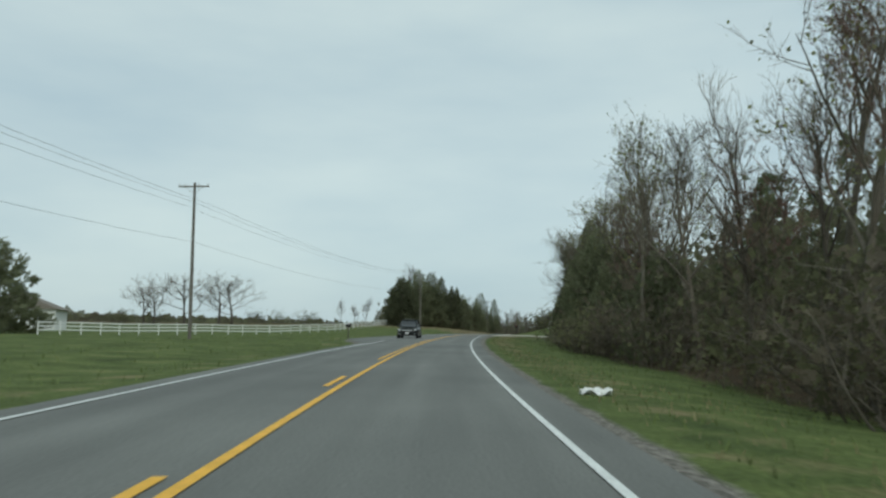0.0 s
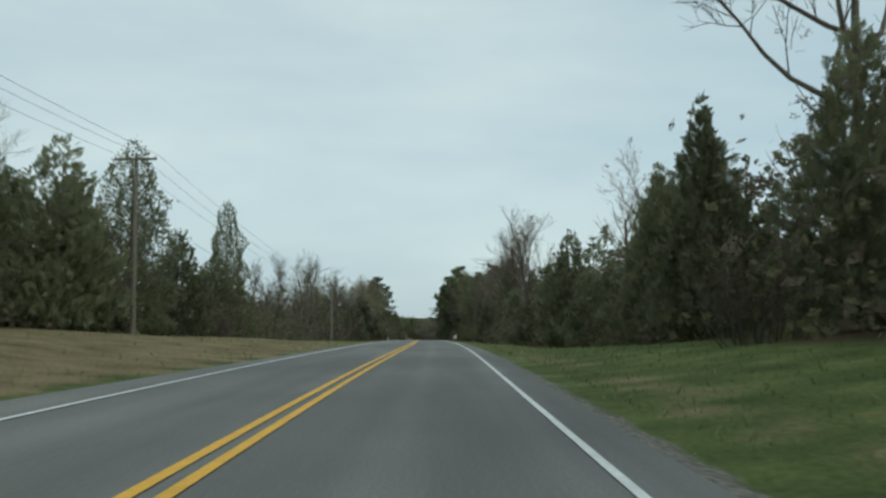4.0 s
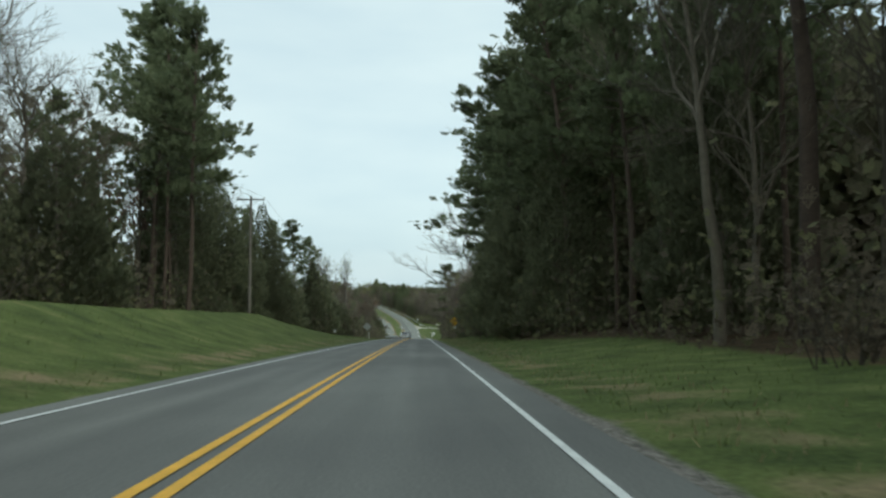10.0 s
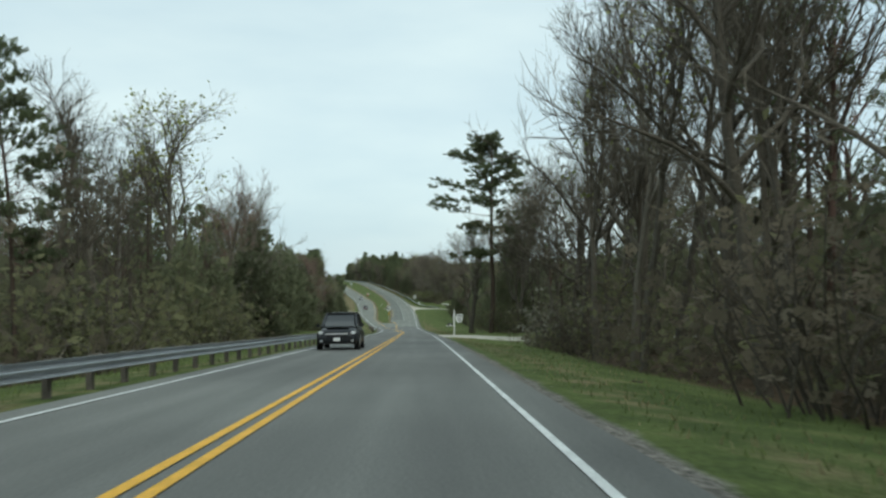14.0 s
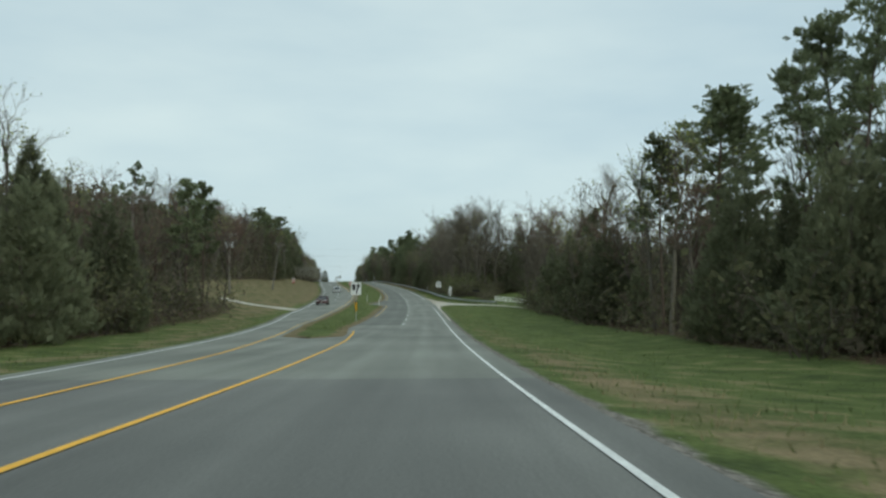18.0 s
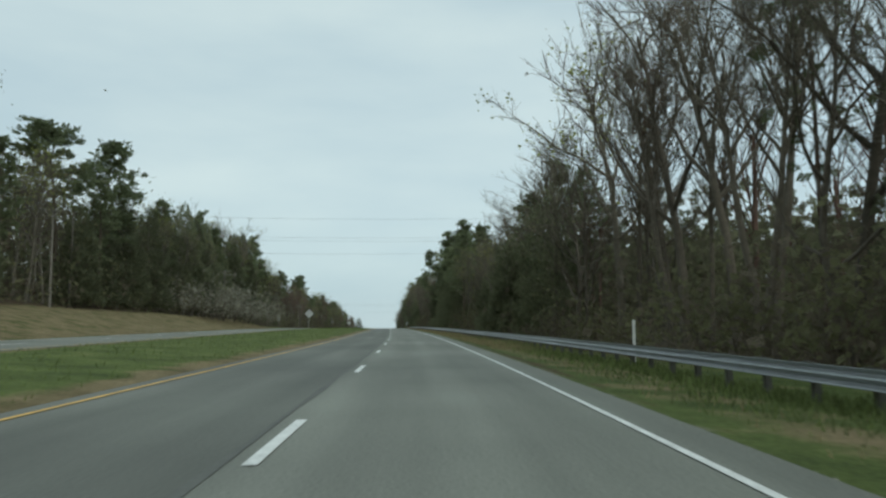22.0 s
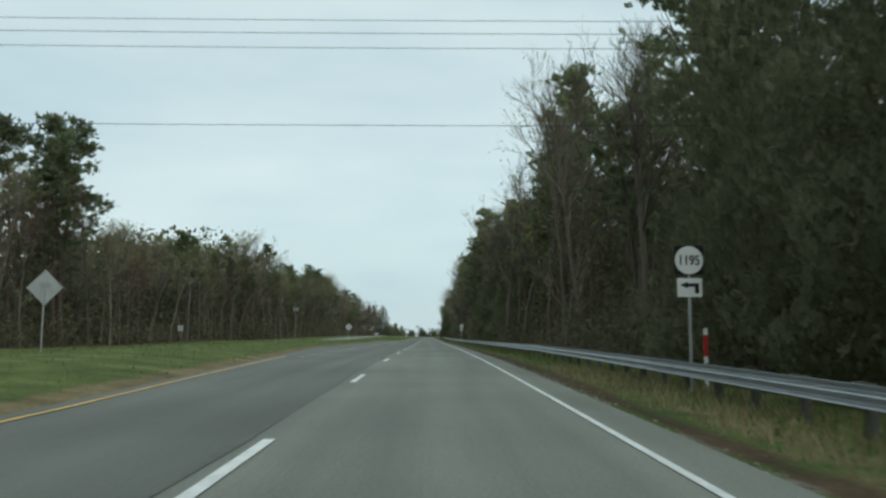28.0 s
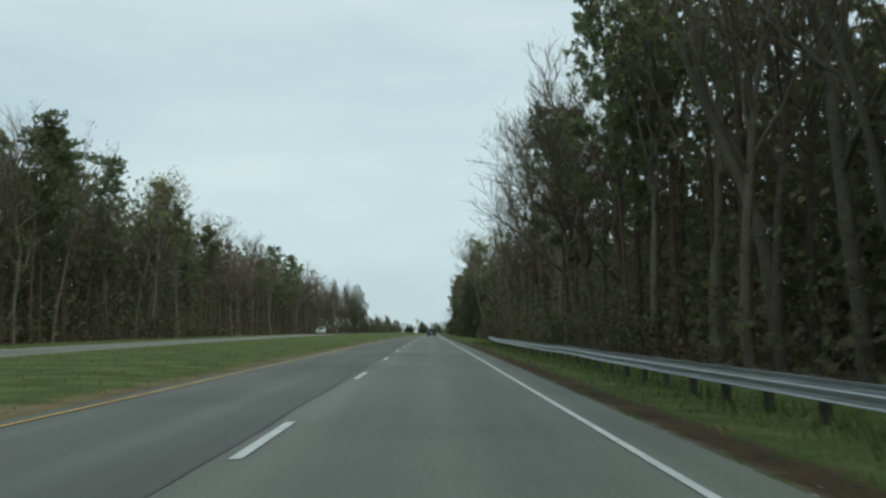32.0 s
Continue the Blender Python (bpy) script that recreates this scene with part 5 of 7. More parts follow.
grove("bare", [(1528, 47.1, 21.8, 0.8)])
grove("budding", [(1566, 46.4, 26.3, 0.8), (1581, 46.1, 24.4, 0.8), (1604, 45.8, 21.4, 0.8), (1611, 45.8, 20.4, 0.8)])
grove("pine", [(1624, 45.8, 23.8, 0.8)])
grove("budding", [(1642, 45.8, 22.9, 0.8), (1694, 45.8, 26.5, 0.8), (1718, 45.8, 24.8, 0.8)])
grove("pine", [(1652, 45.8, 21.5, 0.8), (1660, 45.8, 24, 0.94), (1672, 45.8, 24.4, 1.04)])
grove("pine", [(566, -7.5, 26, 1.3), (579, -8, 27, 1.4), (588, -9.5, 27, 1.6), (596, -10, 28, 1.7), (604, -11, 27, 1.6), (611, -12, 25, 1.4)])
grove("bare", [(1052, -16.5, 23.5, 1), (1058, -15.5, 24.5, 0.9), (1066, -14, 24.5, 1), (1072, -16, 24, 0.9), (1080, -14, 24, 1), (1043, -30, 17, 1)])
grove("pine", [(521, -12, 30, 1.2), (508, -14, 25, 1)])
grove("oak", [(157, -14.5, 19, 1.25), (163, -15.5, 18, 1.1), (617, -13.5, 25, 1.6), (652, -12.5, 31, 1.2), (662, -12, 21, 1.1), (672, -14, 20, 1), (768, -17, 22, 1), (1137, -15, 22, 1)])
grove("pine", [(1530, -11, 24, 1.3), (1536, -13, 25, 1.4), (1541, -10.5, 24, 1.2), (1547, -12, 27, 1.4), (1570, -14, 27, 1.4)])
grove("leafing", [(439, -13.3, 6, 0.9), (446, -12, 4, 1), (1051, -11.5, 6, 1.1), (1056, -12.5, 6.5, 1.1), (1061, -11.5, 5, 1)])
grove("cedar", [(468, 17.6, 8, 1), (462, 16.6, 7, 1), (473, 18.2, 8.5, 1)])
grove("bush", [(436, -13, 6, 1.3), (441, -11.5, 5.5, 1.3), (447, -11, 4.5, 1.3)])
grove("cedar", [(97, -12.6, 14.5, 1), (103, -13.6, 15.5, 1), (87, -13, 12.5, 0.9)])

# ---- the woods behind: uncounted trees ----
def simple_tree(rng, kind):
    """A few dozen quads that read as a tree at a distance, one metre high."""
    wood, leaf = [], []
    if kind == "pine":
        wood.append(((0, 0, 0), (0.0, 0, 0.97), 0.010, 0.003))
        n = 80
        z = 0.45 + 0.55 * rng.uniform(0, 1, n) ** 0.8
        rad = 0.15 * np.sin(np.pi * np.clip((z - 0.40) / 0.62, 0, 1)) * rng.uniform(0.3, 1.1, n)
    elif kind == "cedar":
        wood.append(((0, 0, 0), (0, 0, 0.9), 0.012, 0.003))
        n = 80
        z = 0.04 + 0.96 * (1 - np.sqrt(rng.uniform(0, 1, n)))
        rad = 0.26 * (1 - z) ** 0.7 * rng.uniform(0.5, 1.1, n)
    else:
        wood.append(((0, 0, 0), (0.02, 0.01, 0.62), 0.011, 0.006))
        n = 50
        z = 0.4 + 0.6 * rng.uniform(0, 1, n)
        rad = 0.2 * np.sin(np.pi * np.clip((z - 0.3) / 0.72, 0, 1)) * rng.uniform(0.3, 1.1, n)
        for k in range(26):
            f, t, g = rng.uniform(0.3, 0.62), rng.uniform(0.25, 0.9), rng.uniform(0, 6.28)
            ln = rng.uniform(0.18, 0.4) * (1.2 - f)
            p = np.array([0.02 * f, 0.01 * f, f])
            e = p + np.array([math.cos(g) * math.sin(t), math.sin(g) * math.sin(t), math.cos(t)]) * ln
            wood.append((p, e, 0.0028, 0.001))
            for j in range(2):
                e2 = p + (e - p) * rng.uniform(0.4, 0.9)
                g2 = g + rng.uniform(-1, 1)
                wood.append((e2, e2 + np.array([math.cos(g2) * 0.5, math.sin(g2) * 0.5, 0.9]) * ln * 0.45, 0.0018, 0.0008))
    ang = rng.uniform(0, 6.28, n)
    c = np.stack([rad * np.cos(ang), rad * np.sin(ang), z], 1)
    return wood, c


def woods(name, kind, spots, heights, card, bark, foliage, label, seed):
    rng = np.random.RandomState(seed)
    wv, lv = Buf(), Buf()
    base = [simple_tree(rng, kind) for _ in range(5)]
    for j, (wood, c) in enumerate(base):
        pick = np.arange(len(spots)) % 5 == j
        sp, hh = spots[pick], heights[pick] * U
        if not len(sp):
            continue
        rot = rng.uniform(0, 6.28, len(sp))
        cs, sn = np.cos(rot), np.sin(rot)

        def put(p):
            p = np.asarray(p, float)
            x = (p[None, :, 0] * cs[:, None] - p[None, :, 1] * sn[:, None]) * hh[:, None]
            y = (p[None, :, 0] * sn[:, None] + p[None, :, 1] * cs[:, None]) * hh[:, None]
            return np.stack([x, y, p[None, :, 2] * hh[:, None]], -1) + sp[:, None]

        a, b = put([w[0] for w in wood]), put([w[1] for w in wood])
        ra = np.array([w[2] for w in wood])[None] * hh[:, None]
        rb = np.array([w[3] for w in wood])[None] * hh[:, None]
        wv.tubes(a[:, 0], b[:, 0], ra[:, 0], rb[:, 0], 4)
        if len(wood) > 1:
            wv.ribbons(a[:, 1:].reshape(-1, 3), b[:, 1:].reshape(-1, 3), ra[:, 1:].ravel(), rb[:, 1:].ravel(), rng)
        pc = put(c).reshape(-1, 3)
        pc = pc + rng.normal(size=pc.shape) * 0.12
        lv.cards(pc, rng.uniform(0.6, 1.3, len(pc)) * card * U, rng, ratio=0.75)
    ob = new(name, wv.mesh(name, bark))
    tagged(ob, label, "woods", kind="stuff")
    cr = new("crowns", lv.mesh("crowns", foliage))
    cr.parent = ob
    tagged(cr, kind="stuff")


def canopy_at(s, l):
    return np.where(l < 0, CANOPY_R(s), CANOPY_L(s))


def dense_at(s, l):
    return np.where(l < 0, DENSE_R(s), DENSE_L(s))


def scatter(a, b, side, d0, d1, gap, seed):
    rng = np.random.RandomState(seed)
    n = int((b - a) * (d1 - d0) / gap ** 2)
    s, d = rng.uniform(a, b, n), d0 + (d1 - d0) * rng.uniform(0, 1, n) ** 1.15
    off = (WOOD_R(s) if side < 0 else WOOD_L(s)) + d
    l = R_EDGE(s) - off if side < 0 else p3(s) + off
    return s, l


def wood_band(side, dens, seed):
    s, l = scatter(60 if side < 0 else 192, 2060, side, 3.5, 34, dens, seed)
    keep = np.ones(len(s), bool)
    if side > 0:  # the field stays open behind the row of cedars
        keep &= ~((s < 300) & (l > 30 + 0.42 * (s - 190)))
    return s[keep], l[keep]


EVERGREEN = pw([(0, .25), (60, .7), (110, .5), (170, .15), (230, .6), (420, .55), (470, .85), (600, .75), (640, .15), (740, .15), (800, .6), (880, .35), (960, .1), (1120, .2), (1180, .7), (1260, .3), (1350, .65), (1420, .25), (1490, .6), (1560, .12), (1720, .3), (2100, .3)])
EVERGREEN_L = pw([(0, .5), (250, .6), (300, .2), (430, .4), (540, .6), (640, .25), (760, .5), (930, .25), (1110, .5), (1330, .6), (1380, .15), (1600, .4), (2100, .2)])
wr = np.random.RandomState(21)
sA, lA = wood_band(-1, 7.2, 31)
sB, lB = wood_band(1, 7.0, 32)
sC = wr.uniform(-160, 100, 260)
lC = R_EDGE(sC) - WOOD_R(sC) - wr.uniform(3, 30, 260)
sW, lW = np.concatenate([sA, sB, sC]), np.concatenate([lA, lB, lC])
hW = wr.uniform(0.6, 0.92, len(sW)) * canopy_at(sW, lW)
ever = wr.uniform(size=len(sW)) < np.where(lW < 0, EVERGREEN(sW), EVERGREEN_L(sW))
pin = ever & (wr.uniform(size=len(sW)) < 0.55)
ced = ever & ~pin
spots = spot(sW, lW, height(sW, lW) - 0.1)
red = (~ever) & (wr.uniform(size=len(sW)) < 0.3)
woods("pine_woods", "pine", spots[pin], hW[pin] * 1.02, 1.0, M_BARK_PINE, M_NEEDLE, "dark pines standing deep in the woods", 41)
woods("cedar_thicket", "cedar", spots[ced], hW[ced] * 0.72, 1.0, M_BARK, M_CEDAR, "dark cedars between the taller trees", 42)
woods("bare_woods", "bare", spots[~ever & ~red], hW[~ever & ~red], 0.8, M_TWIG, M_NET, "leafless and budding trees deep in the woods", 43)
woods("red_woods", "bare", spots[red], hW[red], 0.8, M_TWIG_RED, M_NET_RED, "reddish budding trees deep in the woods", 44)
# undergrowth fills the foot of the woods
sU, lU = np.concatenate([sA, sB, sC]), np.concatenate([lA + 1.5, lB - 1.5, lC])
ug, ur = Buf(), np.random.RandomState(51)
pu = spot(sU, lU, height(sU, lU))
for k in range(32):
    c = pu + ur.normal(size=pu.shape) * np.array([2.0, 2.0, 0]) * U
    c[:, 2] += np.abs(ur.normal(size=len(c))) * 2.6 * U
    ug.cards(c, ur.uniform(0.4, 1.1, len(c)) * U, ur, ratio=0.8)
under = new("undergrowth", ug.mesh("undergrowth", M_BUSH_BROWN))
tagged(under, "brown and green undergrowth between the trunks", "undergrowth", kind="stuff")

# a ragged thicket along the woods' edge, and the mass of the woods farther in
ed, er = Buf(), np.random.RandomState(61)
se = np.concatenate([np.arange(-60, 1720, 1.3), np.arange(192, 1720, 1.5)])
right_n = len(np.arange(-60, 1720, 1.3))
se = se + er.uniform(-0.6, 0.6, len(se))
le = np.where(np.arange(len(se)) < right_n, R_EDGE(se) - WOOD_R(se) - 0.6, p3(se) + WOOD_L(se) + 0.6)
tall_edge = np.where((np.arange(len(se)) >= right_n) & (se > 1050), 2.3, 1.0)
lump_h = tall_edge * (1.5 + 1.1 * np.sin(se * 0.37) * np.sin(se * 0.113 + 1) + er.uniform(0, 1.2, len(se)))
pe = spot(se, le, height(se, le))
brown = Buf()
for k in range(40):
    c = pe + er.normal(size=pe.shape) * np.array([0.9, 0.9, 0]) * U
    c[:, 2] += np.abs(er.normal(size=len(c))) * lump_h * U
    (brown if k % 2 else ed).cards(c, er.uniform(0.2, 0.5, len(c)) * tall_edge ** 0.3 * U, er, ratio=0.8)
edge_ob = new("thicket", ed.mesh("thicket", M_BUSH))
tagged(edge_ob, "tangled green thicket at the woods' edge", "thicket", kind="stuff")
edge_ob = new("dry_thicket", brown.mesh("dry_thicket", M_BUSH_BROWN))
tagged(edge_ob, "brown tangle of dry brush at the woods' edge", "thicket", kind="stuff")
# big dim sprays of the inner woods, thinning towards the skyline
de, dr_ = Buf(), np.random.RandomState(62)
n_d = 430000
sd = dr_.uniform(-90, 1960, n_d)
side_d = np.where(dr_.uniform(size=n_d) < 0.52, -1, 1)
off_d = 4.0 + 37 * dr_.uniform(0, 1, n_d) ** 1.5
for a_, b_, side_, n_ in ((422, 472, -1, 26000), (535, 600, -1, 22000), (1000, 1110, 1, 20000), (1230, 1340, 1, 15000), (598, 645, -1, 14000), (1530, 1640, -1, 18000), (1490, 1720, 1, 26000), (1215, 1300, -1, 9000), (1140, 1215, -1, 12000), (1385, 1530, -1, 26000), (190, 235, 1, 6000)):  # where no sky shows through
    sd = np.append(sd, dr_.uniform(a_, b_, n_))
    off_d = np.append(off_d, 4.0 + 26 * dr_.uniform(0, 1, n_) ** 1.3)
    side_d = np.append(side_d, np.full(n_, side_))
ld = np.where(side_d < 0, R_EDGE(sd) - WOOD_R(sd) - off_d, p3(sd) + WOOD_L(sd) + off_d)
keep_d = (side_d < 0) | ((sd > 205) & ((sd > 300) | (ld < 29 + 0.42 * (sd - 190))))
sd, ld, off_d = sd[keep_d], ld[keep_d], off_d[keep_d]
top = 0.86 * canopy_at(sd, ld) * dense_at(sd, ld) * (0.84 + 0.16 * np.sin(sd * 0.21 + ld * 0.13) * np.sin(sd * 0.083 + 2)) * np.clip(0.62 + off_d / 16, 0, 1.08)
pd = spot(sd, ld, height(sd, ld))
pd[:, 2] += dr_.uniform(0, 1, len(sd)) ** 1.1 * top * U
de.cards(pd, dr_.uniform(0.5, 1.0, len(sd)) * np.clip(0.2 + off_d / 11, 0.5, 1.9) * U, dr_, ratio=0.85)
deep = new("deep_woods", de.mesh("deep_woods", M_DEEP))
tagged(deep, "dim brown and green mass of the woods farther in", "woods", kind="stuff")

# the forest's canopy goes on behind
fc, fr = Buf(), np.random.RandomState(63)
n_f = 80000
sf, side_f = fr.uniform(-100, 2300, n_f), np.where(fr.uniform(size=n_f) < 0.5, -1, 1)
off_f = 34 + 330 * fr.uniform(0, 1, n_f) ** 1.4
lf_ = np.where(side_f < 0, R_EDGE(sf) - off_f, p3(sf) + off_f)
ok_f = (side_f < 0) | (sf > 330) & (off_f > 40)
sf, lf_, off_f = sf[ok_f], lf_[ok_f], off_f[ok_f]
pf = spot(sf, lf_, height(sf, lf_))
pf[:, 2] += (fr.uniform(0.1, 1, len(sf)) ** 0.6 * 0.7 * canopy_at(sf, lf_) + 4 * np.clip((np.abs(lf_) - 120) / 250, 0, 1)) * U
fc.cards(pf, fr.uniform(2.2, 4.6, len(sf)) * np.clip(off_f / 110, 0.4, 1.8) * U, fr, ratio=0.85)
far_canopy = new("far_woods", fc.mesh("far_woods", M_DEEP))
tagged(far_canopy, "olive and brown canopy of the forest farther off", "woods", kind="stuff")

# ---- gravel drives ----
def drive(a, b, reach, flare, bend_by, label, side=-1, material=None):
    """A gravel mouth that leaves the road and narrows away from it."""
    nu, nv = 14, 26
    d = np.linspace(0, 1, nv)[:, None] ** 1.4 * reach
    f = np.linspace(0, 1, nu)[None]
    grow_ = flare * np.exp(-d / 2.2)
    wob = 0.25 * np.sin(d * 1.7) + 0.15 * np.sin(d * 4.1)
    s = (a - grow_ + wob) * (1 - f) + (b + grow_ - 0.6 * wob) * f + bend_by * (d / reach) ** 1.5
    l = (R_EDGE(s) + 0.12 - d) if side < 0 else (p3(s) - 0.12 + d)
    h = np.where(d < 0.15, 0.004, height(s, l) + 0.045)
    edge = np.minimum(f, 1 - f) * (b - a)
    h = h + 0.04 * np.clip(edge, 0, 1) * (d > 0.15) - 0.05 * (edge < 0.01)
    v = spot(s, l, h).reshape(-1, 3)
    i = (np.arange(nv - 1)[:, None] * nu + np.arange(nu - 1)[None]).ravel()
    q = np.stack([i, i + 1, i + nu + 1, i + nu], 1)
    ob = new("gravel_drive", quad_mesh("gravel_drive", v, q if side < 0 else q[:, ::-1], material or M_GRAVEL, smooth=True))
    return tagged(ob, label, "driveway", kind="structure")


def shoulder(s, inner, outer, up, material, label):
    """Gravel along the pavement: a thin sheet over the asphalt's edge, then down to the verge."""
    lip = np.minimum(R_EDGE(s) - 0.03, inner - 0.04)
    out = np.minimum(outer, lip - 0.05)
    ob = new("gravel_shoulder")
    strip("gravel_spill", s, inner, lip, 0.006, 0.008, material, 2, kind="", parent=ob)
    strip("gravel_bed", s, lip, out, 0.008, height(s, out) + up, material, 4, kind="", parent=ob)
    return tagged(ob, label, "gravel", kind="structure")


drive(117.5, 127.5, 34, 7.0, 6, "pale gravel drive with a worn mouth")
drive(404, 412, 30, 12.0, 6, "grey gravel drive with two dark ruts", material=M_GRAVEL_GREY)
for s_r, l_r, a_r, b_r in ((412.8, -1.9, 0.75, 0.95), (409.4, -1.8, 0.5, 0.6)):
    th = np.linspace(0, 2 * np.pi, 24, endpoint=False)
    wob_r = 1 + 0.16 * np.sin(3 * th + s_r) + 0.09 * np.sin(7 * th)
    sr_ = s_r + a_r * wob_r * np.cos(th)
    lr_ = l_r + b_r * wob_r * np.sin(th)
    ring_ = spot(sr_, lr_, height(sr_, lr_) + 0.092)
    in_ = spot(s_r + 0.4 * (sr_ - s_r), l_r + 0.4 * (lr_ - l_r), height(sr_, lr_) + 0.094)
    bm = bmesh.new()
    outer, inner = [bm.verts.new(p) for p in ring_], [bm.verts.new(p) for p in in_]
    for k in range(24):
        bm.faces.new((outer[k], outer[(k + 1) % 24], inner[(k + 1) % 24], inner[k]))
    bm.faces.new(inner)
    bmesh.ops.recalc_face_normals(bm, faces=bm.faces)
    me_ = bpy.data.meshes.new("wheel_rut")
    bm.to_mesh(me_), bm.free()
    me_.materials.append(M_RUT)
    tagged(new("wheel_rut", me_), "dark damp rut in the gravel drive", "rut", kind="structure")
sg_ = np.arange(109, 127, 0.4)
ragged_ = 0.07 * np.sin(sg_ * 1.9) + 0.06 * np.sin(sg_ * 4.3 + 1) + 0.05 * np.sin(sg_ * 8.7)
in_e = -0.38 + ragged_ - 0.04 * np.clip(115 - sg_, 0, 30)
shoulder(sg_, in_e, R_EDGE(sg_) - 0.5, 0.05, M_GRAVEL_TAN, "tan gravel spilling onto the pavement's edge")
sg_ = np.arange(124, 157, 0.4)
ragged_ = 0.14 * np.sin(sg_ * 1.7) + 0.12 * np.sin(sg_ * 4.1 + 1) + 0.08 * np.sin(sg_ * 8.9)
out_ = pw([(124, -4.5), (128, -2.6), (133, -1.9), (147, -1.8), (152, -1.2), (157, -0.7)])(sg_) + ragged_
in_e = R_EDGE(sg_) + 0.06 + 0.3 * ragged_[::-1]
shoulder(sg_, in_e, out_, 0.03, M_GRAVEL, "pale sand washed along the road's edge")
sg_ = np.arange(383, 428, 0.4)
ragged_ = 0.07 * np.sin(sg_ * 1.9) + 0.06 * np.sin(sg_ * 4.3 + 1) + 0.05 * np.sin(sg_ * 8.7)
in_e = -0.36 + ragged_ - 0.012 * np.clip(397 - sg_, 0, 30) - 0.03 * np.clip(sg_ - 417, 0, 30)
shoulder(sg_, in_e, R_EDGE(sg_) - 0.5, 0.05, M_GRAVEL_GREY, "grey gravel spilling onto the pavement's edge")
drive(748, 756, 32, 3.0, 9, "grey dirt drive beside a white signpost")
drive(999, 1007, 45, 5.0, 12, "wide pale gravel side road")
sg_ = np.arange(1000, 1036, 0.4)
ragged_ = 0.16 * np.sin(sg_ * 2.3) + 0.12 * np.sin(sg_ * 5.1 + 1) + 0.08 * np.sin(sg_ * 9.7)
out_ = pw([(1000, -8.2), (1004, -5.8), (1009, -4.2), (1018, -2.95), (1022, -2.1), (1026, -1.5), (1036, -0.75)])(sg_) + ragged_ * np.clip((1036 - sg_) / 6, 0.2, 1)
in_e = R_EDGE(sg_) + 0.1 + 0.5 * ragged_[::-1]
shoulder(sg_, in_e, out_, 0.03, M_GRAVEL_TAN, "tan gravel shoulder beside the guard rail")
sg_ = np.arange(940, 1001, 0.4)
ragged_ = 0.10 * np.sin(sg_ * 2.1) + 0.09 * np.sin(sg_ * 4.7 + 1) + 0.06 * np.sin(sg_ * 9.1)
out_ = pw([(940, -0.72), (955, -0.8), (976, -0.85), (988, -1.2), (993, -1.9), (997, -3.6), (1001, -6.5)])(sg_) + ragged_
in_e = R_EDGE(sg_) + 0.06 + 0.3 * ragged_[::-1]
shoulder(sg_, in_e, out_, 0.03, M_GRAVEL, "pale sandy strip along the pavement's edge")
drive(976, 980, 12, 2.0, 3, "pale gravel drive beyond the oncoming lanes", 1)


# ---- guard rails ----
M_POST_STEEL = mat("weathered_steel_post", (0.13, 0.13, 0.115), 0.6, 0.4, var=0.35, scale=3.0, rand=0.3)
def rail_profile():
    pts, n = [], 16
    for k in range(n + 1):
        f = k / n
        pts.append((0.042 * math.cos(f * 4 * math.pi) - 0.042, 0.46 + 0.31 * f))
    return pts


def guard_rail(path, face, label, post=None):
    """Corrugated steel beam on posts along path [(s, l)]; face: the side that looks at the road (1 left, -1 right)."""
    a = np.array(path, float)
    s = np.arange(a[0, 0], a[-1, 0], 1.905)
    l = np.interp(s, a[:, 0], a[:, 1])
    base = np.clip(height(s, l), -0.16, 0.1) - (0.13 if face > 0 else 0.07)
    prof = np.array(rail_profile())
    back = prof[::-1] + np.array([-0.012, 0])
    ring = np.concatenate([prof, back])
    rail = new("guard_rail")
    tagged(rail, label, "guard rail")
    x0, y0, z0 = spot(s[0], l[0], base[0])
    rail.matrix_basis = Matrix.Translation((x0, y0, z0))
    piece = 8
    for k in range(0, len(s) - 1, piece):
        idx_ = np.arange(k, min(k + piece + 1, len(s)))
        n = len(ring)
        ll_ = l[idx_][:, None] + face * ring[None, :, 0]
        v = spot(np.repeat(s[idx_][:, None], n, 1), ll_, base[idx_][:, None] + ring[None, :, 1]) - np.array([x0, y0, z0])
        i = np.arange(len(idx_) - 1)[:, None] * n + np.arange(n)[None]
        j = np.arange(len(idx_) - 1)[:, None] * n + (np.arange(n)[None] + 1) % n
        q = np.stack([i, j, j + n, i + n], -1).reshape(-1, 4)
        beam = new("rail_beam", quad_mesh("rail_beam", v.reshape(-1, 3), q if face > 0 else q[:, ::-1], M_STEEL, smooth=True))
        beam.parent = rail
    pm = bpy.data.meshes.new("rail_post")
    bm = box((0.13, 0.15, 1.15), (0, 0, 0.18), 0.012)
    bmesh.ops.scale(bm, vec=(U, U, U), verts=bm.verts)
    bm.to_mesh(pm), bm.free()
    pm.materials.append(post or M_POST)
    bmm = bpy.data.meshes.new("rail_block")
    bm = box((0.16, 0.12, 0.34), (0, 0, 0.61), 0.01)
    bmesh.ops.scale(bm, vec=(U, U, U), verts=bm.verts)
    bm.to_mesh(bmm), bm.free()
    bmm.materials.append(post or M_POST)
    for k in range(0, len(s)):
        for me, off in ((pm, 0.34), (bmm, 0.18)):
            p = spot(s[k], l[k] - face * off, base[k]) - np.array([x0, y0, z0])
            o = new(me.name, me)
            o.parent = rail
            o.matrix_basis = pose(*p, 0, 0, turn(s[k]))
    return rail


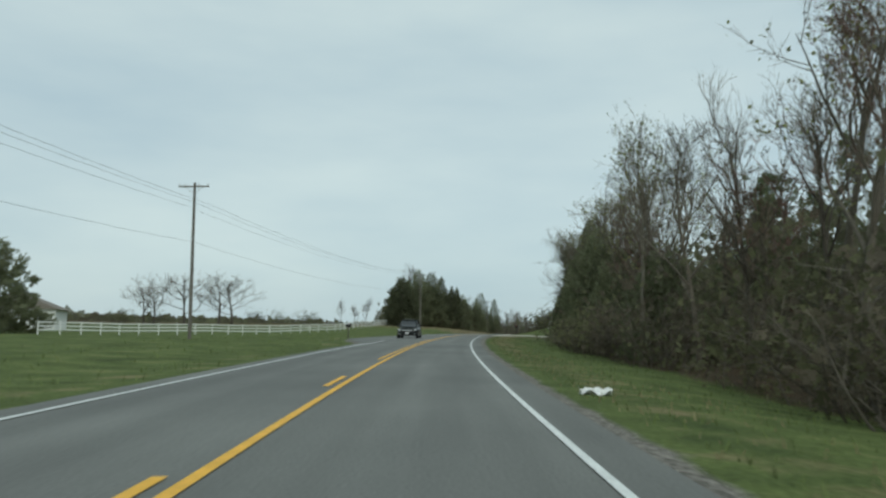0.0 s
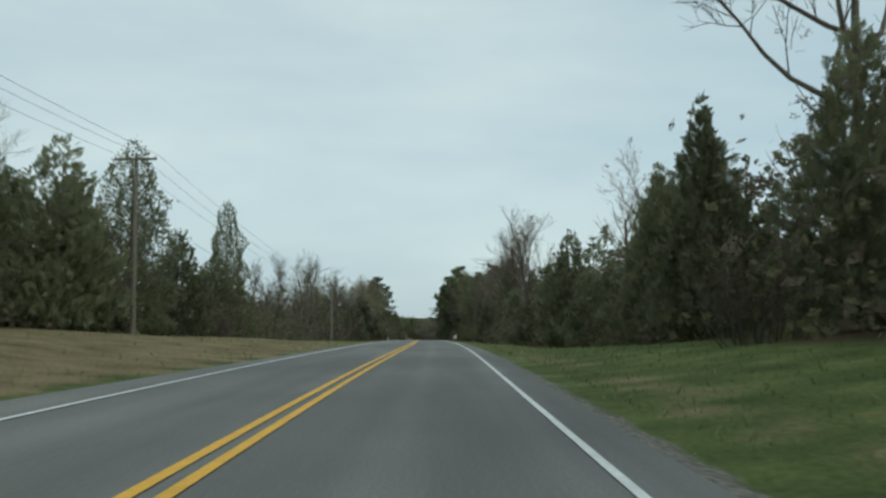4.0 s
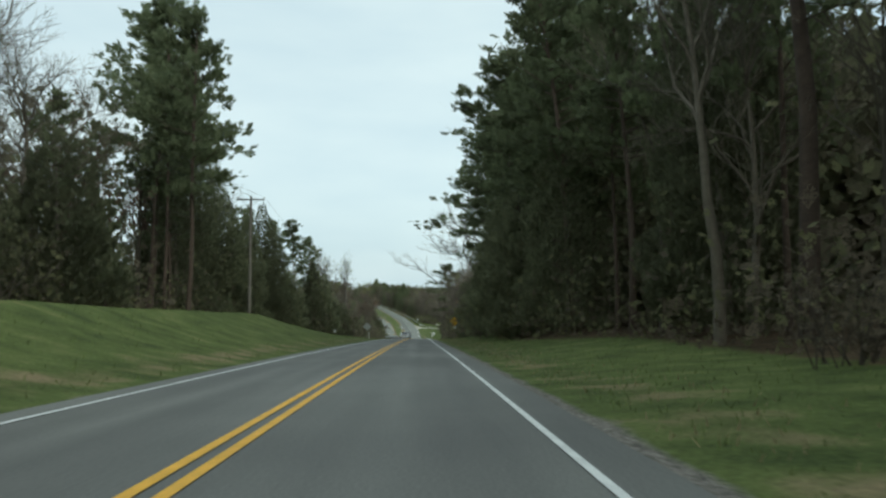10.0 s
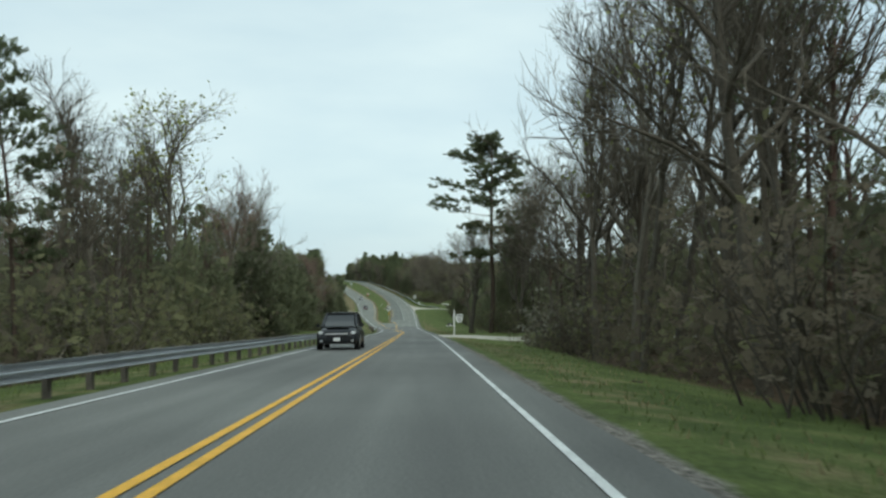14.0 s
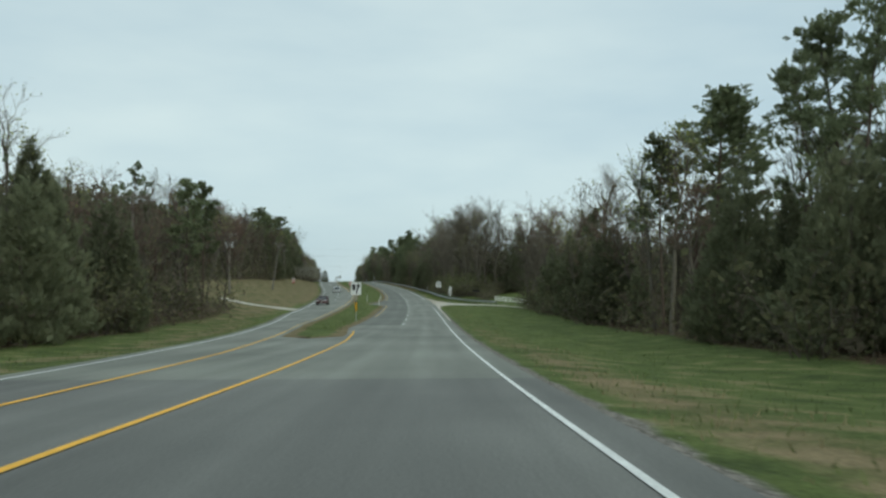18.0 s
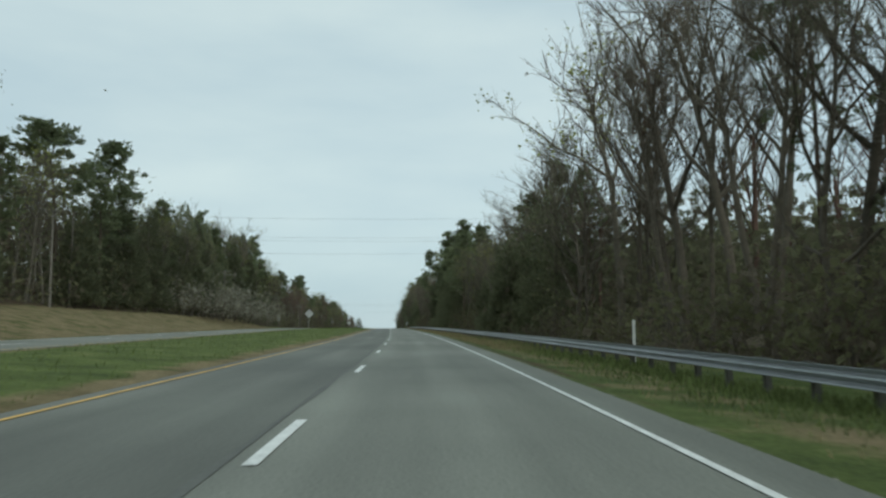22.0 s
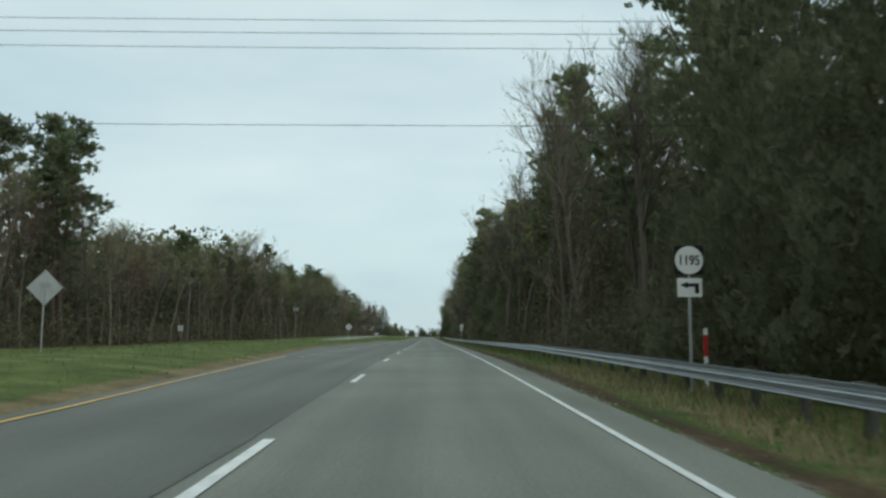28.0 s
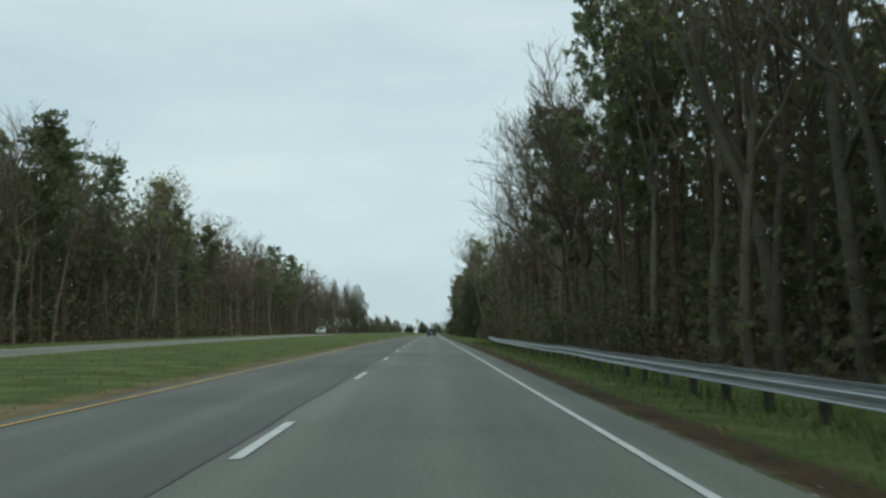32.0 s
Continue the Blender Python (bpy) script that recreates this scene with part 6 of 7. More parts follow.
guard_rail([(1002, -11.5), (1010, -8.4), (1022, -5.4), (1040, -4.2), (1070, -4.1), (1250, -3.8), (1350, -3.5), (1430, -3.3), (1630, -3.2), (1656, -4.4)], 1, "long galvanised steel guard rail on weathered steel posts", M_POST_STEEL)
guard_rail([(664, 8.6), (671, 7.7), (738, 7.6)], -1, "galvanised guard rail with a blunt end")
guard_rail([(806, 8.0), (838, 9.0), (867, 11.2)], -1, "galvanised guard rail at the edge of a hollow")


# ---- poles and wires ----
def pole(h=11.0, arms=1, transformer=False, lean=0.0, label="weathered wooden power pole with a crossarm"):
    ob = thing("power_pole", label, "power pole", "power poles along the road")
    bm = rod((0, 0, -0.8), (0.0, 0, h), 0.16, 0.10, 12)
    part("shaft", bm, M_POLE, ob)
    for k in range(arms):
        z = h - 0.35 - 1.15 * k
        arm = part("crossarm", box((2.5, 0.10, 0.12), (0, -0.16, z), 0.01), M_POLE, ob)
        for x in (-1.15, -0.75, 0.4, 1.15):
            part("insulator", rod((x, -0.16, z + 0.06), (x, -0.16, z + 0.24), 0.05, 0.035, 8), M_ALU, arm)
        part("brace", rod((-0.75, -0.15, z - 0.03), (0, -0.13, z - 0.62), 0.02, n=6), M_ALU, ob)
        part("brace", rod((0.75, -0.15, z - 0.03), (0, -0.13, z - 0.62), 0.02, n=6), M_ALU, ob)
    if transformer:
        for x in (-0.42, 0.42):
            can = part("transformer", rod((x, -0.2, h - 2.5), (x, -0.2, h - 1.6), 0.24, n=14), M_ALU, ob)
            part("bushing", rod((x, -0.2, h - 1.6), (x, -0.2, h - 1.35), 0.05, 0.03, 8), M_ALU, can)
    return ob


def wire(a, b, sag, r=0.009):
    cu = bpy.data.curves.new("wire", "CURVE")
    cu.dimensions, cu.bevel_depth, cu.bevel_resolution, cu.use_fill_caps = "3D", r * U, 1, True
    sp = cu.splines.new("POLY")
    sp.points.add(16)
    for k in range(17):
        f = k / 16
        p = np.array(a) * (1 - f) + np.array(b) * f
        sp.points[k].co = (p[0], p[1], p[2] - sag * U * 4 * f * (1 - f), 1)
    cu.materials.append(M_WIRE)
    return cu


def string(a, b, heights, offs, sag, label="thin black overhead wires", level=False):
    """Wires from pole a to pole b, both (s, l); level: heights over the road, not over the ground."""
    ob = tagged(new("overhead_line"), label, "overhead wire")
    for h, o in zip(heights, offs):
        pa = spot(a[0], a[1] + o, (0 if level else float(height(*a))) + h)
        pb = spot(b[0], b[1] + o, (0 if level else float(height(*b))) + h)
        w = new("wire", wire(pa, pb, sag))
        w.parent = ob


POLES = [(-45, 26, 11), (64, 22.6, 12.7), (160, 17.8, 11), (248, 19, 10.5), (342, 18.6, 10.8), (402, 15.4, 10), (478, 18.8, 11), (565, 16.2, 10.5), (648, 15.5, 10.5), (725, 20, 10.5), (800, 20, 10.5), (885, 24, 10.5)]
for i, (s, l, h) in enumerate(POLES):
    p = pole(h, 2 if i == 2 else 1)
    place(p, stand(s, l, 0, 0, 1, 0, forest.uniform(-1.2, 1.2)))
for a, b in zip(POLES[:-1], POLES[1:]):
    h = min(a[2], b[2])
    string(a[:2], b[:2], (h - 0.1, h - 0.1, h + 0.1, h - 3.2), (-1.15, 1.15, 0.2, 0.0), 1.3)
POLES2 = [(925, 25), (997, 33.5), (1005, 35), (1036, 31.8), (1141.3, 38.2), (1228, 38), (1318, 38.5), (1385, 39), (1418, 39), (1487.8, 38.9), (1560.7, 37.8), (1590.4, 39), (1690, 40)]
for i, (s, l) in enumerate(POLES2):
    p = pole(10.2, 2 if i in (1, 11) else 1, i in (1, 11), label="wooden power pole in the grass" if i not in (1, 11) else "wooden power pole with grey transformers")
    place(p, stand(s, l, 0, 0, 1, 0, 8 if i == 3 else forest.uniform(-2, 2)))
for a, b in zip(POLES2[:-1], POLES2[1:]):
    string(a, b, (10.0, 10.0, 7.2), (-1.1, 1.1, 0), 0.9)
for s, l, h in ((142, -11.7, 9.3), (305, -10.2, 8.5), (394.7, -8.7, 8.4), (409.7, -10.2, 10.4)):
    ob = thing("utility_pole", "bare grey wooden pole at the edge of the woods", "utility pole")
    part("shaft", rod((0, 0, -0.8), (0, 0, h), 0.11 if h < 7 else 0.14, 0.08, 12), M_POLE, ob)
    place(ob, stand(s, l, 0, 0, 1, 0, forest.uniform(-2, 2)))
for k, (s, l) in enumerate(((410.5, -14.0), (412.0, -15.4), (140, -8.1))):
    ob = thing("leaning_stick", "thin pale stick leaning in the grass", "stick")
    part("stick", rod((0, 0, -0.2), (-0.55 if k < 2 else 0.8, 0, 2.4), 0.045, 0.03, 8), M_ALU, ob)
    place(ob, stand(s, l))
string((402, 15.4), (410, -11.5), (7.0,), (0,), 0.4, "single wire across the road")
for s, l, h in ((1151, 40, 13.9), (1151, -16, 13.9), (1386, 39.5, 10.6), (1386, -16, 10.6)):
    ob = thing("utility_pole", "wooden pole at the end of the crossing wires", "utility pole")
    part("shaft", rod((0, 0, -4), (0, 0, h), 0.15, 0.09, 12), M_POLE, ob)
    place(ob, pose(*spot(s, l, 0)))
string((1151, 40), (1151, -16), (9.6, 11.1, 11.5, 13.7), (0, 0, 0, 0), 0.45, "wires slung across the divided road", True)
string((1386, 39.5), (1386, -16), (7.3, 9.65, 10.1, 10.5), (0, 0, 0, 0), 0.2, "wires slung across the divided road", True)


# ---- signs ----
def rounded(w, h, r=0.06, n=4):
    pts = []
    for cx, cz, a0 in ((w / 2 - r, h / 2 - r, 0), (-w / 2 + r, h / 2 - r, 90), (-w / 2 + r, -h / 2 + r, 180), (w / 2 - r, -h / 2 + r, 270)):
        for k in range(n + 1):
            a = radians(a0 + 90 * k / n)
            pts.append((cx + r * math.cos(a), cz + r * math.sin(a)))
    return pts


def shift(pts, x, z):
    return [(px + x, pz + z) for px, pz in pts]


def disc(r, n=28):
    return [(r * math.cos(2 * math.pi * k / n), r * math.sin(2 * math.pi * k / n)) for k in range(n)]


def text_mesh(body, size, material, bold=0.0, xs=1.0):
    cu = bpy.data.curves.new("text", "FONT")
    cu.body, cu.size, cu.align_x, cu.align_y, cu.extrude, cu.offset = body, size, "CENTER", "CENTER", 0.004, bold
    tmp = bpy.data.objects.new("text", cu)
    me = bpy.data.meshes.new_from_object(tmp)
    bpy.data.objects.remove(tmp)
    bpy.data.curves.remove(cu)
    me.transform(Matrix.Diagonal((xs, 1, 1, 1)))
    me.transform(pose(0, 0, 0, 90))
    me.materials.clear()
    me.materials.append(material)
    return me


def sign_post(ob, h, material=None, w=0.055):
    return part("post", box((w, w, h + 0.6), (0, 0.04, (h - 0.6) / 2), 0.006), material or M_POST, ob)


def board(ob, pts, material, z, y=0.0, name="panel", depth=0.006, parent=None):
    return part(name, plate(shift(pts, 0, z), depth, y), material, parent or ob)


def arrow_left(w, h):
    return [(-w / 2, 0), (-w * 0.12, h / 2), (-w * 0.12, h * 0.2), (w / 2, h * 0.2), (w / 2, -h * 0.2), (-w * 0.12, -h * 0.2), (-w * 0.12, -h / 2)]


def arrow_turn(w, h):
    return [(-w / 2, h * 0.22), (-w * 0.1, h / 2), (-w * 0.1, h * 0.36), (w / 2, h * 0.36), (w / 2, -h / 2), (w * 0.28, -h / 2), (w * 0.28, h * 0.08), (-w * 0.1, h * 0.08), (-w * 0.1, -h * 0.08)]


def speed_sign(z):
    ob = thing("speed_limit_sign", "white speed limit sign with black lettering on a post", "road sign")
    sign_post(ob, z + 0.6)
    p = board(ob, rounded(1.1, 1.38), M_SIGN_W, z)
    part("border", plate(shift(rounded(1.04, 1.32), 0, z), 0.003, -0.004), M_SIGN_B, p)
    part("face", plate(shift(rounded(1.0, 1.28), 0, z), 0.003, -0.008), M_SIGN_W, p)
    for body, size, dz, bold in (("SPEED", 0.30, 0.45, 0.005), ("LIMIT", 0.30, 0.17, 0.005), ("55", 0.69, -0.30, 0.016)):
        part("lettering", text_mesh(body, size, M_SIGN_B, bold, 0.95), None, p, loc=Matrix.Translation((0, -0.013, z + dz)))
    return ob


def route_sign(number, z, arrow, tab=False, k=1.0):
    ob = thing("route_sign", "round white route marker over a white arrow plate", "road sign")
    sign_post(ob, z + 0.3 * k, M_ALU)
    p = board(ob, rounded(0.66 * k, 0.66 * k, 0.04), M_SIGN_B, z)
    part("disc", plate(shift(disc(0.315 * k), 0, z), 0.003, -0.005), M_SIGN_W, p)
    part("lettering", text_mesh(number, (0.36 if len(number) < 4 else 0.31) * k, M_SIGN_B, 0.006, 0.8), None, p, loc=Matrix.Translation((0, -0.009, z - 0.01)))
    y = z - 0.33 * k - 0.28
    a = board(ob, rounded(0.56 * k, 0.42, 0.03), M_SIGN_W, y, name="arrow_plate")
    part("arrow", plate(shift(arrow(0.42 * k, 0.26), 0, y), 0.003, -0.005), M_SIGN_B, a)
    if tab:
        t = board(ob, rounded(0.56 * k, 0.30, 0.03), M_SIGN_B, y - 0.40, name="name_plate")
        inner = part("name_field", plate(shift(rounded(0.50 * k, 0.24, 0.02), 0, y - 0.40), 0.003, -0.005), M_SIGN_W, t)
        for dx in (-0.15, 0.15):
            part("mark", plate(shift(rounded(0.2, 0.1, 0.01), dx, y - 0.40), 0.003, -0.009), M_POST, t)
    return ob


def diamond_back(z, size=1.2, label="bare metal back of a diamond road sign"):
    ob = thing("diamond_sign", label, "road sign", "diamond signs seen from behind")
    sign_post(ob, z + 0.3, M_ALU)
    r = size / math.sqrt(2)
    board(ob, [(0, r), (-r, 0), (0, -r), (r, 0)], M_ALU, z, 0.075)
    part("bracket", box((0.5, 0.03, 0.05), (0, 0.0, z + 0.16), 0.004), M_ALU, ob)
    return ob


def divided_sign(z):
    ob = thing("divided_road_sign", "yellow diamond sign with two black arrows round an island", "road sign")
    sign_post(ob, z + 0.4)
    r = 0.92 / math.sqrt(2) * 1.1
    p = board(ob, [(0, r), (-r, 0), (0, -r), (r, 0)], M_SIGN_Y, z)
    part("island", plate(shift([(-0.07, 0.30), (0.07, 0.30), (0.05, 0.02), (0, -0.06), (-0.05, 0.02)], 0, z), 0.003, -0.005), M_SIGN_B, p)
    for k in (-1, 1):
        up = k > 0
        shaft = [(k * 0.05, -0.36), (k * 0.13, -0.36), (k * 0.17, -0.1), (k * 0.26, 0.12), (k * 0.26, 0.22), (k * 0.18, 0.22), (k * 0.18, 0.13), (k * 0.09, -0.08)]
        part("arrow", plate(shift(shaft, 0, z), 0.003, -0.005), M_SIGN_B, p)
        tip = [(k * 0.22, 0.40), (k * 0.10, 0.20), (k * 0.34, 0.20)] if up else [(k * 0.09, -0.54), (k * -0.02, -0.34), (k * 0.20, -0.34)]
        part("arrow_head", plate(shift(tip, 0, z), 0.003, -0.0055), M_SIGN_B, p)
    t = board(ob, rounded(0.48, 0.44, 0.03), M_SIGN_W, z - 0.98, name="distance_plate")
    for dz in (0.1, -0.08):
        part("mark", plate(shift(rounded(0.32, 0.09, 0.01), 0, z - 0.98 + dz), 0.003, -0.005), M_POST, t)
    return ob


def keep_right_sign(z):
    ob = thing("keep_right_sign", "large white sign with black island and curved arrow", "road sign")
    sign_post(ob, z + 0.3, M_ALU)
    p = board(ob, rounded(1.0, 1.25, 0.05), M_SIGN_W, z)
    part("island", plate(shift([(-0.38, 0.42), (-0.06, 0.42), (-0.06, -0.02), (-0.22, -0.24), (-0.38, -0.02)], 0, z), 0.003, -0.005), M_SIGN_B, p)
    part("arrow", plate(shift([(-0.04, -0.50), (0.12, -0.50), (0.18, -0.14), (0.32, 0.12), (0.32, 0.22), (0.16, 0.22), (0.14, 0.14), (0.02, -0.1)], 0, z), 0.003, -0.005), M_SIGN_B, p)
    part("arrow_head", plate(shift([(0.24, 0.52), (0.02, 0.18), (0.44, 0.18)], 0, z), 0.003, -0.0055), M_SIGN_B, p)
    m = board(ob, rounded(0.24, 0.92, 0.02), M_SIGN_Y, z - 1.75, name="hazard_plate")
    for k in range(4):
        c = -0.36 + k * 0.24
        part("stripe", plate(shift([(-0.12, c - 0.06), (0.12, c + 0.05), (0.12, c + 0.16), (-0.12, c + 0.05)], 0, z - 1.75), 0.003, -0.005), M_SIGN_B, m)
    return ob


def wrong_way_sign(z, label="white sign with a red panel facing the wrong way"):
    ob = thing("warning_sign", label, "road sign")
    sign_post(ob, z + 0.4)
    p = board(ob, rounded(0.8, 0.85, 0.03), M_SIGN_W, z)
    part("red_disc", plate(shift(disc(0.32), 0, z), 0.003, -0.005), M_SIGN_FADED, p)
    part("bar", plate(shift(rounded(0.42, 0.09, 0.01), 0, z), 0.003, -0.009), M_SIGN_W, p)
    board(ob, rounded(0.8, 0.4, 0.03), M_SIGN_FADED, z - 0.68, name="lower_plate")
    return ob


def plain_back(z, w, h, label):
    ob = thing("road_sign", label, "road sign")
    sign_post(ob, z + h / 2)
    board(ob, rounded(w, h, 0.03), M_ALU, z, 0.07)
    return ob


place(divided_sign(3.0), stand(628.5, -4.35))
place(diamond_back(1.95, 0.92), stand(624, 9.8))
place(keep_right_sign(3.15), stand(940, 8.6))
place(speed_sign(2.82), stand(1046.4, -4.6))
place(route_sign("676", 2.88, arrow_left, True, 0.95), stand(994, -3.2))
place(route_sign("1195", 2.95, arrow_turn), stand(1380.6, -3.7))
place(route_sign("1195", 2.9, arrow_left), stand(1500, -3.6))
place(wrong_way_sign(2.1), stand(1073.8, 30.7))
place(wrong_way_sign(2.4, "white and red sign beyond the oncoming lanes"), stand(1077, 16.0))
place(diamond_back(2.9), stand(1214, 19.2))
place(diamond_back(3.3, label="grey back of a diamond sign in the median"), stand(1400.6, 20.0))
place(diamond_back(2.95, label="grey back of a diamond sign by the crossover"), stand(1548, 20))
place(plain_back(2.2, 0.6, 0.75, "grey back of a small sign in the woods' edge"), stand(1275, 33))
place(plain_back(1.95, 0.45, 0.5, "grey back of a square sign across the median"), stand(1436, 24.4))
street = thing("street_name_sign", "dark street name blade on a thin post", "road sign")
sign_post(street, 2.7, M_SIGN_B)
board(street, rounded(1.2, 0.26, 0.02), M_SIGN_B, 2.55, -0.02)
place(street, stand(999.7, -8.0))


# ---- marker posts, boxes, fences ----
def marker(h, top, label, w=0.1):
    ob = thing("marker_post", label, "marker post")
    part("stake", box((w, 0.03, h + 0.3), (0, 0, (h - 0.3) / 2), 0.006), M_WHITEWOOD, ob)
    if top:
        part("band", box((w + 0.006, 0.036, h * 0.35), (0, 0, h * 0.72), 0.004), M_SIGN_R, ob)
    return ob


for s, l, h, red in ((509, 11.3, 1.1, False), (641, 10.6, 1.25, False), (772, 11.2, 1.5, False), (1083.5, -4.9, 1.5, False), (1382.3, -4.6, 1.5, True), (1530.6, -4.5, 1.65, True), (361, 9.8, 0.9, False), (869, 14.2, 1.4, False)):
    place(marker(h, red, "white marker stake with a red band" if red else "thin white marker stake"), stand(s, l))
for s, l in ((1015, 11.2), (1018.8, 8.7), (993.4, 8.5)):
    place(marker(1.2, False, "white delineator post in the median", 0.065), stand(s, l))


def mailbox(body_m, post_m, label, h=1.05):
    ob = thing("mailbox", label, "mailbox")
    part("post", box((0.1, 0.1, h + 0.5), (0, 0, (h - 0.5) / 2), 0.01), post_m, ob)
    part("arm", box((0.12, 0.55, 0.05), (0, 0, h + 0.02), 0.008), post_m, ob)
    bm = bmesh.new()
    pts = [(-0.1, 0), (0.1, 0), (0.1, 0.13)] + [(0.1 * math.cos(radians(a)), 0.13 + 0.1 * math.sin(radians(a))) for a in range(20, 180, 20)] + [(-0.1, 0.13)]
    plate(shift(pts, 0, h + 0.05), 0.52, -0.26, bm)
    b = part("box", bm, body_m, ob)
    part("flag", box((0.012, 0.06, 0.2), (0.115, 0.05, h + 0.25), 0.003), M_SIGN_R, b)
    return ob


place(mailbox(M_SIGN_B, M_POST, "black mailbox on a wooden post beside the apron", 1.0), stand(74, 11.6, 0, 90))
place(mailbox(M_SIGN_B, M_SIGN_B, "large black mailbox on a black post", 1.25), stand(134.5, -3.1, 0, 90))
wb = thing("newspaper_box", "stack of white delivery boxes on dark posts by the drive", "mailbox")
for x in (-0.34, 0.3):
    part("post", box((0.11, 0.11, 1.7), (x, 0, 0.35), 0.01), M_POST, wb)
part("shelf", box((1.05, 0.34, 0.06), (-0.1, 0, 0.92), 0.008), M_WHITEWOOD, wb)
for k in range(3):
    part("box", box((0.74, 0.34, 0.2), (0.06, 0, 1.06 + 0.25 * k), 0.02, Matrix.Rotation(radians((-4, 3, -6)[k]), 4, "Y")), M_WHITEWOOD, wb)
place(wb, stand(405, -4.9))
fallen = thing("dead_branch", "pale fallen branch at the edge of the brush", "branch")
fb = Buf()
frng = np.random.RandomState(5)
stem, sr_ = grow(frng, (0, 0, 0.1), (1, 0.2, 0.55), 2.8, 0.06, 0.02, 6, 0.15)
fb.tubes(stem[:-1], stem[1:], sr_[:-1], sr_[1:], 6)
for k in range(7):
    p_, d_ = along(stem, 0.25 + 0.1 * k)
    q_, qr_ = grow(frng, p_, side_way(frng, d_, 0.8), 0.9, 0.028, 0.01, 3, 0.2)
    fb.tubes(q_[:-1], q_[1:], qr_[:-1], qr_[1:], 5)
part("branch", fb.mesh("branch", M_BARK_PALE), None, fallen)
place(fallen, stand(366.5, 13.4))
farm = thing("farm_signpost", "white wooden post with a hanging shield sign and black mailbox", "signpost")
part("post", box((0.13, 0.13, 3.0), (0, 0, 1.1), 0.012), M_WHITEWOOD, farm)
part("arm", box((0.95, 0.10, 0.10), (-0.36, 0, 1.0), 0.01), M_WHITEWOOD, farm)
shield = part("shield", plate(shift([(-0.36, 0.42), (0.36, 0.42), (0.36, -0.2), (0.2, -0.36), (0, -0.46), (-0.2, -0.36), (-0.36, -0.2)], 0.52, 1.75), 0.03, -0.015), M_SIGN_W, farm, "white shield-shaped board with dark writing")
for dz, w in ((0.28, 0.55), (0.06, 0.4), (-0.06, 0.42), (-0.2, 0.34)):
    part("writing", plate(shift(rounded(w, 0.06 if dz < 0.2 else 0.1, 0.005), 0.52, 1.75 + dz), 0.003, -0.02), M_SIGN_B, shield)
bm = bmesh.new()
plate(shift([(-0.11, 0), (0.11, 0), (0.11, 0.15), (0.06, 0.22), (-0.06, 0.22), (-0.11, 0.15)], 0, 1.06), 0.5, -0.25, bm)
bmesh.ops.transform(bm, matrix=Matrix.Translation((-0.42, 0, 0)) @ Matrix.Rotation(radians(90), 4, "Z"), verts=bm.verts)
mb = part("mailbox", bm, M_SIGN_B, farm)
part("number_bar", plate(shift(rounded(0.2, 0.07, 0.005), -0.42, 1.16), 0.003, -0.118), M_SIGN_W, mb)
place(farm, stand(758.5, -2.4))
litter_ = thing("litter_sheet", "crumpled white sheet lying in the grass", "litter")
bm = bmesh.new()
bmesh.ops.create_grid(bm, x_segments=8, y_segments=6, size=0.5)
for v_ in bm.verts:
    v_.co = (v_.co.x * 0.6, v_.co.y * 0.4, 0.06 + 0.06 * math.sin(v_.co.x * 9 + v_.co.y * 5) + 0.04 * math.sin(v_.co.y * 13))
bmesh.ops.solidify(bm, geom=bm.faces[:], thickness=0.01)
part("sheet", bm, M_WHITEWOOD, litter_)
place(litter_, stand(15.9, -1.75))
for s, l in ((618, 14.3),):
    bx = thing("utility_box", "pale utility box on a short post in the grass", "utility box")
    part("post", box((0.08, 0.08, 0.7), (0, 0, 0.2), 0.008), M_POST, bx)
    part("box", box((0.3, 0.22, 0.42), (0, 0, 0.62), 0.03), M_SIGN_W, bx)
    place(bx, stand(s, l))


def board_fence(path, rails, h, label, gap=2.6):
    a = np.array(path, float)
    seg = np.concatenate([[0], np.cumsum(np.hypot(np.diff(a[:, 0]), np.diff(a[:, 1])))])
    n = max(2, int(seg[-1] / gap))
    t = np.linspace(0, seg[-1], n + 1)
    s, l = np.interp(t, seg, a[:, 0]), np.interp(t, seg, a[:, 1])
    g = spot(s, l, height(s, l))
    ob = tagged(new("board_fence"), label, "fence")
    ob.location = g[0]
    pm = bpy.data.meshes.new("fence_post")
    bm = box((0.12 * U, 0.12 * U, (h + 0.5) * U), (0, 0, (h - 0.5) / 2 * U), 0.008)
    bm.to_mesh(pm), bm.free()
    pm.materials.append(M_WHITEWOOD)
    for k in range(n + 1):
        o = new("fence_post", pm)
        o.parent = ob
        o.matrix_basis = Matrix.Translation(g[k] - g[0])
    for k in range(n):
        d = g[k + 1] - g[k]
        for z in rails:
            bm = box((0.035 * U, float(np.linalg.norm(d)), 0.15 * U), (0, 0, 0))
            o = part("board", bm, M_WHITEWOOD, ob)
            o.matrix_basis = Matrix.Translation((g[k] + g[k + 1]) / 2 - g[0] + np.array([0, 0, z * U])) @ Vector(d).to_track_quat("Y", "Z").to_matrix().to_4x4()
    return ob


board_fence([(82, 46), (95, 43), (110, 36.5), (120, 33), (140, 29), (165, 29.2), (191, 30.5)], (0.45, 0.85, 1.25), 1.4, "long white board fence round the field", 3.0)
board_fence([(1031, -15.5), (1029, -19), (1027, -25), (1025, -30), (1023, -37), (1021, -44)], (0.4, 0.75, 1.1), 1.3, "white board fence beside the side road", 2.2)
board_fence([(126, -19), (127, -24), (130, -34)], (0.45, 0.85, 1.2), 1.3, "white board fence beside the gravel drive", 2.2)

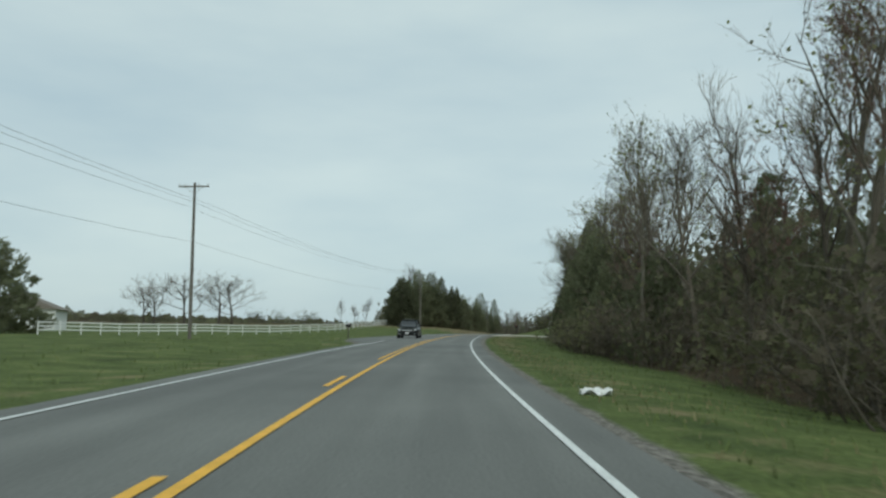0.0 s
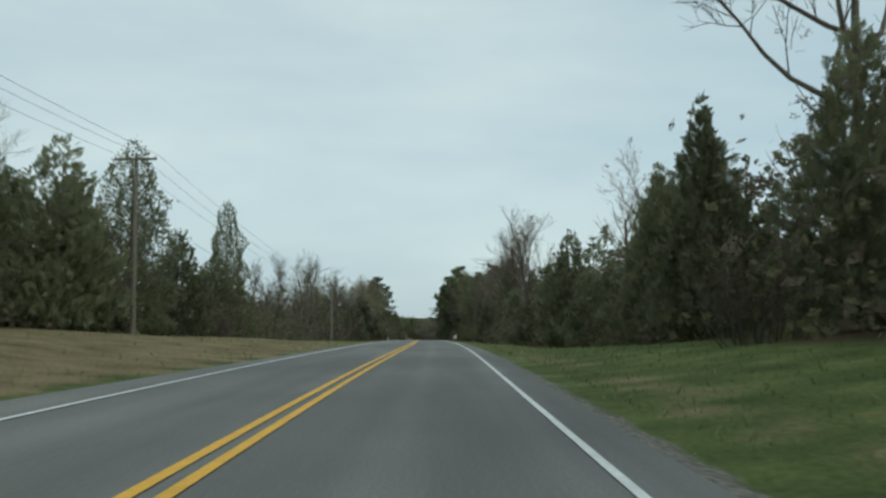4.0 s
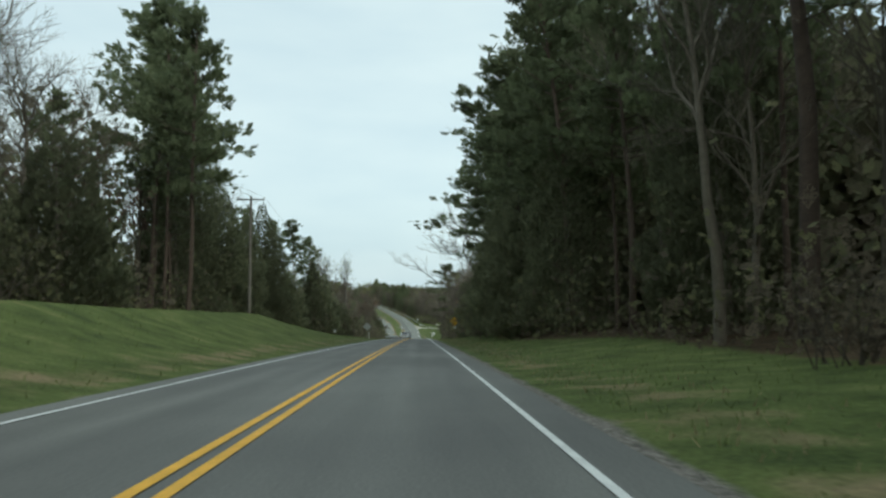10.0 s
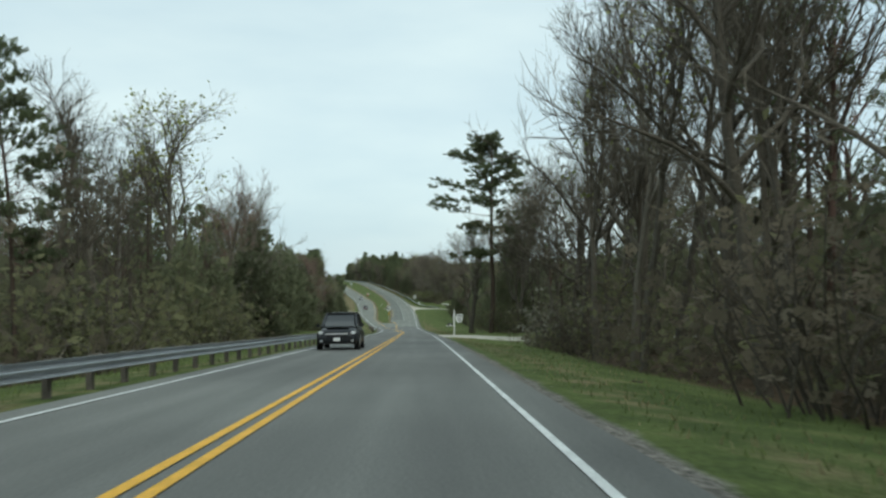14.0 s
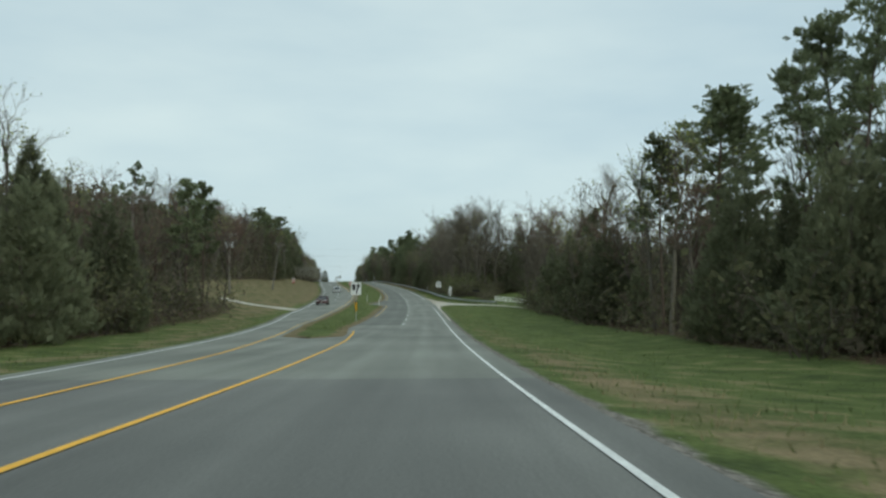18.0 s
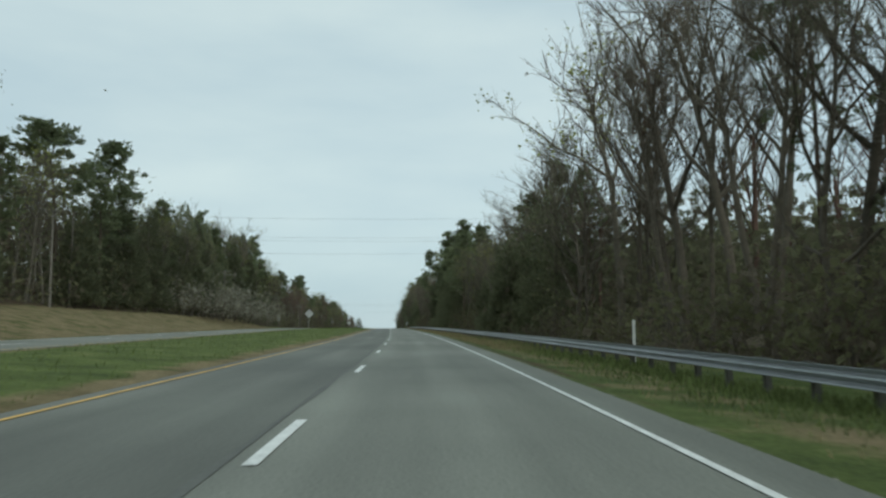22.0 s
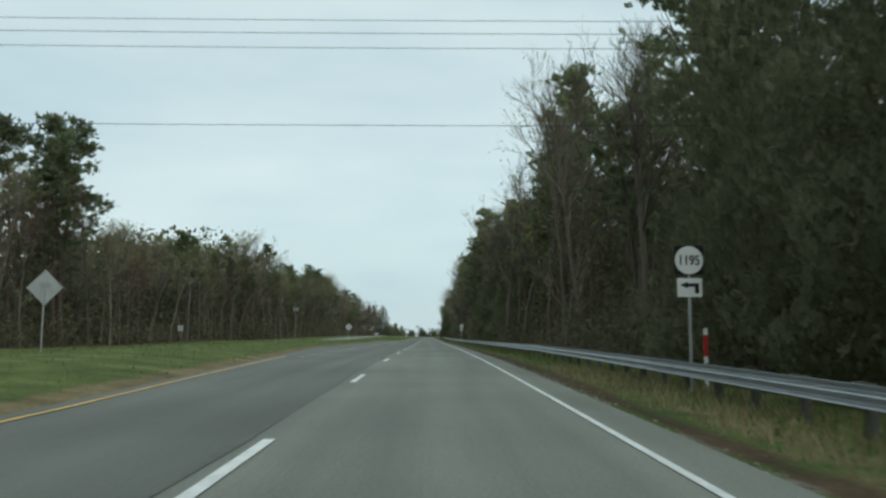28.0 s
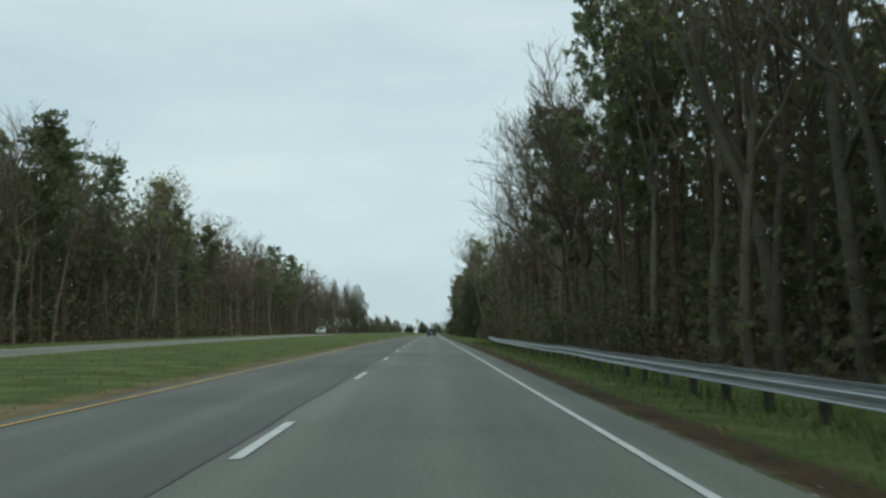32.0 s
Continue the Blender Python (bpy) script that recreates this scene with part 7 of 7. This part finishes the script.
# ---- cars ----
M_GLASS = mat("car_glass", (0.015, 0.018, 0.02), 0.08, 0.0, var=0.1, spec=0.6)
M_TYRE = mat("tyre_rubber", (0.018, 0.018, 0.018), 0.85, var=0.2)
M_LAMP = mat("lamp_lens", (0.75, 0.77, 0.78), 0.15, 0.0, var=0.05, spec=0.6)
M_TAIL = mat("tail_lamp", (0.35, 0.015, 0.012), 0.2, 0.0, var=0.1, spec=0.5)
M_TRIM = mat("black_trim", (0.02, 0.02, 0.021), 0.6, var=0.2)


def loft(sections, bm=None):
    """A smooth shell over sections: (y, half width low, half width high, z low, z mid, z high)."""
    bm = bm or bmesh.new()
    rings = []
    for y, wl_, wh_, z0, zm, z1 in sections:
        pts = [(-wl_ * 0.92, z0), (-wl_, z0 + 0.12), (-wl_, zm), (-wh_, z1 - 0.06), (-wh_ * 0.88, z1), (wh_ * 0.88, z1), (wh_, z1 - 0.06), (wl_, zm), (wl_, z0 + 0.12), (wl_ * 0.92, z0)]
        rings.append([bm.verts.new((x, y, z)) for x, z in pts])
    for a, b in zip(rings[:-1], rings[1:]):
        for i in range(len(a)):
            j = (i + 1) % len(a)
            bm.faces.new((a[i], a[j], b[j], b[i]))
    bm.faces.new(rings[0][::-1])
    bm.faces.new(rings[-1])
    bmesh.ops.recalc_face_normals(bm, faces=bm.faces)
    return bm


def car(color, suv, label):
    """A car whose nose looks towards -y."""
    ob = thing("car", label, "car", "cars on the road")
    paint_ = mat("car_paint_" + str(len(bpy.data.materials)), color, 0.28, 0.25, var=0.06, spec=0.5)
    hd = 0.98 if suv else 0.86
    ht = 1.66 if suv else 1.43
    body = part("body", loft([(-2.28, 0.68, 0.6, 0.36, 0.5, hd - 0.24), (-2.12, 0.86, 0.74, 0.28, 0.55, hd - 0.1), (-1.2, 0.91, 0.8, 0.24, 0.62, hd), (-0.6, 0.92, 0.84, 0.22, 0.66, hd + 0.06), (1.0, 0.92, 0.84, 0.22, 0.68, hd + 0.08), (1.9, 0.90, 0.8, 0.26, 0.68, hd + 0.07), (2.25, 0.84, 0.72, 0.36, 0.6, hd - 0.02)]), paint_, ob)
    for f in body.data.polygons:
        f.use_smooth = True
    tail = 2.1 if suv else 1.55
    cabin = part("cabin", loft([(-1.25, 0.84, 0.76, hd - 0.1, hd - 0.02, hd + 0.05), (-0.75, 0.85, 0.72, hd - 0.06, hd + 0.04, hd + 0.42 * (ht - hd)), (-0.22, 0.85, 0.66, hd - 0.06, hd + 0.05, ht - 0.06), (0.3, 0.85, 0.68, hd - 0.06, hd + 0.05, ht), (tail - 0.75, 0.85, 0.66, hd - 0.06, hd + 0.05, ht - 0.05), (tail, 0.80, 0.70, hd - 0.06, hd, hd + 0.16)]), M_GLASS, ob)
    part("roof", loft([(-0.26, 0.66, 0.56, ht - 0.11, ht - 0.08, ht - 0.035), (0.3, 0.70, 0.58, ht - 0.08, ht - 0.04, ht + 0.03), (tail - 0.7, 0.68, 0.56, ht - 0.11, ht - 0.07, ht - 0.015)]), paint_, ob)
    for x in (-1, 1):
        part("pillar", rod((x * 0.80, -1.2, hd + 0.02), (x * 0.665, -0.25, ht - 0.06), 0.04, n=6), paint_, cabin)
        part("pillar", rod((x * 0.85, 0.32, hd + 0.02), (x * 0.69, 0.3, ht - 0.04), 0.035, n=6), paint_, cabin)
        part("pillar", rod((x * 0.82, tail - 0.1, hd + 0.05), (x * 0.67, tail - 0.72, ht - 0.05), 0.05, n=6), paint_, cabin)
        part("mirror", box((0.22, 0.12, 0.15), (x * 0.99, -0.85, hd + 0.1), 0.04), paint_, body)
        part("headlight", box((0.40, 0.2, 0.14), (x * 0.62, -2.13, 0.74), 0.04, Matrix.Rotation(radians(x * -10), 4, "Y")), M_LAMP, body)
        part("tail_light", box((0.2, 0.12, 0.24), (x * 0.72, 2.17, 0.78), 0.03), M_TAIL, body)
        for y in (-1.38, 1.38):
            r = 0.35 if suv else 0.32
            wheel = part("wheel", rod((x * 0.72, y, r), (x * 0.95, y, r), r, n=20), M_TYRE, ob)
            part("rim", rod((x * 0.93, y, r), (x * 0.962, y, r), r * 0.62, n=14), M_ALU, wheel)
    part("grille", box((0.94, 0.06, 0.2), (0, -2.26, 0.66), 0.02), M_TRIM, body)
    part("grille_bar", box((0.98, 0.03, 0.045), (0, -2.30, 0.70), 0.01), M_LAMP, body)
    part("bumper", box((1.5, 0.16, 0.16), (0, -2.22, 0.44), 0.05), paint_, body)
    part("hood_ridge", box((1.0, 1.0, 0.03), (0, -1.55, hd - 0.01), 0.012), paint_, body)
    for x in (-1, 1):
        part("fog_lamp", box((0.16, 0.05, 0.09), (x * 0.66, -2.26, 0.40), 0.02), M_LAMP, body)
        part("wheel_arch", rod((x * 0.86, -1.38, 0.37), (x * 0.935, -1.38, 0.37), 0.42, n=20), M_TRIM, body)
        part("wheel_arch", rod((x * 0.86, 1.38, 0.37), (x * 0.935, 1.38, 0.37), 0.42, n=20), M_TRIM, body)
    part("lower_intake", box((1.2, 0.08, 0.14), (0, -2.2, 0.36), 0.02), M_TRIM, body)
    part("number_plate", box((0.3, 0.02, 0.15), (0, -2.3, 0.46), 0.004), M_SIGN_W, body)
    part("rear_plate", box((0.3, 0.02, 0.15), (0, 2.27, 0.72), 0.004), M_SIGN_W, body)
    return ob


for s, l, color, suv, flip, label in (
        (74.6, 6.0, (0.022, 0.026, 0.025), True, 0, "dark grey sport utility vehicle in the oncoming lane"),
        (674, 4.9, (0.62, 0.64, 0.65), False, 0, "white sedan in the oncoming lane"),
        (712, 5.0, (0.022, 0.024, 0.028), True, 0, "black sport utility vehicle in the oncoming lane"),
        (997, 18.0, (0.09, 0.018, 0.022), False, 0, "dark red sedan on the oncoming carriageway"),
        (1068, 19.4, (0.62, 0.64, 0.65), False, 0, "white sedan on the oncoming carriageway"),
        (1752, 26.8, (0.55, 0.56, 0.57), True, 0, "pale car on the oncoming carriageway"),
        (1752, 1.9, (0.05, 0.053, 0.056), True, 180, "dark car far ahead on the divided road")):
    c = car(color, suv, label)
    up = float(OPP_UP(s)) if s > 940 and l > 10 else 0.0
    x, y, z = spot(s, l, up + 0.012)
    gr = math.degrees(math.atan(np.interp(s, SS, grade)))
    place(c, pose(x, y, z, 0, 0, turn(s)) @ pose(0, 0, 0, gr, 0, flip))

# ---- single trees, the field beyond the fence ----
for kind, s, l, h in [
        ("bush", 172, 92, 4), ("bush", 176, 86, 4), ("bush", 180, 96, 4), ("bush", 200, 66, 4.5), ("bush", 204, 60, 4.5), ("bush", 198, 71, 4), ("bare", 248, 67, 11), ("bare", 250, 59, 12), ("bare", 252, 63, 10), ("cedar", 1905, 33.5, 21), ("pine", 1460, 46.5, 28), ("pine", 1466, 49, 26)]:
    plant(kind, s, l, h)
for s, l, h, w in ((172, 83, 12.5, 1.8), (176, 78, 13.5, 1.8), (178, 67, 12.5, 1.6), (181, 72, 13.5, 1.8), (174, 87, 12, 1.7)):
    plant("oak", s, l, h, 0, w)
plant("cedar", 91, 57.5, 11.5, 0, 1.7)
for s, l, h in ((1190, 36, 7.5), (1196, 35.5, 7), (1203, 35, 7.8), (1210, 34.5, 7), (1216, 34, 7.4), (1223, 33.5, 7.5), (1229, 33, 6.8), (1235, 32.5, 6.6), (1240, 32, 5.4)):
    plant("blossom", s, l, h, 0, 1.35)
for s, l, h in ((722, -9.5, 6.0), (727, -11.5, 6.5), (731, -14.5, 6.0), (718, -8.5, 5.0)):
    plant("budding", s, l, h, 0, 1.3)
for kind, s, l, h, w in (("cedar", 768, 21, 9.5, 1.3), ("cedar", 774, 20.5, 11.5, 1.4), ("cedar", 780, 21.5, 11, 1.4), ("cedar", 786, 20.3, 12, 1.4), ("cedar", 799, 22, 14, 1.4), ("cedar", 806, 23, 13, 1.4), ("cedar", 820, 23.5, 15, 1.4), ("cedar", 836, 23.5, 14, 1.4), ("cedar", 743, 15.5, 8.5, 1.2), ("cedar", 748, 17, 9, 1.2), ("bare", 765, 22.3, 17, 1.0), ("bare", 760, 20, 16, 1.0),
                         ("cedar", 770, -26.5, 17, 1.3), ("cedar", 775, -30, 14, 1.4), ("cedar", 781, -27, 11, 1.4), ("cedar", 790, -29, 13, 1.4),
                         ("budding", 66, -15.5, 18, 1.1), ("budding", 73, -17, 19, 1.1), ("bare", 60, -14, 16, 1.0)):
    plant(kind, s, l, h, 0, w)
for k in range(26):  # brush behind the guard rail
    s = forest.uniform(1043, 1066)
    plant(("bush", "dry")[k % 3 == 1], s, -9.5 - forest.uniform(0, 8), forest.uniform(2.2, 4.2), 0, 1.4)
for k in range(9):
    plant(("dry", "bush")[k % 2], 1035 + k * 1.3, -12.5 - forest.uniform(0, 3.5), forest.uniform(1.5, 2.6), 0, 1.5)
for k in range(16):
    plant(("dry", "bush")[k % 3 == 1], forest.uniform(1045, 1056), -15 - k * 0.65, forest.uniform(2.8, 4.4), 0, 1.4)
for k in range(22):  # brambles at the foot of the cedars
    s = 58 + k * 2.1
    plant(("bush", "dry")[k % 3 == 1], s, float(R_EDGE(s) - WOOD_R(s)) + forest.uniform(-0.2, 1.0), forest.uniform(1.8, 3.6), 0, 1.3)
for kind, s, l, h, w in (("cedar", 500, 13.4, 10.5, 1.6), ("cedar", 507, 17, 10, 1.4), ("cedar", 493, 17, 8, 1.4), ("cedar", 377, 16.5, 10, 1.3), ("budding", 385, 16, 14, 1.3), ("budding", 391, 17, 14.5, 1.3)):
    plant(kind, s, l, h, 0, w)
for kind, s, l, h, w in (("cedar", 1062, -24, 12, 1.3), ("cedar", 1066, -30, 13, 1.3), ("cedar", 1070, -36, 13, 1.3), ("cedar", 1072, -43, 12, 1.3), ("cedar", 1059, -18, 10, 1.3), ("bare", 1060, -28, 16, 1.2), ("bare", 1064, -40, 16, 1.2), ("bush", 990, -19, 5, 1.3), ("bush", 994, -22, 5.5, 1.3), ("reddish", 1000, -21.3, 20.5, 1.3), ("bare", 1002, -17.7, 17.5, 1.4), ("reddish", 997.5, -20, 18, 1.3), ("bare", 1008, -25, 14, 1.3), ("reddish", 1003, -22.5, 17, 1.3), ("cedar", 998, -21.5, 8, 1.4), ("dry", 1000, -18.3, 4, 1.4), ("dry", 996, -16.8, 3, 1.4), ("bush", 1031, -33, 1.3, 1.6)):
    plant(kind, s, l, h, 0, w)
for kind, s, l, h, w in (("cedar", 556, -6.6, 12, 1), ("cedar", 566, -6.3, 13, 1), ("cedar", 576, -6.6, 13, 1), ("cedar", 586, -7.2, 13, 1), ("cedar", 595, -8.2, 13, 1), ("cedar", 630, -9, 13, 1.1), ("cedar", 640, -8.8, 12, 1.1), ("cedar", 622, -10, 14, 1.1), ("cedar", 606, -10, 15, 1.1), ("cedar", 618, -12, 10, 1.4), ("cedar", 613, -15, 13, 1.4), ("cedar", 608, -17.5, 15, 1.4), ("pine", 604, -17, 21, 1.2), ("pine", 611, -19, 20, 1.2)):
    plant(kind, s, l, h, 0, w)
plant("pine", 785, -8.8, 27, 0, 1.45)
for s, l, h in ((792, -6.8, 16), (799, -7.0, 18), (806, -8, 17)):
    plant("bare", s, l, h, 0, 1.4)
plant("budding", 645, 15.5, 16, 0, 0.6)
for kind, s, l, h, w in (("pine", 920, -22, 18, 1.1), ("pine", 922, -31, 25, 1.1), ("bare", 925, -38, 22, 1.3), ("bare", 930, -32, 20, 1.2), ("pine", 556, 19, 23, 1.0), ("bare", 752, -22, 22, 1.2), ("bare", 747, -26, 23, 1.2), ("bare", 757, -27, 21, 1.2), ("bare", 762, -23, 22, 1.2), ("bare", 743, -19, 22, 1.2), ("bare", 768, -18, 21, 1.2), ("bare", 739, -15, 20, 1.1), ("cedar", 760, -30, 9, 1.3), ("cedar", 752, -31, 8, 1.3), ("bare", 338, -15, 23, 1.3), ("bare", 345, -18, 24, 1.3), ("bare", 364, -15, 17, 1.3), ("bare", 318, 18, 14, 1.0), ("bare", 323, 20, 13, 1.0)):
    plant(kind, s, l, h, 0, w)
for k in range(62):  # low brambles in the hollow beside the drive
    s = forest.uniform(724, 747)
    plant(("bush", "dry")[k % 3 == 1], s, -6.5 - forest.uniform(0, 9), forest.uniform(0.8, 1.6), 0, 2.4)
for k in range(30):  # brambles on the bank
    plant(("bush", "dry")[k % 3 == 0], forest.uniform(158, 214), -5.0 - forest.uniform(0, 4), forest.uniform(1.0, 2.2), 0, 1.5)
for s, l, h in ((728, -8.2, 4.4), (12, -8.0, 3.2)):
    plant("blossom" if s > 100 else "budding", s, l, h)
house = thing("farmhouse", "white farmhouse with a grey roof behind the field", "house")
part("wall", box((12, 8, 3.4), (0, 0, 1.6)), M_WHITEWOOD, house)
bm = bmesh.new()
plate([(-6.6, 3.2), (6.6, 3.2), (6.6, 3.25), (0, 5.9), (-6.6, 3.25)], 8.8, -4.4, bm)
part("roof", bm, M_POST, house)
for x in (-4, -1.4, 1.4, 4):
    w_ = part("window", box((1.0, 0.08, 1.3), (x, -4.02, 1.9), 0.02), M_GLASS, house)
    part("window_frame", box((1.14, 0.06, 0.1), (x, -4.05, 1.2)), M_WHITEWOOD, w_)
place(house, stand(122, 76, 0, 20))

# ---- the low line of trees where the road goes out of sight ----
for k in range(34):
    plant(("cedar", "budding", "bush", "cedar")[k % 4], 2382 + forest.uniform(0, 12), -42 + k * 3.6, (11, 13, 8, 9)[k % 4] * forest.uniform(0.8, 1.15), 0, 1.4)
for k in range(16):
    plant(("cedar", "bare", "budding")[k % 3], 2040 + k * 21, 36 + forest.uniform(0, 8), forest.uniform(9, 14), 0, 1.3)
    plant(("cedar", "bush", "budding")[k % 3], 2040 + k * 21, -9 - forest.uniform(0, 6), forest.uniform(9, 13), 0, 1.3)

# ---- grass blades on the verges and the median ----
gr_ = np.random.RandomState(77)


def blades(name, n, lat, material, hmin, hmax, label, s0=-5, s1=1640, clump=0.25):
    s = gr_.uniform(s0, s1, n)
    s = s + gr_.normal(size=n) * clump
    l = lat(s, gr_.uniform(0, 1, n))
    base = spot(s, l, height(s, l) - 0.02)
    h = gr_.uniform(hmin, hmax, n)[:, None] * U
    ang = gr_.uniform(0, 6.28, n)
    w = np.stack([np.cos(ang), np.sin(ang), 0 * ang], 1) * (0.012 + 0.03 * h / U) * U
    tip = base + np.stack([gr_.normal(size=n) * 0.35, gr_.normal(size=n) * 0.35, np.ones(n)], 1) * h
    v = np.stack([base - w, base + w, tip + w * 0.25, tip - w * 0.25], 1).reshape(-1, 3)
    ob = new(name, quad_mesh(name, v, np.arange(4 * n).reshape(-1, 4), material))
    return tagged(ob, label, "grass", kind="stuff")


def right_verge(s, f):
    return R_EDGE(s) - 0.9 - f ** 1.3 * np.minimum(WOOD_R(s), 16)


def left_verge(s, f):
    return p3(s) + 0.8 + f ** 1.3 * np.minimum(WOOD_L(s), 14)


def in_median(s, f):
    return p1(s) + 0.5 + f * np.maximum(p2(s) - p1(s) - 1.0, 0)


def clear(fn, right=True):
    """Keeps blades off the drives by moving them into the verge beyond."""
    def g(s, f):
        l = fn(s, f)
        for a, b in ((108, 127), (400, 418), (744, 760), (992, 1046)):
            l = np.where((s > a) & (s < b), -60 - 20 * f, l) if right else l
        return l
    return g


blades("verge_grass", 66000, clear(right_verge), M_GRASS, 0.05, 0.15, "green grass on the verge")
blades("rail_grass", 44000, lambda s, f: -2.3 - f * 3.0, M_GRASS, 0.08, 0.24, "long grass under the guard rail", 1018, 1650)
blades("rail_grass", 16000, lambda s, f: np.interp(s, [1008, 1022, 1040, 1130], [-8.2, -4.9, -3.6, -3.5]) - f * 1.5, M_GRASS, 0.10, 0.26, "long grass under the guard rail", 1008, 1130)
blades("dry_rail_grass", 24000, lambda s, f: -1.6 - f * 3.4, M_STRAW, 0.10, 0.30, "tall dry grass in front of the guard rail", 1095, 1390)
blades("dry_verge_grass", 16000, clear(lambda s, f: R_EDGE(s) - 0.7 - f * 3.0), M_STRAW, 0.05, 0.15, "dry straw-coloured grass by the road's edge")
blades("far_verge_grass", 34000, left_verge, M_GRASS, 0.06, 0.20, "green grass on the far verge")
blades("median_grass", 26000, in_median, M_GRASS, 0.06, 0.16, "green grass in the median", 916, 1640)


def pebbles(name, n, s, l, small, big, label, lift=0.0):
    """Loose stones lying on the ground, each a squat eight-sided lump."""
    size = gr_.uniform(small, big, n)[:, None, None] * U
    at = spot(s, l, height(s, l) + lift)
    ring = np.array([(1, 0, 0), (0, 1, 0), (-1, 0, 0), (0, -1, 0), (0.15, 0.1, 0.7), (0.15, 0.1, 0.7)], float)
    v = at[:, None] + ring[None] * size * gr_.uniform(0.6, 1.3, (n, 6, 3))
    v[:, 5] = v[:, 4]
    q = np.array([(0, 1, 4, 5), (1, 2, 4, 5), (2, 3, 4, 5), (3, 0, 4, 5)])[:, :3]
    f = (q[None] + (np.arange(n) * 6)[:, None, None]).reshape(-1, 3)
    return tagged(new(name, quad_mesh(name, v.reshape(-1, 3), f, M_STONE)), label, "stones", kind="stuff")


n_ = 7000
d_ = 0.35 + 5.5 * gr_.uniform(0, 1, n_) ** 1.4
s_ = 407 + (3.0 + 6 * np.exp(-d_ / 2.2)) * gr_.uniform(-1, 0.3, n_)
pebbles("loose_gravel", n_, s_, R_EDGE(s_) + 0.12 - d_, 0.012, 0.042, "loose grey stones on the gravel drive", 0.075)
n_ = 6000
s_ = gr_.uniform(1000, 1030, n_)
pebbles("loose_gravel", n_, s_, R_EDGE(s_) - 0.1 - gr_.uniform(0, 1, n_) ** 1.3 * np.interp(s_, [1000, 1004, 1018, 1030], [6, 4.2, 2.0, 0.6]), 0.008, 0.028, "loose stones on the gravel shoulder", 0.03)
n_ = 9000
s_ = gr_.uniform(1040, 1640, n_)
pebbles("edge_stones", n_, s_, R_EDGE(s_) + 0.02 - gr_.gamma(2.0, 0.16, n_) * (0.6 + 0.5 * np.sin(s_ * 0.11) * np.sin(s_ * 0.037)), 0.007, 0.024, "scattered stones and dirt clods along the pavement's edge")
n_ = 5000
s_ = gr_.uniform(0, 900, n_)
pebbles("edge_stones", n_, s_, R_EDGE(s_) + 0.02 - gr_.gamma(2.0, 0.09, n_), 0.006, 0.018, "scattered stones along the pavement's edge")
